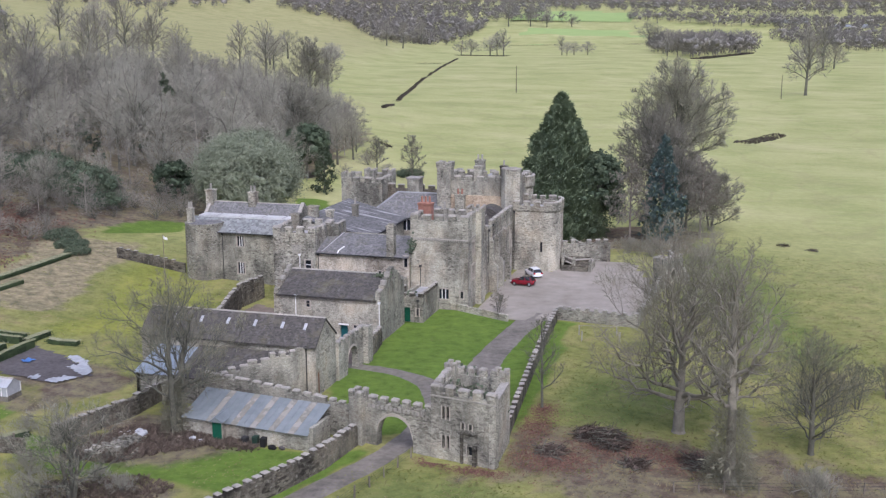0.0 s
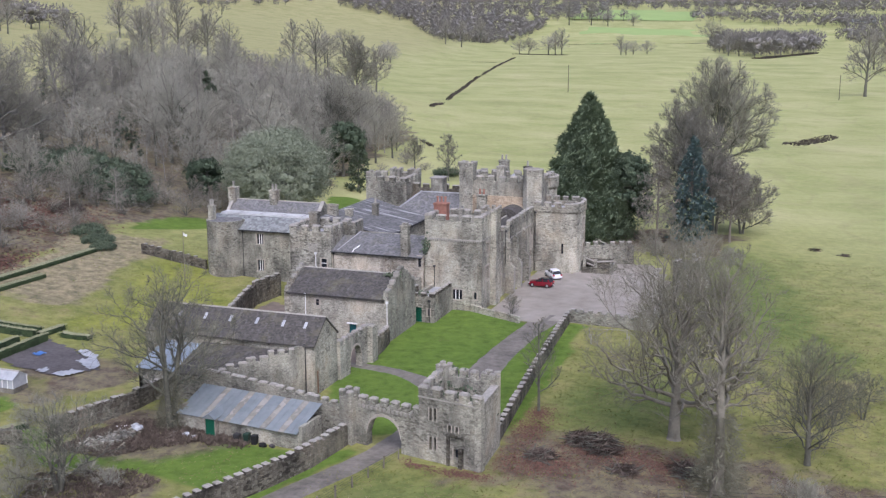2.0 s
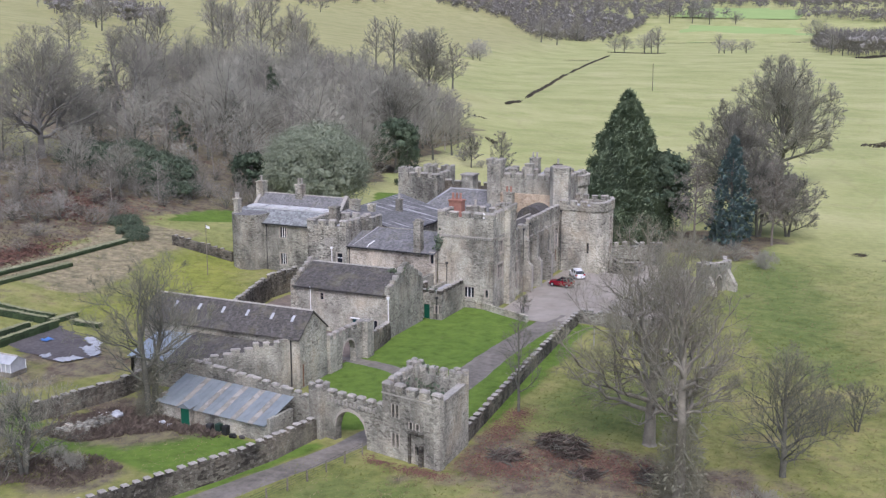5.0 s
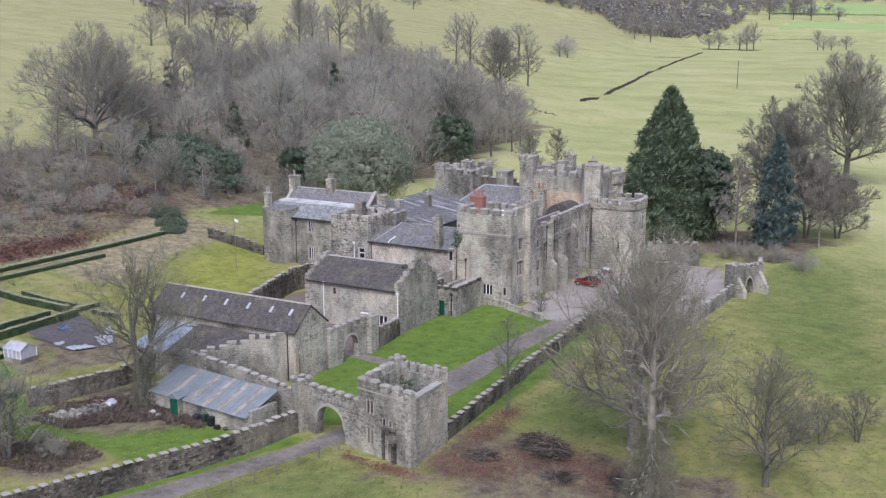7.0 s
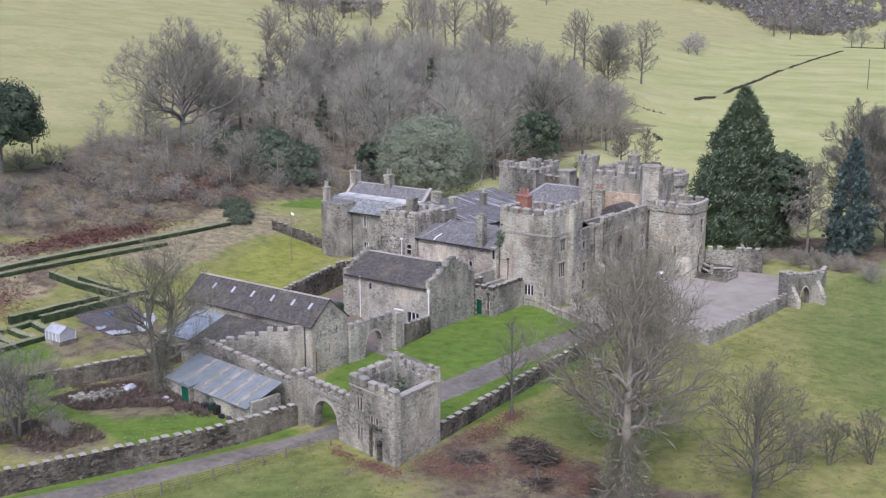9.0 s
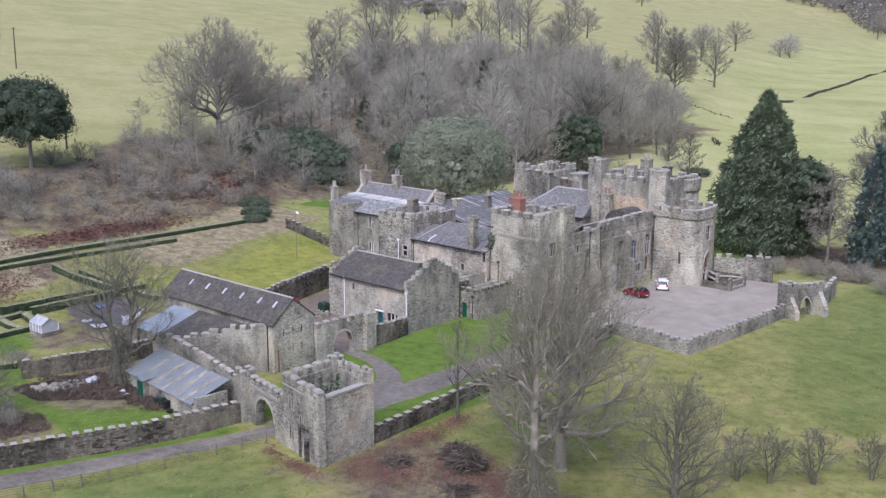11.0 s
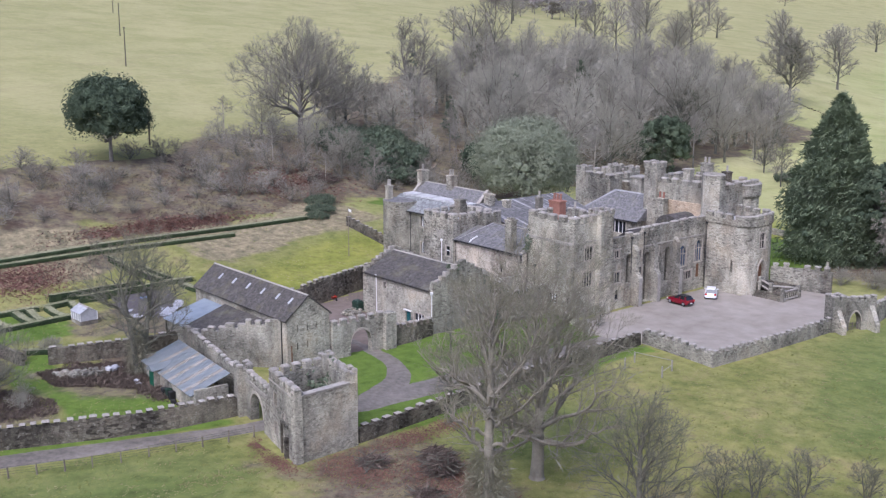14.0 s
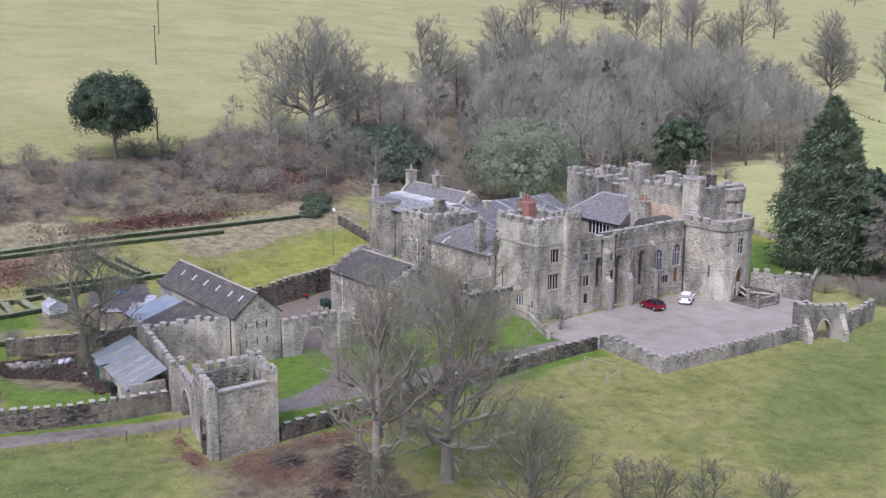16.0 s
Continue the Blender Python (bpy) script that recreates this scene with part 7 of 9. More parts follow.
# specimen evergreens round the castle
plant(leafy_tree("cypress_tree", "tall dark conical cypress behind the forecourt", 61, 28.4, 8.2, LEAF_DARK, 0.02, 560, 9, 15, 0.42, "cone", 0.6, rough=0.35), -15.2, 116.6)
plant(leafy_tree("yew_tree", "dark broad yew beside the cypress", 63, 17.0, 4.8, LEAF_YEW_AND_SHADE, 0.03, 130, 8, 12, 0.34, "round", 0.5), -7.8, 117.5)
plant(leafy_tree("blue_cedar", "slim blue-green conifer among bare trees", 67, 20.5, 4.2, LEAF_BLUE, 0.08, 200, 7, 11, 0.32, "cone", 0.35), 4.6, 116.5)
plant(leafy_tree("holm_oak", "broad domed grey-green evergreen oak behind the castle", 71, 18.2, 9.9, LEAF_OAK, 0.02, 460, 11, 15, 0.25, "round", 0.8, rough=0.16), -76.0, 104.0)
plant(leafy_tree("yew_tree", "round dark yew at the wood edge", 73, 9.0, 4.2, LEAF_YEW_AND_SHADE, 0.0, 60, 8, 12, 0.32, "round", 0.4), -96.0, 110.0)
plant(leafy_tree("dark_yew", "spreading dark yew below the wood", 79, 14.0, 6.4, LEAF_YEW_AND_SHADE, 0.0, 100, 8, 12, 0.36, "round", 0.5), -90.0, 166.0)
plant(leafy_tree("young_conifer", "pale green young conifer by the yew", 83, 12.5, 3.2, LEAF_RHODO, 0.05, 70, 6, 10, 0.34, "cone", 0.3), -79.5, 152.0)
plant(leafy_tree("scots_pine", "dark round-crowned pine on the hillside", 89, 17.0, 7.4, LEAF_YEW_AND_SHADE, 0.2, 190, 9, 14, 0.3, "round", 0.5, rough=0.2), -124.8, 38.4, sink=0.6)
rh = plant(leafy_tree("rhododendron", "broad bank of dark glossy rhododendron", 97, 6.5, 8.0, LEAF_RHODO, 0.0, 100, 9, 8, 0.34, "bush", 0.2, "shrub", 0.3), -108.0, 93.0)
for x, y, s in ((-117.0, 97.0, 0.95), (-101.0, 90.0, 0.6), (-125.0, 103.0, 0.8), (-125.0, 92.0, 0.75), (-131.0, 98.0, 0.6), (-112.0, 100.0, 0.8), (-120.0, 90.0, 0.5), (-70.0, 190.0, 0.45), (-93.0, 66.0, 0.36), (-89.0, 63.0, 0.33), (-86.0, 60.5, 0.25), (-112.0, 30.0, 0.22)):
    copy_thing(rh, Matrix.LocRotScale(Vector((x, y, gz(x, y) - 0.1)), Euler((0, 0, x)), (s, s, s)))

# bare trees beyond the castle
plant(bare_tree("park_oak", "great round-headed bare oak in the park", 101, 32.0, 15.0, TWIG, BARK_DARK, bole=0.18, lead=0.5, trunk=0.8, kids=(21, 9, 8, 8), twig=0.036, sweep=0.25, low=0.14, narrow=0.85), 0.5, 209.0)
plant(bare_tree("park_oak", "wide bare tree beside the dark cypress", 103, 25.0, 10.5, TWIG_PURPLE, BARK_DARK, bole=0.16, lead=0.55, trunk=0.45, kids=(20, 9, 8, 8), twig=0.033, low=0.05, narrow=0.8), 1.0, 138.0)
plant(bare_tree("park_oak", "twiggy bare tree among the park conifers", 105, 18.0, 7.5, TWIG_PURPLE, BARK_DARK, bole=0.12, lead=0.6, trunk=0.3, stems=2, kids=(18, 8, 7, 8), twig=0.028, low=0.06, narrow=0.85), 8.0, 128.0)
plant(bare_tree("park_thorn", "low twiggy bare tree under the park oak", 104, 13.0, 7.5, TWIG_PURPLE, BARK_DARK, bole=0.1, lead=0.5, trunk=0.25, stems=2, kids=(16, 8, 7, 7), twig=0.028, sweep=0.2, low=0.04, narrow=0.9), 13.0, 131.0)
plant(bare_tree("silver_birch", "pale weeping bare birch among the conifers", 107, 17.5, 5.0, TWIG_PURPLE, WOOD, bole=0.25, lead=0.85, trunk=0.22, kids=(18, 7, 6, 7), twig=0.024, droop=0.3, low=0.12), -1.0, 112.0)
plant(bare_tree("silver_birch", "pale weeping bare birch among the conifers", 108, 16.0, 5.0, TWIG, WOOD, bole=0.25, lead=0.85, trunk=0.22, kids=(18, 7, 6, 7), twig=0.024, droop=0.22, low=0.15), 11.5, 121.0)
plant(bare_tree("hill_beech", "great spreading bare beech above the garden", 109, 27.0, 16.5, TWIG, BARK, bole=0.16, lead=0.45, trunk=0.7, kids=(20, 9, 8, 7), twig=0.026, sweep=0.25, low=0.08, narrow=0.8), -134.0, 88.5, 0.4)
plant(bare_tree("hill_beech", "bare beech leaning beside the great hill beech", 110, 19.0, 8.0, TWIG, BARK, bole=0.2, lead=0.6, trunk=0.4, kids=(14, 7, 6, 7), twig=0.022, low=0.15), -143.0, 104.0, 1.4)
plant(bare_tree("hill_ash", "tall ivy-clad bare ash on the wood edge", 113, 27.0, 9.5, TWIG, BARK, bole=0.25, lead=0.65, trunk=0.5, stems=2, kids=(18, 8, 6, 7), twig=0.024, low=0.18), -150.5, 135.5)
plant(bare_tree("wood_beech", "great round-headed bare beech at the wood end", 117, 25.0, 10.5, TWIG, BARK_DARK, bole=0.15, lead=0.5, trunk=0.55, kids=(18, 8, 7, 8), twig=0.026, sweep=0.25, low=0.06, narrow=0.9), -101.0, 186.0)
plant(bare_tree("park_ash", "great bare ivy-hung ash on the open slope", 121, 30.0, 12.0, TWIG, BARK_DARK, bole=0.2, lead=0.6, trunk=0.6, kids=(18, 8, 7, 8), twig=0.038, low=0.1, narrow=0.75), -155.0, 322.0)
plant(bare_tree("hawthorn_tree", "small bare tree on the slope below the wood", 122, 10.5, 4.2, TWIG, BARK_DARK, bole=0.2, lead=0.6, trunk=0.2, kids=(13, 6, 5, 6), twig=0.028, low=0.15), -82.0, 197.0)
plant(bare_tree("hawthorn_tree", "slim pale bare tree behind the square tower", 119, 13.0, 4.0, TWIG_PURPLE, BARK_DARK, bole=0.15, lead=0.8, trunk=0.16, kids=(14, 6, 5, 6), twig=0.024, low=0.1), -66.0, 180.0)

# the wood: kinds of tree repeated at many sizes
WOODY = dict(fine=False, group="hanging wood")
wood_kinds = [
    bare_tree("wood_tree", "leafless oak in the hanging wood", 201, 19.0, 8.2, TWIG, BARK_DARK, bole=0.2, lead=0.55, trunk=0.38, kids=(13, 7, 6, 7), twig=0.036, low=0.1, narrow=0.85, **WOODY),
    bare_tree("wood_tree", "leafless ash in the hanging wood", 203, 22.0, 6.2, TWIG_PURPLE, BARK, bole=0.35, lead=0.8, trunk=0.28, kids=(14, 6, 6, 8), twig=0.032, low=0.25, narrow=0.6, sweep=0.5, **WOODY),
    bare_tree("wood_tree", "leafless pale birch in the hanging wood", 207, 18.0, 5.2, TWIG_PURPLE, DRESSED, bole=0.35, lead=0.9, trunk=0.16, kids=(14, 6, 6, 8), twig=0.03, low=0.25, narrow=0.5, sweep=0.5, **WOODY),
    bare_tree("wood_tree", "leafless beech in the hanging wood", 211, 18.0, 8.6, TWIG, BARK_DARK, bole=0.15, lead=0.6, trunk=0.36, kids=(14, 7, 6, 7), twig=0.036, low=0.04, narrow=0.9, **WOODY),
    bare_tree("wood_tree", "leafless twisted alder in the hanging wood", 212, 15.0, 7.0, TWIG, BARK_DARK, bole=0.1, lead=0.6, trunk=0.25, stems=2, kids=(14, 7, 6, 7), twig=0.034, low=0.03, narrow=0.9, **WOODY),
    bare_tree("wood_shrub", "bare hazel thicket at the wood edge", 213, 6.5, 4.5, TWIG_PURPLE, BARK_DARK, bole=0.03, lead=0.3, trunk=0.08, stems=5, kids=(12, 5, 4, 6), twig=0.026, low=0.02, narrow=0.9, sweep=0.4, **WOODY),
]
WOOD_AREA = [(-82, 122), (-86, 160), (-98, 232), (-122, 268), (-165, 305), (-215, 270), (-210, 215), (-178, 168), (-158, 146), (-140, 122), (-112, 108)]
_w = random.Random(17)
spots = []
for _ in range(3600):
    x, y = _w.uniform(-236, -80), _w.uniform(105, 305)
    if not inside(WOOD_AREA, x, y) or math.hypot(x + 76, y - 104) < 14 or math.hypot(x + 87, y - 160) < 13 or math.hypot(x + 100, y - 183) < 9 or math.hypot(x + 146, y - 126) < 21 or math.hypot(x + 150, y - 135) < 10:
        continue
    if all((x - a) ** 2 + (y - b) ** 2 > 46 for a, b in spots):
        spots.append((x, y))
first = [True] * 6
for i, (x, y) in enumerate(spots):
    k = _w.choice((0, 0, 1, 2, 3, 3, 4))
    s = _w.uniform(0.75, 1.1) * (0.8 if y < 130 else 1.0)
    m = Matrix.LocRotScale(Vector((x, y, gz(x, y) - 0.1)), Euler((_w.uniform(-0.05, 0.05), _w.uniform(-0.05, 0.05), _w.uniform(0, 6.28))), (s, s, s * _w.uniform(0.9, 1.1)))
    if first[k]:
        wood_kinds[k].matrix_basis = m
        first[k] = False
    else:
        copy_thing(wood_kinds[k], m)
EDGE = [(-128, 72), (-136, 66), (-120, 60), (-111, 52), (-116, 44), (-107, 40), (-118, 30), (-113, 20), (-106, 12), (-116, 8), (-121, 52), (-104, 62), (-99, 70), (-104, 78), (-118, 80), (-133, 98), (-97, 96), (-99, 122), (-88, 118), (-140, 44), (-132, 24), (-98, 30), (-96, 48), (-92, 40), (-138, 76), (-146, 88), (-126, 112), (-118, 118), (-84, 176), (-80, 200), (-92, 215), (-88, 206)]
SCRUB = [[(-92, 64), (-134, 100), (-140, 72), (-126, 46), (-123, 4), (-100, -4), (-97, 20), (-99, 50)], [(-97, 84), (-128, 104), (-112, 112), (-90, 118), (-84, 100)]]
for _ in range(520):
    x, y = _w.uniform(-142, -84), _w.uniform(-6, 120)
    if any(inside(q, x, y) for q in SCRUB) and math.hypot(x + 124.8, y - 38.4) > 4 and all((x - a) ** 2 + (y - b) ** 2 > 15 for a, b in EDGE):
        EDGE.append((x, y))
for x, y, k, s in ((-106, 80, 3, 0.6), (-113, 76, 0, 0.55), (-121, 84, 3, 0.6), (-100, 84, 2, 0.5), (-128, 94, 0, 0.6), (-118, 71, 2, 0.5), (-134, 78, 3, 0.55), (-110, 86, 0, 0.5), (-140, 72, 2, 0.55), (-126, 76, 3, 0.45), (-103, 74, 2, 0.4), (-138, 104, 3, 0.9), (-142, 113, 0, 0.8), (-147, 121, 4, 0.9), (-134, 112, 1, 0.8), (-130, 119, 0, 0.85), (-127, 110, 3, 0.75), (-122, 114, 4, 0.6), (-126, 106, 4, 0.6), (-114, 110, 4, 0.55), (-104, 92, 4, 0.45), (-96, 120, 4, 0.4)):
    copy_thing(wood_kinds[k], Matrix.LocRotScale(Vector((x, y, gz(x, y) - 0.1)), Euler((0, 0, x * 2.0)), (s * 1.1, s * 1.1, s)))
EDGE += [(-101, 86), (-99, 91), (-100, 97), (-103, 82), (-106, 84), (-104, 101), (-111, 84), (-116, 88), (-97, 82), (-108, 80), (-119, 93), (-113, 102)]
THICKET = [(-100, 66), (-128, 60), (-152, 76), (-144, 104), (-105, 94)]
for x, y in EDGE:
    s = _w.uniform(0.45, 1.0) * (1.1 if inside(THICKET, x, y) else 1.0)
    m = Matrix.LocRotScale(Vector((x, y, gz(x, y) - 0.1)), Euler((0, 0, _w.uniform(0, 6.28))), (s, s, s * _w.uniform(0.7, 1.1)))
    if first[5]:
        wood_kinds[5].matrix_basis = m
        first[5] = False
    else:
        copy_thing(wood_kinds[5], m)

# ivy-grown trees and hollies among the bare ones
holly = plant(leafy_tree("ivy_clad_tree", "dark ivy-clad trunk among the bare trees", 229, 13.0, 2.6, LEAF_RHODO, 0.1, 45, 7, 10, 0.36, "cone", 0.3), -128.0, 150.0)
for x, y, s in ((-142, 165, 1.1), (-158, 172, 0.9), (-118, 170, 1.0), (-112, 205, 1.2), (-170, 150, 1.1), (-135, 135, 0.7), (-186, 190, 1.2), (-104, 168, 0.8), (-150, 200, 1.2), (-176, 225, 1.1), (-94, 150, 0.6), (-126, 128, 0.5)):
    copy_thing(holly, Matrix.LocRotScale(Vector((x, y, gz(x, y) - 0.1)), Euler((0, 0, x)), (s * 1.3, s * 1.3, s)))

# lone trees of the hill and the haugh
FIELD = dict(fine=False, group="field trees")
far_kinds = [
    bare_tree("field_tree", "lone bare oak in the winter pasture", 301, 16.0, 8.6, TWIG, BARK_DARK, bole=0.16, lead=0.5, trunk=0.42, kids=(13, 6, 5, 7), twig=0.055, sweep=0.25, low=0.1, narrow=0.9, **FIELD),
    bare_tree("field_tree", "lone bare ash in the winter pasture", 303, 20.0, 7.5, TWIG_PURPLE, BARK_DARK, bole=0.2, lead=0.6, trunk=0.4, kids=(13, 6, 5, 7), twig=0.055, low=0.12, narrow=0.75, **FIELD),
]
LONE = [(-320, 296, 1.1), (-310, 420, 1.2), (-330, 475, 1.15), (-330, 482, 1.0), (-211, 400, 1.25), (-224, 340, 1.1), (-232, 352, 1.2), (-205, 330, 1.0), (-128, 270, 1.0), (-283, 392, 1.35), (-314, 470, 1.4), (-176, 392, 1.0), (-348, 816, 1.2), (-373, 885, 1.3), (-360, 860, 1.1), (-466, 600, 1.4), (-480, 620, 1.2), (-550, 806, 1.5), (-420, 640, 1.4), (-300, 600, 1.3), (-323, 644, 1.4), (45, 620, 1.8), (-192, 193, 1.2), (-205, 215, 1.1), (-700, 1000, 1.6), (-854, 1400, 1.6), (-250, 250, 1.0), (-262, 330, 1.1), (-285, 372, 1.1), (-420, 430, 1.0), (-460, 470, 1.2), (-400, 390, 1.0), (-450, 520, 1.2), (-380, 500, 1.2), (-275, 500, 1.1)]
for i, (x, y, s) in enumerate(LONE):
    m = Matrix.LocRotScale(Vector((x, y, gz(x, y) - 0.1)), Euler((0, 0, x)), (s, s, s * _w.uniform(0.85, 1.1)))
    if i < 2:
        far_kinds[i].matrix_basis = m
    else:
        copy_thing(far_kinds[(i * 7 // 3) % 2], m)


FAR_TREES = [(-369, 778, 1.5), (-520, 1468, 1.5), (-477, 1414, 1.6), (-508, 1600, 1.8), (-362, 1307, 1.2), (-339, 1269, 1.35), (-322, 1302, 1.5), (-299, 1279, 1.35), (-310, 1290, 1.2), (-230, 1308, 1.0), (-215, 1311, 1.15), (-198, 1313, 1.1), (-222, 1300, 1.1), (-462, 2015, 2.0), (-421, 2024, 1.7), (-386, 2010, 1.7), (-340, 2018, 1.6), (-168, 1760, 2.4), (-155, 1750, 2.0), (-99, 1311, 1.3), (-88, 1330, 1.1), (71, 1005, 1.9), (60, 1020, 1.6), (82, 1030, 1.5)]
for i, (x, y, s) in enumerate(FAR_TREES):
    copy_thing(far_kinds[i * 5 // 3 % 2], Matrix.LocRotScale(Vector((x, y, gz(x, y) - 0.1)), Euler((0, 0, x)), (s * 1.15, s * 1.15, s)))


def far_woods():
    """Distant woodland belts: countless small bare trees, one object."""
    rnd = random.Random(5)
    m, tr = Mesh(), Mesh()
    areas = [  # outline, spacing, height
        ([(-880, 1860), (-700, 1800), (-560, 1530), (-480, 1640), (-470, 1800), (-500, 2000), (-640, 2080), (-900, 2050)], 13, 25),
        ([(-80, 1290), (-50, 1262), (5, 1500), (-20, 1700), (-110, 1700), (-150, 1500)], 13, 31),
        ([(10, 1830), (150, 1600), (330, 1500), (420, 1900), (60, 1960)], 17, 26),
        ([(-250, 2110), (120, 1990), (420, 1990), (420, 2120), (-60, 2140), (-240, 2190)], 15, 25),
        ([(-900, 2120), (-470, 2060), (-440, 2120), (-430, 2300), (-900, 2300)], 17, 26),
        ([(-480, 2340), (-180, 2290), (420, 2180), (440, 2330), (-180, 2440), (-480, 2480)], 18, 28),
        ([(-1000, 2360), (-500, 2360), (-480, 2500), (440, 2400), (460, 2900), (-1000, 2900)], 23, 30),
        ([(-1300, 1250), (-950, 1250), (-900, 1900), (-1300, 1900)], 24, 26),
        ([(-640, 590), (-520, 520), (-480, 560), (-560, 660), (-660, 680)], 15, 20),
        ([(-440, 2062), (-330, 2050), (-330, 2085), (-440, 2100)], 14, 24),
    ]
    for poly, gap, h in areas:
        gap *= 1.45
        xs, ys = [p[0] for p in poly], [p[1] for p in poly]
        nx, ny = int((max(xs) - min(xs)) / gap), int((max(ys) - min(ys)) / gap)
        for q in range(nx * ny):
            x, y = min(xs) + (q % nx + rnd.random()) * gap, min(ys) + (q // nx + rnd.random()) * gap
            if not inside(poly, x, y):
                continue
            z, hh = gz(x, y), h * rnd.uniform(0.5, 1.1)
            r = hh * rnd.uniform(0.36, 0.52)
            root, top = Vector((x, y, z - 0.5)), Vector((x, y, z + hh * 0.4))
            limb(tr, [root, top], 0.45, 0.3, 3)
            for _ in range(4):
                d = rand_dir(rnd)
                e = Vector((x + d.x * r * 0.7, y + d.y * r * 0.7, z + hh * (0.66 + 0.24 * d.z)))
                thorn(tr, top, e, 0.3)
            for _ in range(3):
                inner_mass(m, Vector((x + rnd.uniform(-0.45, 0.45) * r, y + rnd.uniform(-0.45, 0.45) * r, z + hh * rnd.uniform(0.35, 0.68))), r * rnd.uniform(0.25, 0.42), rnd, 0.8)
            for _ in range(110):
                d = rand_dir(rnd)
                k = rnd.uniform(0.5, 0.98)
                c = Vector((x + d.x * r * k, y + d.y * r * k, z + hh * 0.55 + d.z * hh * 0.4 * k))
                e = c + (d * 0.8 + Vector((0, 0, 0.4)) + rand_dir(rnd) * 0.7).normalized() * hh * 0.17
                thorn(m, c, e, rnd.uniform(0.3, 0.7))
    ob = part("far_woods", m, TWIG_FAR)
    tagged(ob, "distant leafless woodland belts across the valley", "woodland", kind="stuff")
    tagged(part("far_trunks", tr, BARK), "distant trunks of the woodland belts", "woodland", kind="stuff")


far_woods()


def undergrowth():
    """Dead bracken, leaf litter and bramble over the rough ground."""
    rnd = random.Random(8)
    m = Mesh()
    areas = [(BROWN[0], 2600, 0.08), (BROWN[3], 9000, 0.22), (BROWN[6], 2600, 0.2), (BROWN[4], 500, 0.12), (BROWN[5], 900, 0.2), (BROWN[10], 1600, 0.25), (BROWN[8], 700, 0.12), (BROWN[7], 3600, 0.2)]
    for poly, n, s in areas:
        xs, ys = [p[0] for p in poly], [p[1] for p in poly]
        made = 0
        while made < n:
            x, y = rnd.uniform(min(xs), max(xs)), rnd.uniform(min(ys), max(ys))
            made += 1
            if not inside(poly, x, y) or noise.noise((x * 0.08, y * 0.08, 4)) < -0.15:
                continue
            p = Vector((x, y, gz(x, y)))
            for _ in range(2):
                d = Vector((rnd.uniform(-1, 1), rnd.uniform(-1, 1), rnd.uniform(0.2, 1.0))).normalized()
                e = p + d * s * rnd.uniform(1.0, 3.0)
                ribbon_twig(m, p, p.lerp(e, 0.5) + Vector((0, 0, s * 0.4)), e, s * 0.28)
    tagged(part("bracken", m, BRACKEN), "dead bracken and leaf litter over rough ground", "undergrowth", kind="stuff")


undergrowth()


def grass_tufts():
    """Coarse tufts standing out of the near pasture, greener or drier from place to place."""
    rnd = random.Random(44)
    green, dry = Mesh(), Mesh()
    for x0, x1, y0, y1, n in ((-3, 60, -12, 60, 26000), (9, 55, 60, 110, 7000), (-14, 4, -40, -2, 5000), (-98, -44, 22, 75, 9000), (-60, -20, -24, 6, 4000)):
        for _ in range(n):
            x, y = rnd.uniform(x0, x1), rnd.uniform(y0, y1)
            k = noise.noise((x * 0.22, y * 0.22, 8)) + 0.7 * noise.noise((x * 0.7, y * 0.7, 3))
            if abs(k) < 0.12 or (x < -1 and 5 < y and x > -6) or (x < 8.6 and 52 < y < 96 and x > 0):
                continue
            p = Vector((x, y, gz(x, y) - 0.02))
            m = dry if k > 0 else green
            for _ in range(2):
                d = Vector((rnd.uniform(-1, 1), rnd.uniform(-1, 1), rnd.uniform(0.15, 0.6))).normalized() * rnd.uniform(0.12, 0.34)
                thorn(m, p, p + d, rnd.uniform(0.025, 0.06))
    tagged(part("grass_tufts", green, TUFT_GREEN), "coarse green tufts in the pasture", "grass", kind="stuff")
    tagged(part("dry_grass", dry, TUFT_DRY), "straw-coloured dead grass in the pasture", "grass", kind="stuff")


grass_tufts()


def fallen_leaves():
    """Russet leaves lying under the park trees and round the gate tower."""
    rnd = random.Random(31)
    m = Mesh()
    for cx, cy, sx, sy, n, size in ((4.5, 4.0, 4.0, 3.0, 1700, 0.12), (9.5, 9.5, 3.2, 2.6, 1800, 0.12), (1.5, 12.0, 1.6, 4.0, 900, 0.12), (-1.5, -1.0, 2.6, 0.9, 500, 0.12), (16.0, 8.0, 4.0, 3.0, 1300, 0.12), (1.2, 17.5, 1.2, 1.6, 400, 0.12), (-6, 0.0, 1.6, 0.9, 300, 0.12), (-91.5, 33.0, 2.4, 12.0, 2600, 0.3), (-77.5, 3.0, 6.0, 7.0, 2600, 0.22), (-106, 66, 9, 12, 2200, 0.3)):
        for _ in range(int(n * 1.6)):
            x, y = rnd.gauss(cx, sx * 0.6), rnd.gauss(cy, sy * 0.6)
            if -6.9 < x < 0.1 and 0 < y < 8.6:
                continue
            leaf(m, Vector((x, y, gz(x, y) + rnd.uniform(0.02, 0.07))), (Vector((0, 0, 1)) + rand_dir(rnd) * 0.5).normalized(), size * rnd.uniform(0.6, 1.3), rnd, 0.8)
    tagged(part("fallen_leaves", m, FALLEN), "russet fallen leaves strewn over the grass", "leaf litter", kind="stuff")


fallen_leaves()


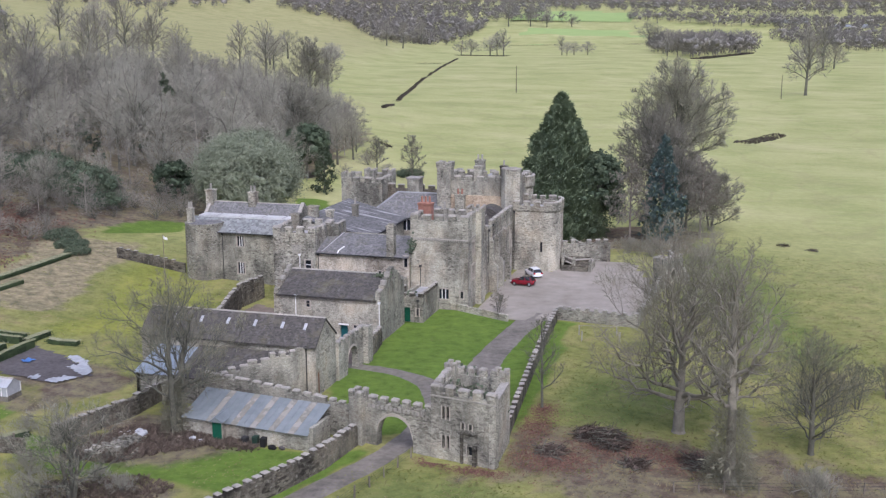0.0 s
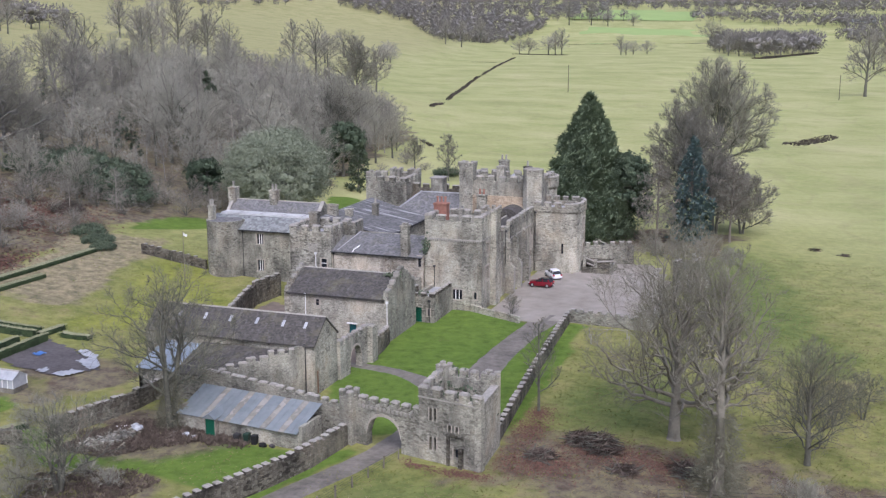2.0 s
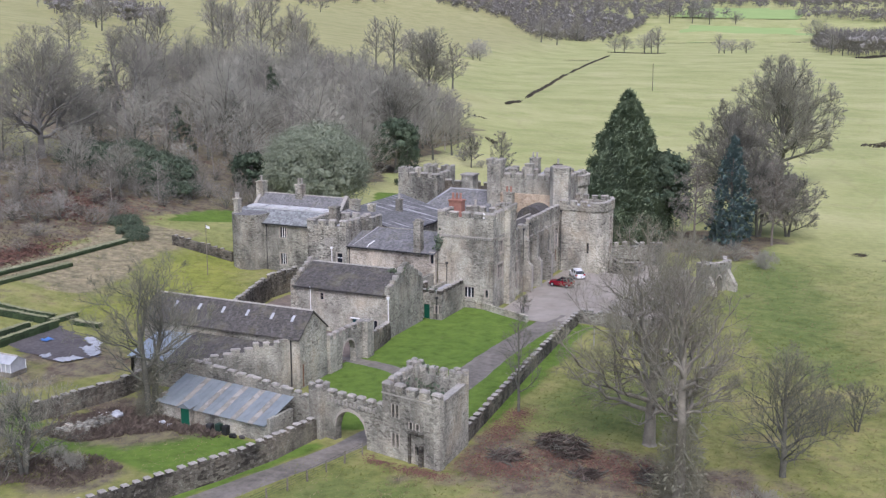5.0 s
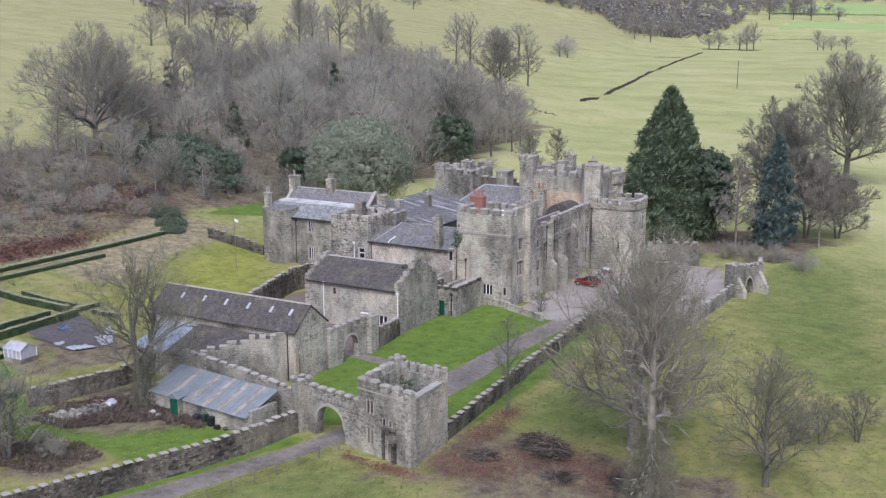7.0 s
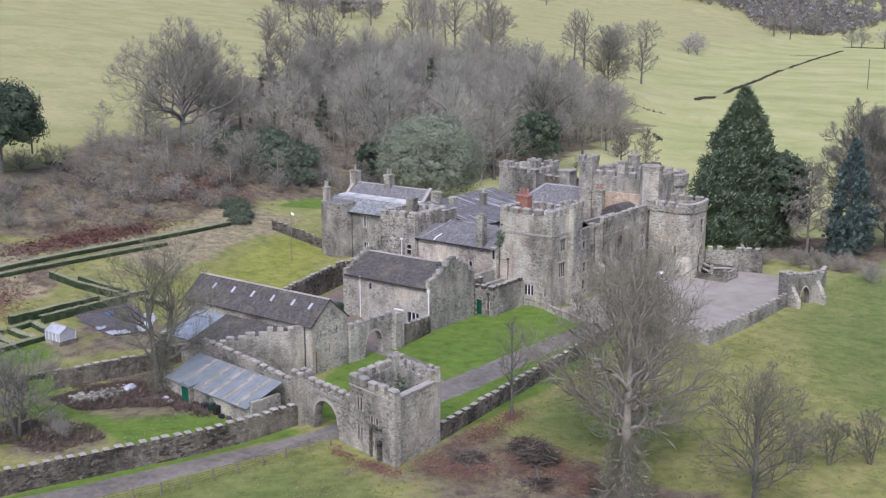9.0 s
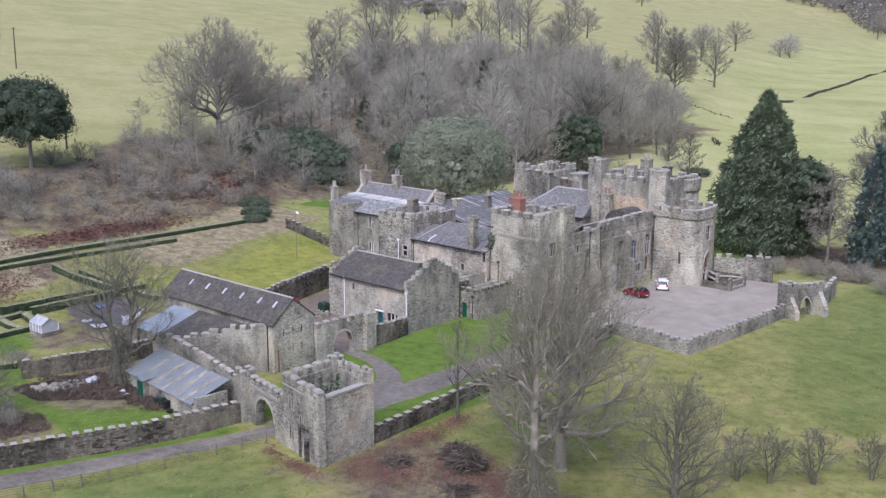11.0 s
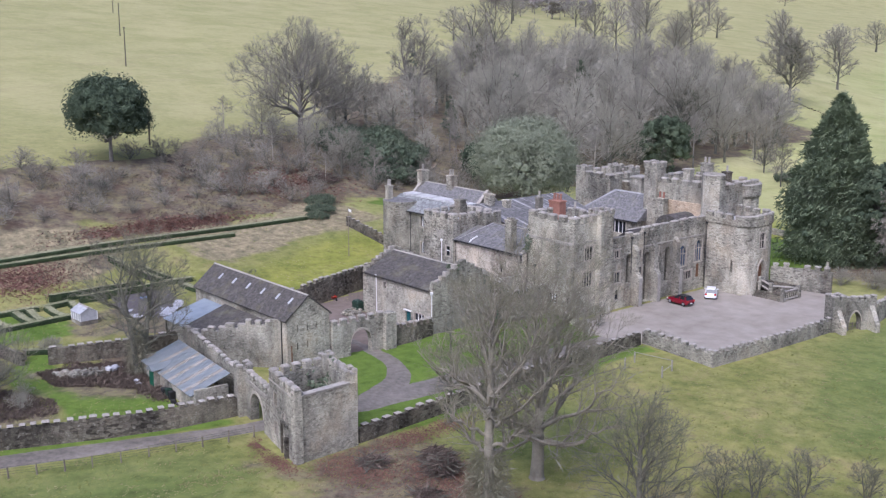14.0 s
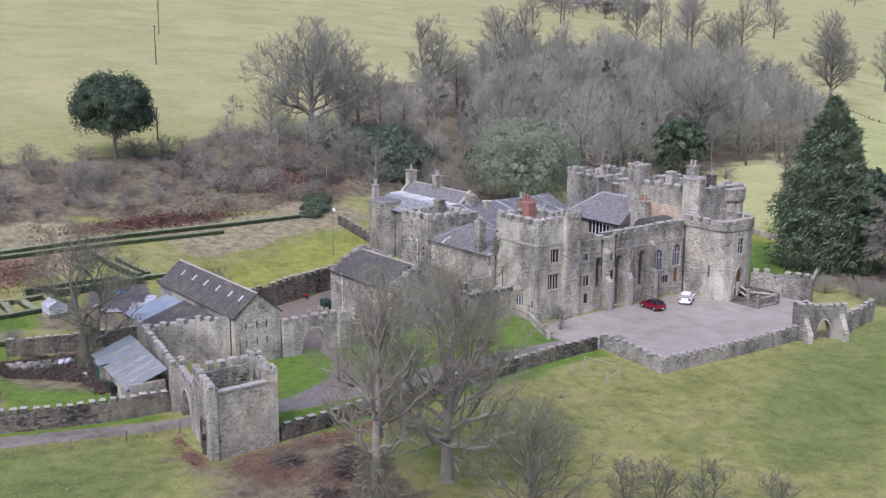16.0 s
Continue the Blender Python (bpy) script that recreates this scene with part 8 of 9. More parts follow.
# ---- garden, vehicles, fences and small things ----
def follow(pts, step):
    """Evenly spaced points along a bent line."""
    out = []
    for a, b in zip(pts, pts[1:]):
        a, b = Vector(a), Vector(b)
        k = max(1, round((b - a).length / step))
        out += [a.lerp(b, i / k) for i in range(k)]
    return out + [Vector(pts[-1])]


_h = random.Random(77)


def hedge(pts, w=1.0, h=1.2, label="long clipped box hedge, flat top coloured lighter for skylight"):
    """Clipped hedge: a lumpy solid core and a skin of small leaves."""
    line = follow(pts, 0.8)
    t = thing("clipped_hedge", label, "hedge", line[0].x, line[0].y, 0, group="garden hedges")
    core, skin, flat = Mesh(), Mesh(), Mesh()
    rows = []
    for i, p in enumerate(line):
        d = (line[min(i + 1, len(line) - 1)] - line[max(i - 1, 0)]).normalized()
        s = Vector((d.y, -d.x))
        g = gz(p.x, p.y) - 0.15
        k = 1 + _h.uniform(-0.06, 0.06)
        hh = h * (1 + _h.uniform(-0.04, 0.04))
        ring = [(p + s * (w * 0.46) * k, g), (p + s * (w * 0.5) * k, g + hh * 0.8), (p + s * (w * 0.4), g + hh + 0.1), (p - s * (w * 0.4), g + hh + 0.1), (p - s * (w * 0.5) * k, g + hh * 0.8), (p - s * (w * 0.46) * k, g)]
        rows.append([(q.x, q.y, z) for q, z in ring])
        for _ in range(90):
            u = _h.uniform(-0.55, 0.55) * w
            top = _h.random() < 0.6
            q = p + d * _h.uniform(-0.45, 0.45) + s * (u if top else math.copysign(w * 0.5, u))
            z = g + (hh + 0.12 if top else _h.uniform(0.15, 1.0) * hh)
            n = Vector((0, 0, 1)) if top else Vector((s.x, s.y, 0.3)) * math.copysign(1, u)
            leaf(flat if top else skin, Vector((q.x, q.y, z)), (n + rand_dir(_h) * 0.7).normalized(), _h.uniform(0.06, 0.12), _h, 0.8)
    for a, b in zip(rows, rows[1:]):
        for i in range(5):
            # top faces go to flat, whose paler colour stands for skylight
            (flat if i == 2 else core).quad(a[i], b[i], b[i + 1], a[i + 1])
    core.add(rows[0], [tuple(range(6))])
    core.add(rows[-1], [tuple(range(5, -1, -1))])
    part("body", core, HEDGE_SIDE_SHADED, t)
    tagged(part("leaf_skin", skin, HEDGE_SIDE_SHADED, t, "small clipped green leaves"), kind="stuff")
    tagged(part("clipped_top", flat, HEDGE_TOP_LIT, t, "top leaves coloured paler for light from above"), kind="stuff")
    return t


hedge([(-86.0, 2), (-86.3, 17), (-86, 43), (-86.3, 58)], 1.4, 0.62)
hedge([(-84.0, 1.5), (-83.6, 14), (-82.9, 28), (-82.6, 41)], 1.3, 0.58)
hedge([(-67.3, 3.2), (-67.0, 10), (-66.6, 16.3)], 0.9, 1.2)
hedge([(-65.2, 6.6), (-65.0, 14.4), (-64.8, 19.4)], 0.8, 1.1)
RUNGS = ([(-65.9, -7.5), (-65.6, -0.4), (-65.4, 0.9)], [(-65.3, 1.9), (-65.5, 5.0)], [(-60.1, -7.5), (-60.0, 2.6), (-60.1, 4.6)], [(-65.2, -5.6), (-60.6, -5.2)], [(-65.2, -2.4), (-60.6, -1.9)], [(-65.0, -0.5), (-60.5, -0.7)], [(-64.8, 1.9), (-60.5, 2.3)], [(-65.0, 5.3), (-60.5, 5.1)], [(-66.4, 20.2), (-66.0, 24.2)], [(-64.2, 22.0), (-60.4, 22.6)], [(-49.3, -6.9), (-48.0, -4.5)])
for line in RUNGS:
    hedge(line, 1.1, 0.65, "short clipped box hedge of the old parterre")
hedge([(-79.2, 17.4), (-73.5, 17.9), (-66.7, 19.6)], 0.8, 1.0, "low box hedge crossing the rough garden")
hedge([(-75.5, 19.6), (-71, 20.2), (-67.0, 21.2)], 0.7, 0.9, "low box hedge crossing the rough garden")


def sheet_on_ground(name, poly, mat, label, category, lift=0.05, step=1.0, rough=0.05, kind="", freq=0.6):
    """A flat bed or cloth draped over the ground."""
    xs, ys = [p[0] for p in poly], [p[1] for p in poly]
    nx, ny = int((max(xs) - min(xs)) / step) + 1, int((max(ys) - min(ys)) / step) + 1
    m, ids = Mesh(), {}

    def vid(i, j):
        if (i, j) not in ids:
            x, y = min(xs) + i * step, min(ys) + j * step
            x += step * 0.4 * noise.noise((x * 0.9, y * 0.9, 1))
            y += step * 0.4 * noise.noise((x * 0.9, y * 0.9, 7))
            ids[i, j] = len(m.v)
            m.v.append((x, y, gz(x, y) + lift + rough * noise.noise((x * freq, y * freq, 3))))
        return ids[i, j]

    for i in range(nx):
        for j in range(ny):
            if inside(poly, min(xs) + (i + 0.5) * step, min(ys) + (j + 0.5) * step):
                m.f.append((vid(i, j), vid(i + 1, j), vid(i + 1, j + 1), vid(i, j + 1)))
    return tagged(part(name, m, mat, smooth=True), label, category, kind=kind)


sheet_on_ground("ground_yard", [(-43.4, 21.5), (-45.8, 33), (-48.6, 45), (-48.4, 50), (-40.2, 47.5), (-40.2, 36.4), (-25.5, 36.2), (-24.8, 30.5), (-24.8, 21.2)], YARD, "trodden reddish earth of the farmyard", "yard", 0.04, 0.8, 0.03, "structure", 1.0)
sheet_on_ground("ground_bed", [(-66.2, 11), (-66, 20), (-60, 18.5), (-52, 13.6), (-55.5, 9.4)], SOIL, "bare dug soil of a kitchen garden bed", "garden bed", 0.12, 0.7, 0.1, "structure", 2.0)
for i, poly in enumerate(([(-56.5, 14.5), (-53, 12.6), (-52.4, 14), (-55.2, 16.6)], [(-58.6, 17.6), (-55.6, 15.8), (-55, 17.2), (-58.2, 18.8)], [(-56.4, 9.6), (-54.2, 9.4), (-53.2, 11.8), (-54.6, 12)], [(-58.6, 9.8), (-57.2, 9.4), (-57, 10.8), (-58.2, 11)])):
    sheet_on_ground("polythene_sheet", poly, PLASTIC, "crumpled pale polythene sheet weighting a soil bed", "sheet", 0.24, 0.35, 0.16, freq=1.7)
sheet_on_ground("blue_tarpaulin", [(-63, 14.4), (-61.8, 14.2), (-61.6, 15.4), (-62.7, 15.7)], BLUE_TARP, "small blue tarpaulin lying on the soil", "sheet", 0.26, 0.25, 0.1, freq=2)


def greenhouse():
    x0, x1, y0, y1, g = -58.9, -55.9, 2.8, 5.2, gz(-58, 4) - 0.1
    t = thing("greenhouse", "small white-framed greenhouse with a milky pitched roof", "greenhouse", -58.3, 3.7, g)
    m = Mesh()
    for a, b, c, d in ((x0, x1, y0, y0 + 0.12), (x0, x1, y1 - 0.12, y1), (x0, x0 + 0.12, y0 + 0.12, y1 - 0.12), (x1 - 0.12, x1, y0 + 0.12, y1 - 0.12)):
        m.box(a, b, c, d, g, g + 0.6)
    part("base_wall", m, STONE_PALE, t)
    for i in range(5):
        x = x0 + (x1 - x0 - 0.08) * i / 4
        for y in (y0, y1 - 0.08):
            m = Mesh()
            m.box(x, x + 0.08, y, y + 0.08, g + 0.6, g + 1.7)
            part("post", m, WHITE, t)
    for y in (y0 + 0.03, y1 - 0.06):
        for i in range(4):
            a = x0 + (x1 - x0) * i / 4
            m = Mesh()
            m.box(a + 0.09, a + (x1 - x0) / 4 - 0.02, y, y + 0.02, g + 0.61, g + 1.66)
            part("pane", m, PLASTIC, t)
    for x in (x0 + 0.03, x1 - 0.06):
        m = Mesh()
        m.add([(x, y0 + 0.08, g + 0.6), (x, y1 - 0.08, g + 0.6), (x, y1 - 0.08, g + 1.7), (x, (y0 + y1) / 2, g + 2.35), (x, y0 + 0.08, g + 1.7)], [(0, 1, 2, 3, 4)])
        part("end_pane", m, PLASTIC, t)
    gable_roof(t, x0 - 0.05, x1 + 0.05, y0, y1, g + 1.7, g + 2.38, PLASTIC, "x", 0.08, 0.05, "roof", "milky white glazed roof slope")


greenhouse()


def car(name, label, x, y, hx, hy, L, W, H, paint, roof_mat):
    """Hatchback: lofted body shell, glasshouse, four wheels, lamps, bumpers and mirrors."""
    t = thing(name, label, "car")
    hw = W / 2
    # lower body: sections along its length (s, half width, sill z, shoulder z)
    sec = [(-0.5, 0.8, 0.42, 0.74), (-0.47, 0.95, 0.3, 0.88), (-0.36, 1.0, 0.24, 0.93), (-0.1, 1.0, 0.22, 0.93), (0.16, 1.0, 0.22, 0.92), (0.3, 0.98, 0.24, 0.9), (0.42, 0.93, 0.27, 0.82), (0.48, 0.84, 0.32, 0.7), (0.5, 0.72, 0.4, 0.58)]
    m, rows = Mesh(), []
    for s, k, z0, z1 in sec:
        q = hw * k
        rows.append([(s * L, -q * 0.92, z0), (s * L, -q, z0 + 0.18), (s * L, -q, (z0 + z1) / 2 + 0.06), (s * L, -q * 0.93, z1), (s * L, -q * 0.5, z1 + 0.05), (s * L, q * 0.5, z1 + 0.05), (s * L, q * 0.93, z1), (s * L, q, (z0 + z1) / 2 + 0.06), (s * L, q, z0 + 0.18), (s * L, q * 0.92, z0)])
    for a, b in zip(rows, rows[1:]):
        for i in range(10):
            m.quad(a[i], b[i], b[(i + 1) % 10], a[(i + 1) % 10])
    m.add(rows[0], [tuple(range(10))])
    m.add(rows[-1], [tuple(range(9, -1, -1))])
    body = part("body", m, paint, t, smooth=False)
    # glasshouse
    zb = 0.92
    low = [(-0.475 * L, hw * 0.82), (0.21 * L, hw * 0.86)]
    top = [(-0.37 * L, hw * 0.66), (0.04 * L, hw * 0.7)]
    pts = [(low[0][0], -low[0][1], zb), (low[1][0], -low[1][1], zb), (low[1][0], low[1][1], zb), (low[0][0], low[0][1], zb), (top[0][0], -top[0][1], H - 0.1), (top[1][0], -top[1][1], H - 0.07), (top[1][0], top[1][1], H - 0.07), (top[0][0], top[0][1], H - 0.1)]
    m = Mesh()
    m.add(pts, [(0, 1, 5, 4), (1, 2, 6, 5), (2, 3, 7, 6), (3, 0, 4, 7)])
    part("window_glass", m, CAR_GLASS, body, "dark tinted car glass")
    m = Mesh()
    ring = [(x, y, z) for x, y, z in pts[4:]]
    up = [(x * 0.88 - 0.02 * L, y * 0.82, H) for x, y, z in ring]
    out = [(x + (0.04 if x > -0.2 * L else -0.04), y * 1.05, z) for x, y, z in ring]
    m.add(out + up, [(4, 5, 6, 7), (0, 1, 5, 4), (1, 2, 6, 5), (2, 3, 7, 6), (3, 0, 4, 7), (3, 2, 1, 0)])
    part("roof", m, roof_mat, t)
    for sy in (-1, 1):
        for xa, xb in (((-0.38, -0.33)), ((-0.12, -0.09))):
            m = Mesh()
            y0, y1 = hw * 0.845 * sy, hw * 0.68 * sy
            dx = 0.05 * L if xa < -0.3 else 0.0
            m.add([(xa * L - dx, y0 * 1.01, zb), (xb * L - dx * 0.4, y0 * 1.01, zb), (xb * L + dx * 0.3, y1 * 1.02, H - 0.09), (xa * L + dx * 0.3, y1 * 1.02, H - 0.09)], [(0, 1, 2, 3)])
            part("pillar", m, paint, body)
        m = Mesh()
        m.box(0.15 * L, 0.19 * L, min(sy * hw * 0.9, sy * (hw + 0.16)), max(sy * hw * 0.9, sy * (hw + 0.16)), 0.94, 1.07)
        part("mirror", m, paint, body)
        for name2, mat, s0, s1, z0, z1 in (("headlight", LAMP_CLEAR, 0.44, 0.485, 0.6, 0.74), ("tail_light", LAMP_RED, -0.503, -0.465, 0.66, 0.9)):
            m = Mesh()
            ya, yb = sorted((sy * hw * 0.55, sy * hw * 0.9))
            m.box(s0 * L, s1 * L, ya, yb, z0, z1)
            part(name2, m, mat, body)
    for s0, s1 in ((0.47, 0.512), (-0.512, -0.47)):
        m = Mesh()
        m.box(s0 * L, s1 * L, -hw * 0.78, hw * 0.78, 0.3, 0.52)
        part("bumper", m, paint if roof_mat is paint else CAR_BLACK, body)
        m = Mesh()
        xx = s1 * L if s0 > 0 else s0 * L
        m.box(xx - 0.012, xx + 0.012, -0.26, 0.26, 0.38, 0.49)
        part("number_plate", m, WHITE, body, "plain blank number plate")
    for sx in (-0.31, 0.32):
        for sy in (-1, 1):
            m = Mesh()
            c = (sx * L, sy * (hw - 0.2), 0.31)
            c2 = (sx * L, sy * (hw + 0.015), 0.31)
            m.tube(c, c2, 0.31, 0.31, 18)
            wheel = part("wheel", m, RUBBER, t, "black rubber tyre", True)
            m = Mesh()
            m.tube((sx * L, sy * (hw + 0.012), 0.31), (sx * L, sy * (hw + 0.03), 0.31), 0.2, 0.17, 12)
            part("rim", m, ALLOY, wheel)
    t.matrix_basis = Matrix.LocRotScale(Vector((x, y, 0.285)), Euler((0, 0, math.atan2(hy, hx))), (1, 1, 1))
    return t


car("white_hatchback", "white five-door hatchback parked on the gravel forecourt", -12.9, 80.2, -0.55, 0.83, 4.15, 1.78, 1.5, CAR_WHITE, CAR_WHITE)
car("red_hatchback", "small red hatchback with black roof parked on gravel", -13.2, 73.4, -1.0, 0.05, 3.85, 1.7, 1.42, CAR_RED, CAR_BLACK)


def post_mesh(w, h):
    m = Mesh()
    a = w / 2
    sq = [(-a, -a), (a, -a), (a, a), (-a, a)]
    return m.prism(sq, -0.3, h, [(x * 0.8, y * 0.8) for x, y in sq])


def fence(pts, step, h, wires, label):
    line = follow(pts, step)
    t = thing("post_fence", label, "fence", line[0].x, line[0].y, 0)
    me = post_mesh(0.13, h).data("post", WOOD)
    for p in line:
        ob = part("post", me, WOOD, t)
        ob.matrix_basis = Matrix.LocRotScale(Vector((p.x, p.y, gz(p.x, p.y))), Euler((_h.uniform(-0.05, 0.05), _h.uniform(-0.05, 0.05), _h.uniform(0, 3))), (1, 1, _h.uniform(0.9, 1.08)))
    for k in range(wires):
        z = h * (0.35 + 0.6 * k / max(1, wires - 1))
        m = Mesh()
        limb(m, [Vector((p.x, p.y, gz(p.x, p.y) + z)) for p in line], 0.012, 0.012, 4)
        part("wire", m, IRON, t)


fence([(-8.5, 0.6), (-11.5, -14.5), (-15, -23.4), (-23, -40)], 2.4, 1.15, 4, "weathered post and wire fence beside the drive")
fence([(16.5, 0.2), (20.8, 1.7), (30, 4.5), (36, 6.5)], 2.8, 1.1, 3, "leaning post and wire fence at the field edge")
fence([(-118, 52), (-110, 60), (-128, 62)], 3.2, 1.1, 3, "old post and wire fence along the wood edge")


def jump_frame():
    t = thing("goal_frame", "weathered timber frame of posts and rails on grass", "frame", 2.5, 47.5, 0.2)
    P = [(0.1, 47.5), (5.0, 48.3), (5.8, 45.5), (0.9, 44.8)]
    for x, y in P:
        m = Mesh()
        m.prism([(x - 0.07, y - 0.07), (x + 0.07, y - 0.07), (x + 0.07, y + 0.07), (x - 0.07, y + 0.07)], gz(x, y) - 0.1, gz(x, y) + 1.35)
        part("post", m, COPING, t)
    for (a, b), zz in (((P[0], P[1]), 1.3), ((P[1], P[2]), 0.75)):
        m = Mesh()
        m.tube((*a, gz(*a) + zz), (*b, gz(*b) + zz), 0.04, 0.04, 6)
        part("rail", m, COPING, t)


jump_frame()


def brush_pile(x, y, w, h, n, seed, label):
    """Heap of cut branches and logs."""
    rnd = random.Random(seed)
    t = thing("brush_pile", label, "brush pile", x, y, gz(x, y))
    m, logs = Mesh(), Mesh()
    for i in range(n):
        a, k = rnd.uniform(0, 6.28), math.sqrt(rnd.random())
        c = Vector((x + math.cos(a) * k * w / 2, y + math.sin(a) * k * w / 2, gz(x, y) + rnd.uniform(0, 1) * h * (1 - k * k * 0.8)))
        d = Vector((rnd.uniform(-1, 1), rnd.uniform(-1, 1), rnd.uniform(-0.25, 0.35))).normalized() * rnd.uniform(0.5, 1.3)
        if c.z - abs(d.z) < gz(x, y):
            d.z = abs(d.z)
        if i % 13:
            ribbon_twig(m, c - d, c + rand_dir(rnd) * 0.15, c + d, rnd.uniform(0.015, 0.04))
        else:
            r = rnd.uniform(0.035, 0.09)
            limb(logs, [c - d, c + rand_dir(rnd) * 0.12, c + d], r, r * 0.6, 5)
    tagged(part("brushwood", m, BRUSH, t), kind="stuff")
    tagged(part("timber", logs, BARK_DARK, t, "grey sawn limbs and logs"), kind="stuff")


brush_pile(7.4, 10.6, 3.2, 1.3, 700, 3, "heap of cut branches and logs under bare trees")
brush_pile(9.7, 9.3, 3.0, 1.9, 900, 13, "tall heap of uprooted stumps and branches under bare trees")
brush_pile(17.9, 7.4, 3.6, 0.6, 500, 4, "low scatter of cut branches on leaf litter")
brush_pile(4.2, 5.7, 3.0, 0.7, 450, 5, "low scatter of cut branches on leaf litter")
brush_pile(12.5, 5.2, 2.6, 0.5, 300, 6, "low scatter of cut branches on leaf litter")
brush_pile(27, 121, 2.4, 0.5, 90, 7, "dark fallen timber lying in the park")
brush_pile(32.5, 118, 1.8, 0.4, 60, 8, "dark fallen timber lying in the park")
brush_pile(-104, 74, 7.0, 2.0, 700, 9, "storm-felled branches tangled below the wood")
brush_pile(-118, 88, 8.0, 2.6, 800, 10, "storm-felled branches tangled below the wood")


def rubble_heap(x0, y0, x1, y1, n, seed):
    rnd = random.Random(seed)
    t = thing("rubble_heap", "heap of pale broken stone beside the yard wall", "rubble", (x0 + x1) / 2, (y0 + y1) / 2, 0.2)
    m = Mesh()
    for i in range(n):
        u = rnd.random()
        x, y = x0 + (x1 - x0) * u + rnd.gauss(0, 0.5), y0 + (y1 - y0) * u + rnd.gauss(0, 0.5)
        r = rnd.uniform(0.1, 0.28)
        z = gz(x, y) + rnd.uniform(0, 0.55)
        k = len(m.v)
        for sx, sy, sz in [(a, b, c) for a in (-1, 1) for b in (-1, 1) for c in (-1, 1)]:
            m.v.append((x + sx * r * rnd.uniform(0.6, 1.1), y + sy * r * rnd.uniform(0.6, 1.1), z + sz * r * 0.7 * rnd.uniform(0.6, 1.1)))
        m.f += [tuple(k + i for i in f) for f in ((0, 1, 3, 2), (4, 6, 7, 5), (0, 4, 5, 1), (2, 3, 7, 6), (0, 2, 6, 4), (1, 5, 7, 3))]
    tagged(part("stone", m, STONE_PALE, t), kind="stuff")


rubble_heap(-39, -7, -36, -3, 160, 12)
rubble_heap(-38, 33.5, -40, 35.5, 60, 13)


def plank_stack(x, y, turn, n, label, mat):
    t = thing("plank_stack", label, "planks")
    for i in range(n):
        m = Mesh()
        a = _h.uniform(-0.12, 0.12)
        m.box(-1.3 + a, 1.3 + a, -0.5 + 0.26 * (i % 4), -0.28 + 0.26 * (i % 4), 0.06 * (i // 4), 0.05 + 0.06 * (i // 4))
        part("plank", m, mat, t)
    t.matrix_basis = Matrix.LocRotScale(Vector((x, y, gz(x, y) + 0.02)), Euler((0, 0, turn)), (1, 1, 1))


plank_stack(-38.2, -0.9, 0.5, 8, "stack of pale planks on rough grass", WHITE)
plank_stack(-32.6, -1.6, 1.9, 10, "grey weathered planks stacked by the shed", WOOD)


def yard_clutter():
    """Bins, sacks, a tarpaulin heap and odd stones along the shed front."""
    rnd = random.Random(91)
    for x, y, h, mat, label in ((-24.4, -0.45, 0.95, TANK, "dark wheeled bin against the shed wall"), (-23.5, -0.55, 0.9, RUBBER, "black plastic bin against the shed wall"), (-25.6, -0.35, 0.7, IRON, "dented black dustbin against the shed wall")):
        t = thing("dustbin", label, "bin", x, y, gz(x, y))
        m = Mesh()
        q = [(x - 0.24, y - 0.26), (x + 0.24, y - 0.26), (x + 0.24, y + 0.26), (x - 0.24, y + 0.26)]
        m.prism(q, gz(x, y) - 0.02, gz(x, y) + h, [(x + (u - x) * 1.2, y + (v - y) * 1.2) for u, v in q])
        part("body", m, mat, t)
        m = Mesh()
        m.prism([(x + (u - x) * 1.28, y + (v - y) * 1.28) for u, v in q], gz(x, y) + h, gz(x, y) + h + 0.08, [(x + (u - x) * 0.9, y + (v - y) * 0.9) for u, v in q])
        part("lid", m, mat, t)
    for x, y, r, mat, label in ((-22.4, -0.75, 0.45, RUBBER, "black sack slumped by the shed"), (-21.4, -0.9, 0.4, SOIL, "brown sack slumped by the shed"), (-31.2, -0.9, 0.5, PLASTIC, "pale bundled sheeting by the shed"), (-36.6, -1.6, 0.8, PLASTIC, "heap of pale crumpled sheeting under the ash"), (-37.4, -0.8, 0.6, PLASTIC, "heap of pale crumpled sheeting under the ash"), (-30.2, -1.2, 0.35, LEAD, "grey bundle by the green door")):
        m = Mesh()
        g = gz(x, y)
        for i in range(5):
            inner_mass(m, Vector((x + rnd.uniform(-0.5, 0.5) * r, y + rnd.uniform(-0.5, 0.5) * r, g + r * 0.35 * (0.5 + 0.3 * i))), r * 0.7, rnd, 0.6)
        tagged(part("sack", m, mat), label, "sack")


yard_clutter()


def timber_gate():
    a, b = Vector((-49.6, -10.5)), Vector((-47.1, -7.5))
    run = Run(a, b)
    g = gz(-48.3, -9)
    t = thing("timber_gate", "weathered five-barred timber gate between stout posts", "gate", -48.3, -9, g)
    for s in (0.0, run.len - 0.18):
        m = Mesh()
        bar(m, run, s, s + 0.18, g - 0.3, g + 1.45, 0, 0.18)
        part("gate_post", m, WOOD, t)
    for k in range(5):
        m = Mesh()
        bar(m, run, 0.24, run.len - 0.24, g + 0.2 + 0.23 * k, g + 0.29 + 0.23 * k, 0.06, 0.1)
        part("rail", m, WOOD, t)
    for s in (0.24, run.len - 0.34):
        m = Mesh()
        bar(m, run, s, s + 0.1, g + 0.15, g + 1.28, 0.1, 0.15)
        part("stile", m, WOOD, t)


timber_gate()


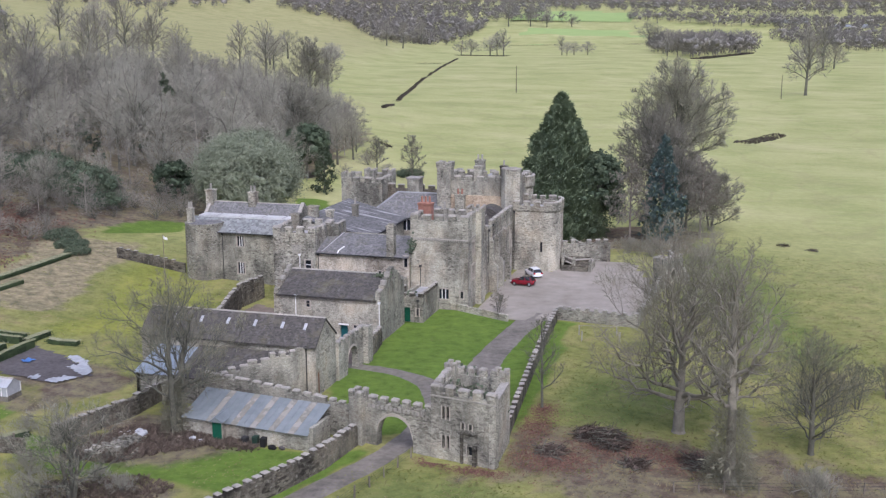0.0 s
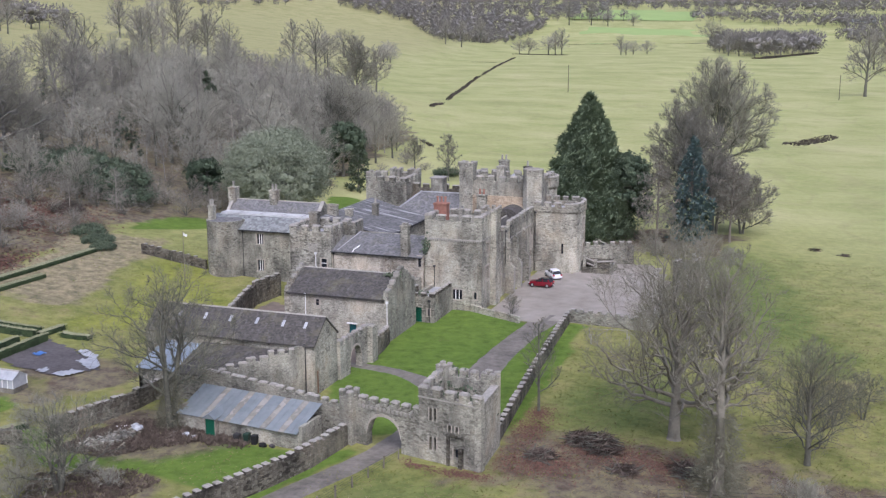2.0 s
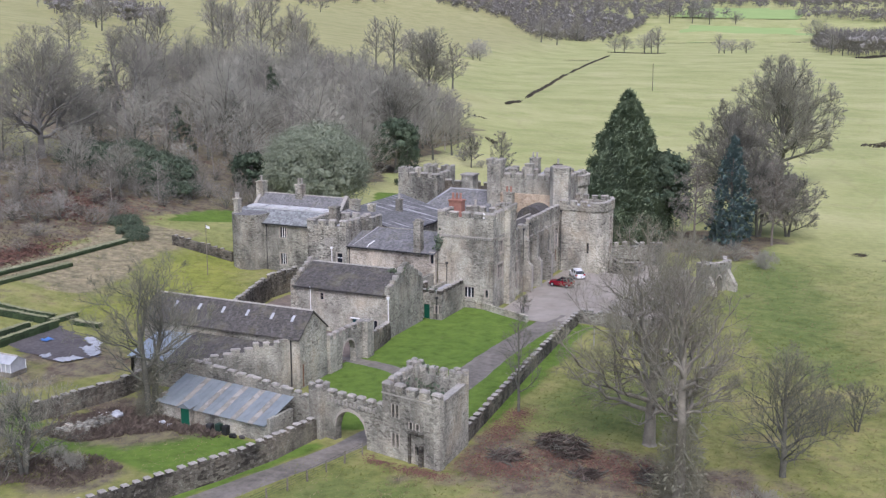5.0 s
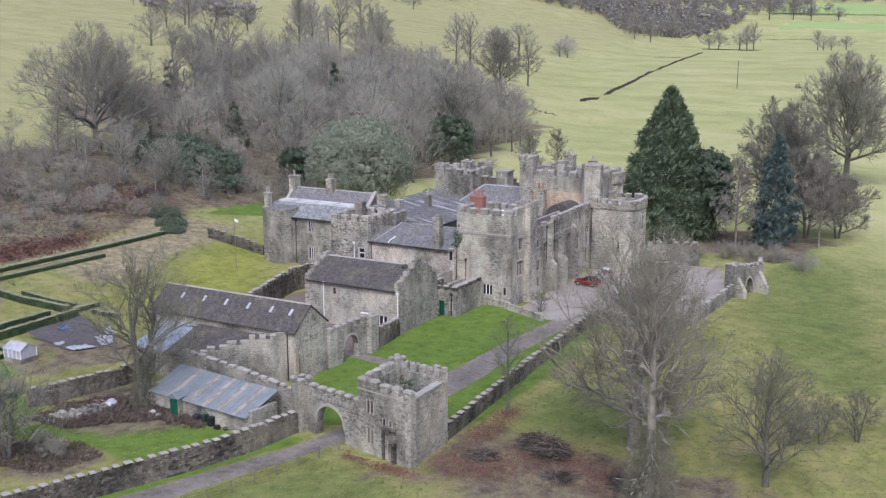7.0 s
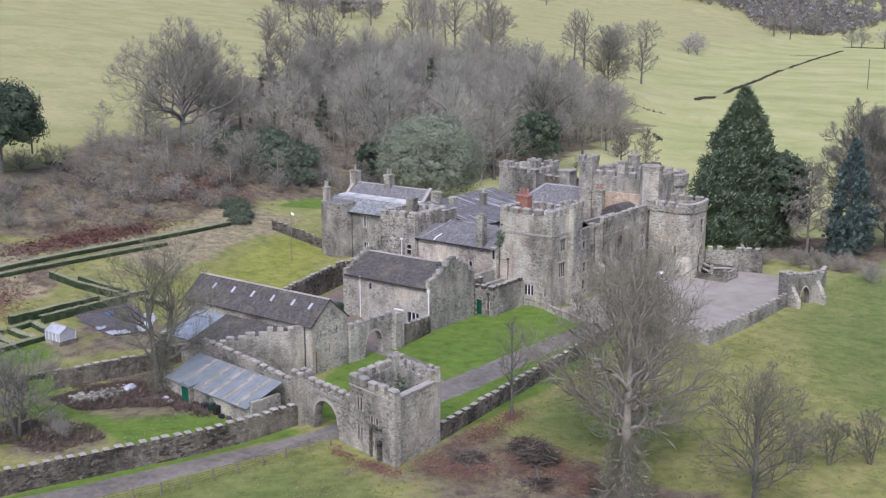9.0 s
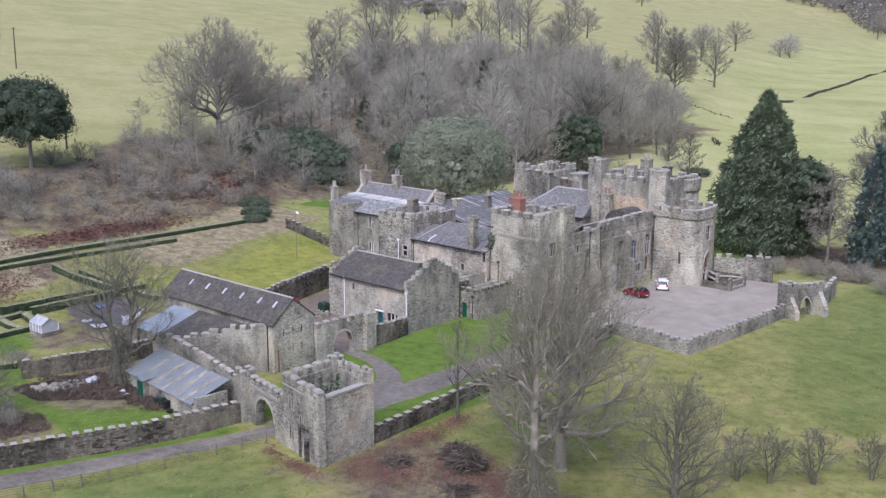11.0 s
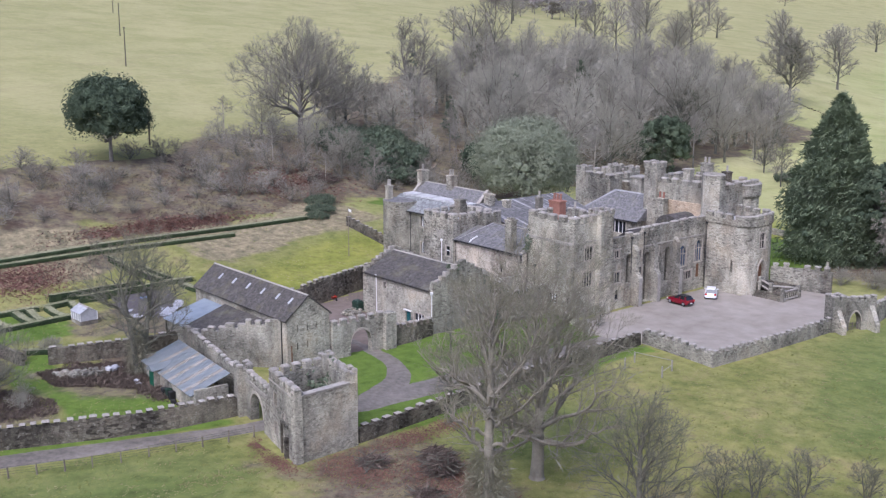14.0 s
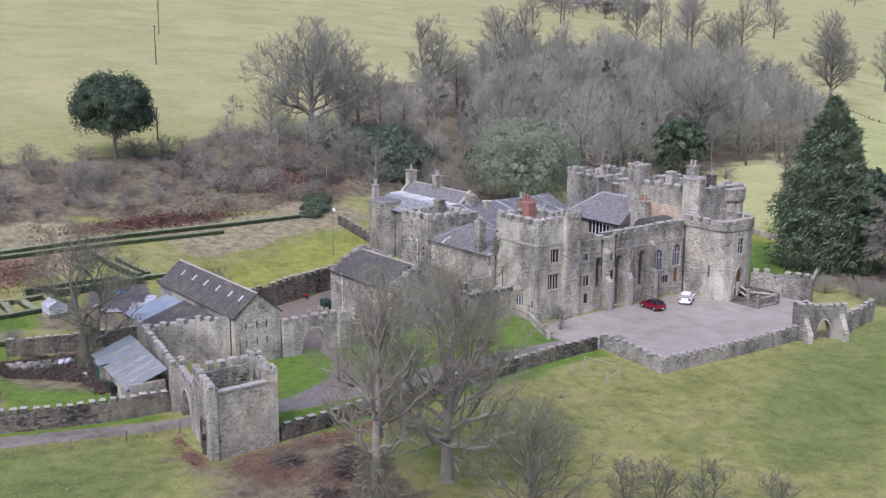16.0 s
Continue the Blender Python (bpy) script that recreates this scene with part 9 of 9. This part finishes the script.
def utility_pole(x, y, h, arms=1, label="tarred timber utility pole standing in the pasture"):
    t = thing("utility_pole", label, "pole", x, y, gz(x, y), group="utility poles")
    m = Mesh()
    g = gz(x, y)
    m.tube((x, y, g - 0.3), (x, y, g + h), 0.2, 0.14, 8)
    part("pole", m, POLE, t)
    for k in range(arms):
        m = Mesh()
        z = g + h - 0.4 - 0.7 * k
        m.box(x - 0.9, x + 0.9, y - 0.08, y + 0.08, z, z + 0.14)
        arm = part("crossarm", m, POLE, t)
        for dx in (-0.8, 0.0, 0.8):
            m = Mesh()
            m.tube((x + dx, y, z + 0.14), (x + dx, y, z + 0.34), 0.06, 0.04, 6)
            part("insulator", m, COPING, arm)


for x, y, h in ((-136, 52, 7.5), (-242, 96, 12), (-318, 129, 12), (-397, 162, 12)):
    utility_pole(x, y, h)
for x, y, h in ((-122, 557, 16), (30.5, 586, 14)):
    utility_pole(x, y, h, 0, "plain dark pole standing in the haugh")


def flagpole(x, y, h):
    g = gz(x, y)
    t = thing("flagpole", "slim timber flagpole with a white pennant in the garden", "flagpole", x, y, g)
    m = Mesh()
    m.tube((x, y, g - 0.2), (x, y, g + h), 0.07, 0.04, 8)
    m.tube((x, y, g + h), (x, y, g + h + 0.12), 0.08, 0.05, 8)
    part("pole", m, WOOD, t)
    m = Mesh()
    rows = [(x + 0.05 + 0.16 * i, y - 0.1 * math.sin(i * 1.1), g + h - 0.05 - 0.07 * i) for i in range(5)]
    for a, b in zip(rows, rows[1:]):
        m.quad((a[0], a[1], a[2] - 0.45), (b[0], b[1], b[2] - 0.42), b, a)
    part("pennant", m, WHITE, t, "small limp white pennant")


flagpole(-65.2, 52.6, 8.2)


def oil_tank(x, y):
    g = gz(x, y)
    t = thing("oil_tank", "dark green ribbed plastic oil tank beside the cottage", "tank", x, y, g)
    m = Mesh()
    m.box(x - 0.8, x + 0.8, y - 0.65, y + 0.65, g - 0.1, g + 0.14)
    part("plinth", m, STONE_PALE, t)
    m = Mesh()
    for i in range(6):
        k = 1.0 if i % 2 == 0 else 0.95
        a, b = 0.72 * k, 0.57 * k
        q = [(x - a, y - b + 0.12), (x - a + 0.12, y - b), (x + a - 0.12, y - b), (x + a, y - b + 0.12), (x + a, y + b - 0.12), (x + a - 0.12, y + b), (x - a + 0.12, y + b), (x - a, y + b - 0.12)]
        m.prism(q, g + 0.14 + 0.24 * i, g + 0.38 + 0.24 * i, q if i < 5 else [(x + (u - x) * 0.8, y + (v - y) * 0.8) for u, v in q])
    part("shell", m, TANK, t)
    m = Mesh()
    m.tube((x + 0.2, y, g + 1.57), (x + 0.2, y, g + 1.7), 0.2, 0.18, 10)
    part("cap", m, TANK, t)


oil_tank(-39.9, 36.0)


def barrow(x, y):
    g = gz(x, y)
    t = thing("wheelbarrow", "red wheelbarrow standing on the rough grass", "wheelbarrow", x, y, g)
    m = Mesh()
    lo = [(x - 0.3, y - 0.2), (x + 0.3, y - 0.2), (x + 0.3, y + 0.2), (x - 0.3, y + 0.2)]
    hi = [(x - 0.5, y - 0.34), (x + 0.5, y - 0.34), (x + 0.5, y + 0.34), (x - 0.5, y + 0.34)]
    m.add([(*p, g + 0.3) for p in lo] + [(*p, g + 0.62) for p in hi], [(0, 1, 2, 3), (0, 1, 5, 4), (1, 2, 6, 5), (2, 3, 7, 6), (3, 0, 4, 7)])
    part("tray", m, RED_PAINT, t)
    for s in (-1, 1):
        m = Mesh()
        m.tube((x + 0.7, y + 0.03 * s, g + 0.2), (x - 1.0, y + 0.28 * s, g + 0.55), 0.025, 0.025, 6)
        m.tube((x - 0.35, y + 0.2 * s, g), (x - 0.35, y + 0.2 * s, g + 0.4), 0.025, 0.025, 6)
        part("handle", m, IRON, t)
    m = Mesh()
    m.tube((x + 0.7, y - 0.05, g + 0.2), (x + 0.7, y + 0.05, g + 0.2), 0.2, 0.2, 14)
    part("wheel", m, RUBBER, t)


barrow(-46.5, 36.5)


# ---- the far haugh ----
def dark_line(pts, w, h, n, label, mat, seed):
    """Hedge line or rushy ditch: ragged low growth along a line."""
    rnd = random.Random(seed)
    line = follow(pts, 6)
    m = Mesh()
    for _ in range(n):
        k = rnd.random() * (len(line) - 1)
        p = line[int(k)].lerp(line[int(k) + 1], k % 1)
        x, y = p.x + rnd.uniform(-w, w), p.y + rnd.uniform(-w, w)
        c = Vector((x, y, gz(x, y)))
        e = c + Vector((rnd.uniform(-1, 1), rnd.uniform(-1, 1), rnd.uniform(0.3, 1.0))) * h
        ribbon_twig(m, c, c.lerp(e, 0.5) + rand_dir(rnd) * 0.2, e, h * 0.3)
    tagged(part("ditch_growth", m, mat), label, "ditch", kind="stuff")


dark_line([(-148, 391), (-210, 640), (-270, 900), (-326, 1160)], 0.9, 1.0, 5200, "dark rushy ditch running across the haugh", POLE, 1)
dark_line([(15, 319), (20, 336), (28, 368)], 3.4, 0.8, 520, "dark wet flood debris in the pasture", POLE, 2)
dark_line([(-362, 1290), (-290, 1262)], 5, 1.0, 700, "dark ground beneath a tree clump", POLE, 3)
dark_line([(-61, 1262), (-4, 1500)], 7, 2.0, 1500, "dark undergrowth at the wood edge", POLE, 4)
dark_line([(-386, 1690), (-150, 1745), (-60, 1560)], 2.0, 1.6, 1300, "dark river bank beyond the haugh", POLE, 5)
for pts in ([(-128, 50), (-112, 50)], [(-140, 44), (-150, 52)], [(-96, 250), (-104, 262)], [(-160, 330), (-130, 322)], [(-230, 480), (-205, 470)], [(-300, 1000), (-330, 1010)]):
    dark_line(pts, 1.0, 0.7, 90, "dark tussocks and stones in the pasture", POLE, int(-pts[0][0]))


def far_patch(name, poly, mat, label, category, lift=1.2, step=40):
    sheet_on_ground(name, poly, mat, label, category, lift, step, 0.0, "structure")


far_patch("ground_field", [(-386, 1705), (-178, 1777), (-212, 2005), (-415, 1985)], PASTURE, "bright green sown field across the river", "field")
far_patch("ground_field", [(-470, 2120), (-250, 2100), (-231, 2259), (-480, 2320)], PASTURE, "bright green sown field below the far wood", "field")
far_patch("water", [(-195, 1745), (-150, 1735), (-150, 1790), (-190, 1800)], WATER, "glinting bend of a shallow river", "river", 1.0, 10)
far_patch("water", [(20, 2130), (85, 2110), (90, 2160), (30, 2170)], WATER, "glinting bend of a shallow river", "river", 1.0, 10)
far_patch("water", [(120, 2050), (200, 2040), (210, 2085), (130, 2090)], WATER, "glinting bend of a shallow river", "river", 1.0, 10)
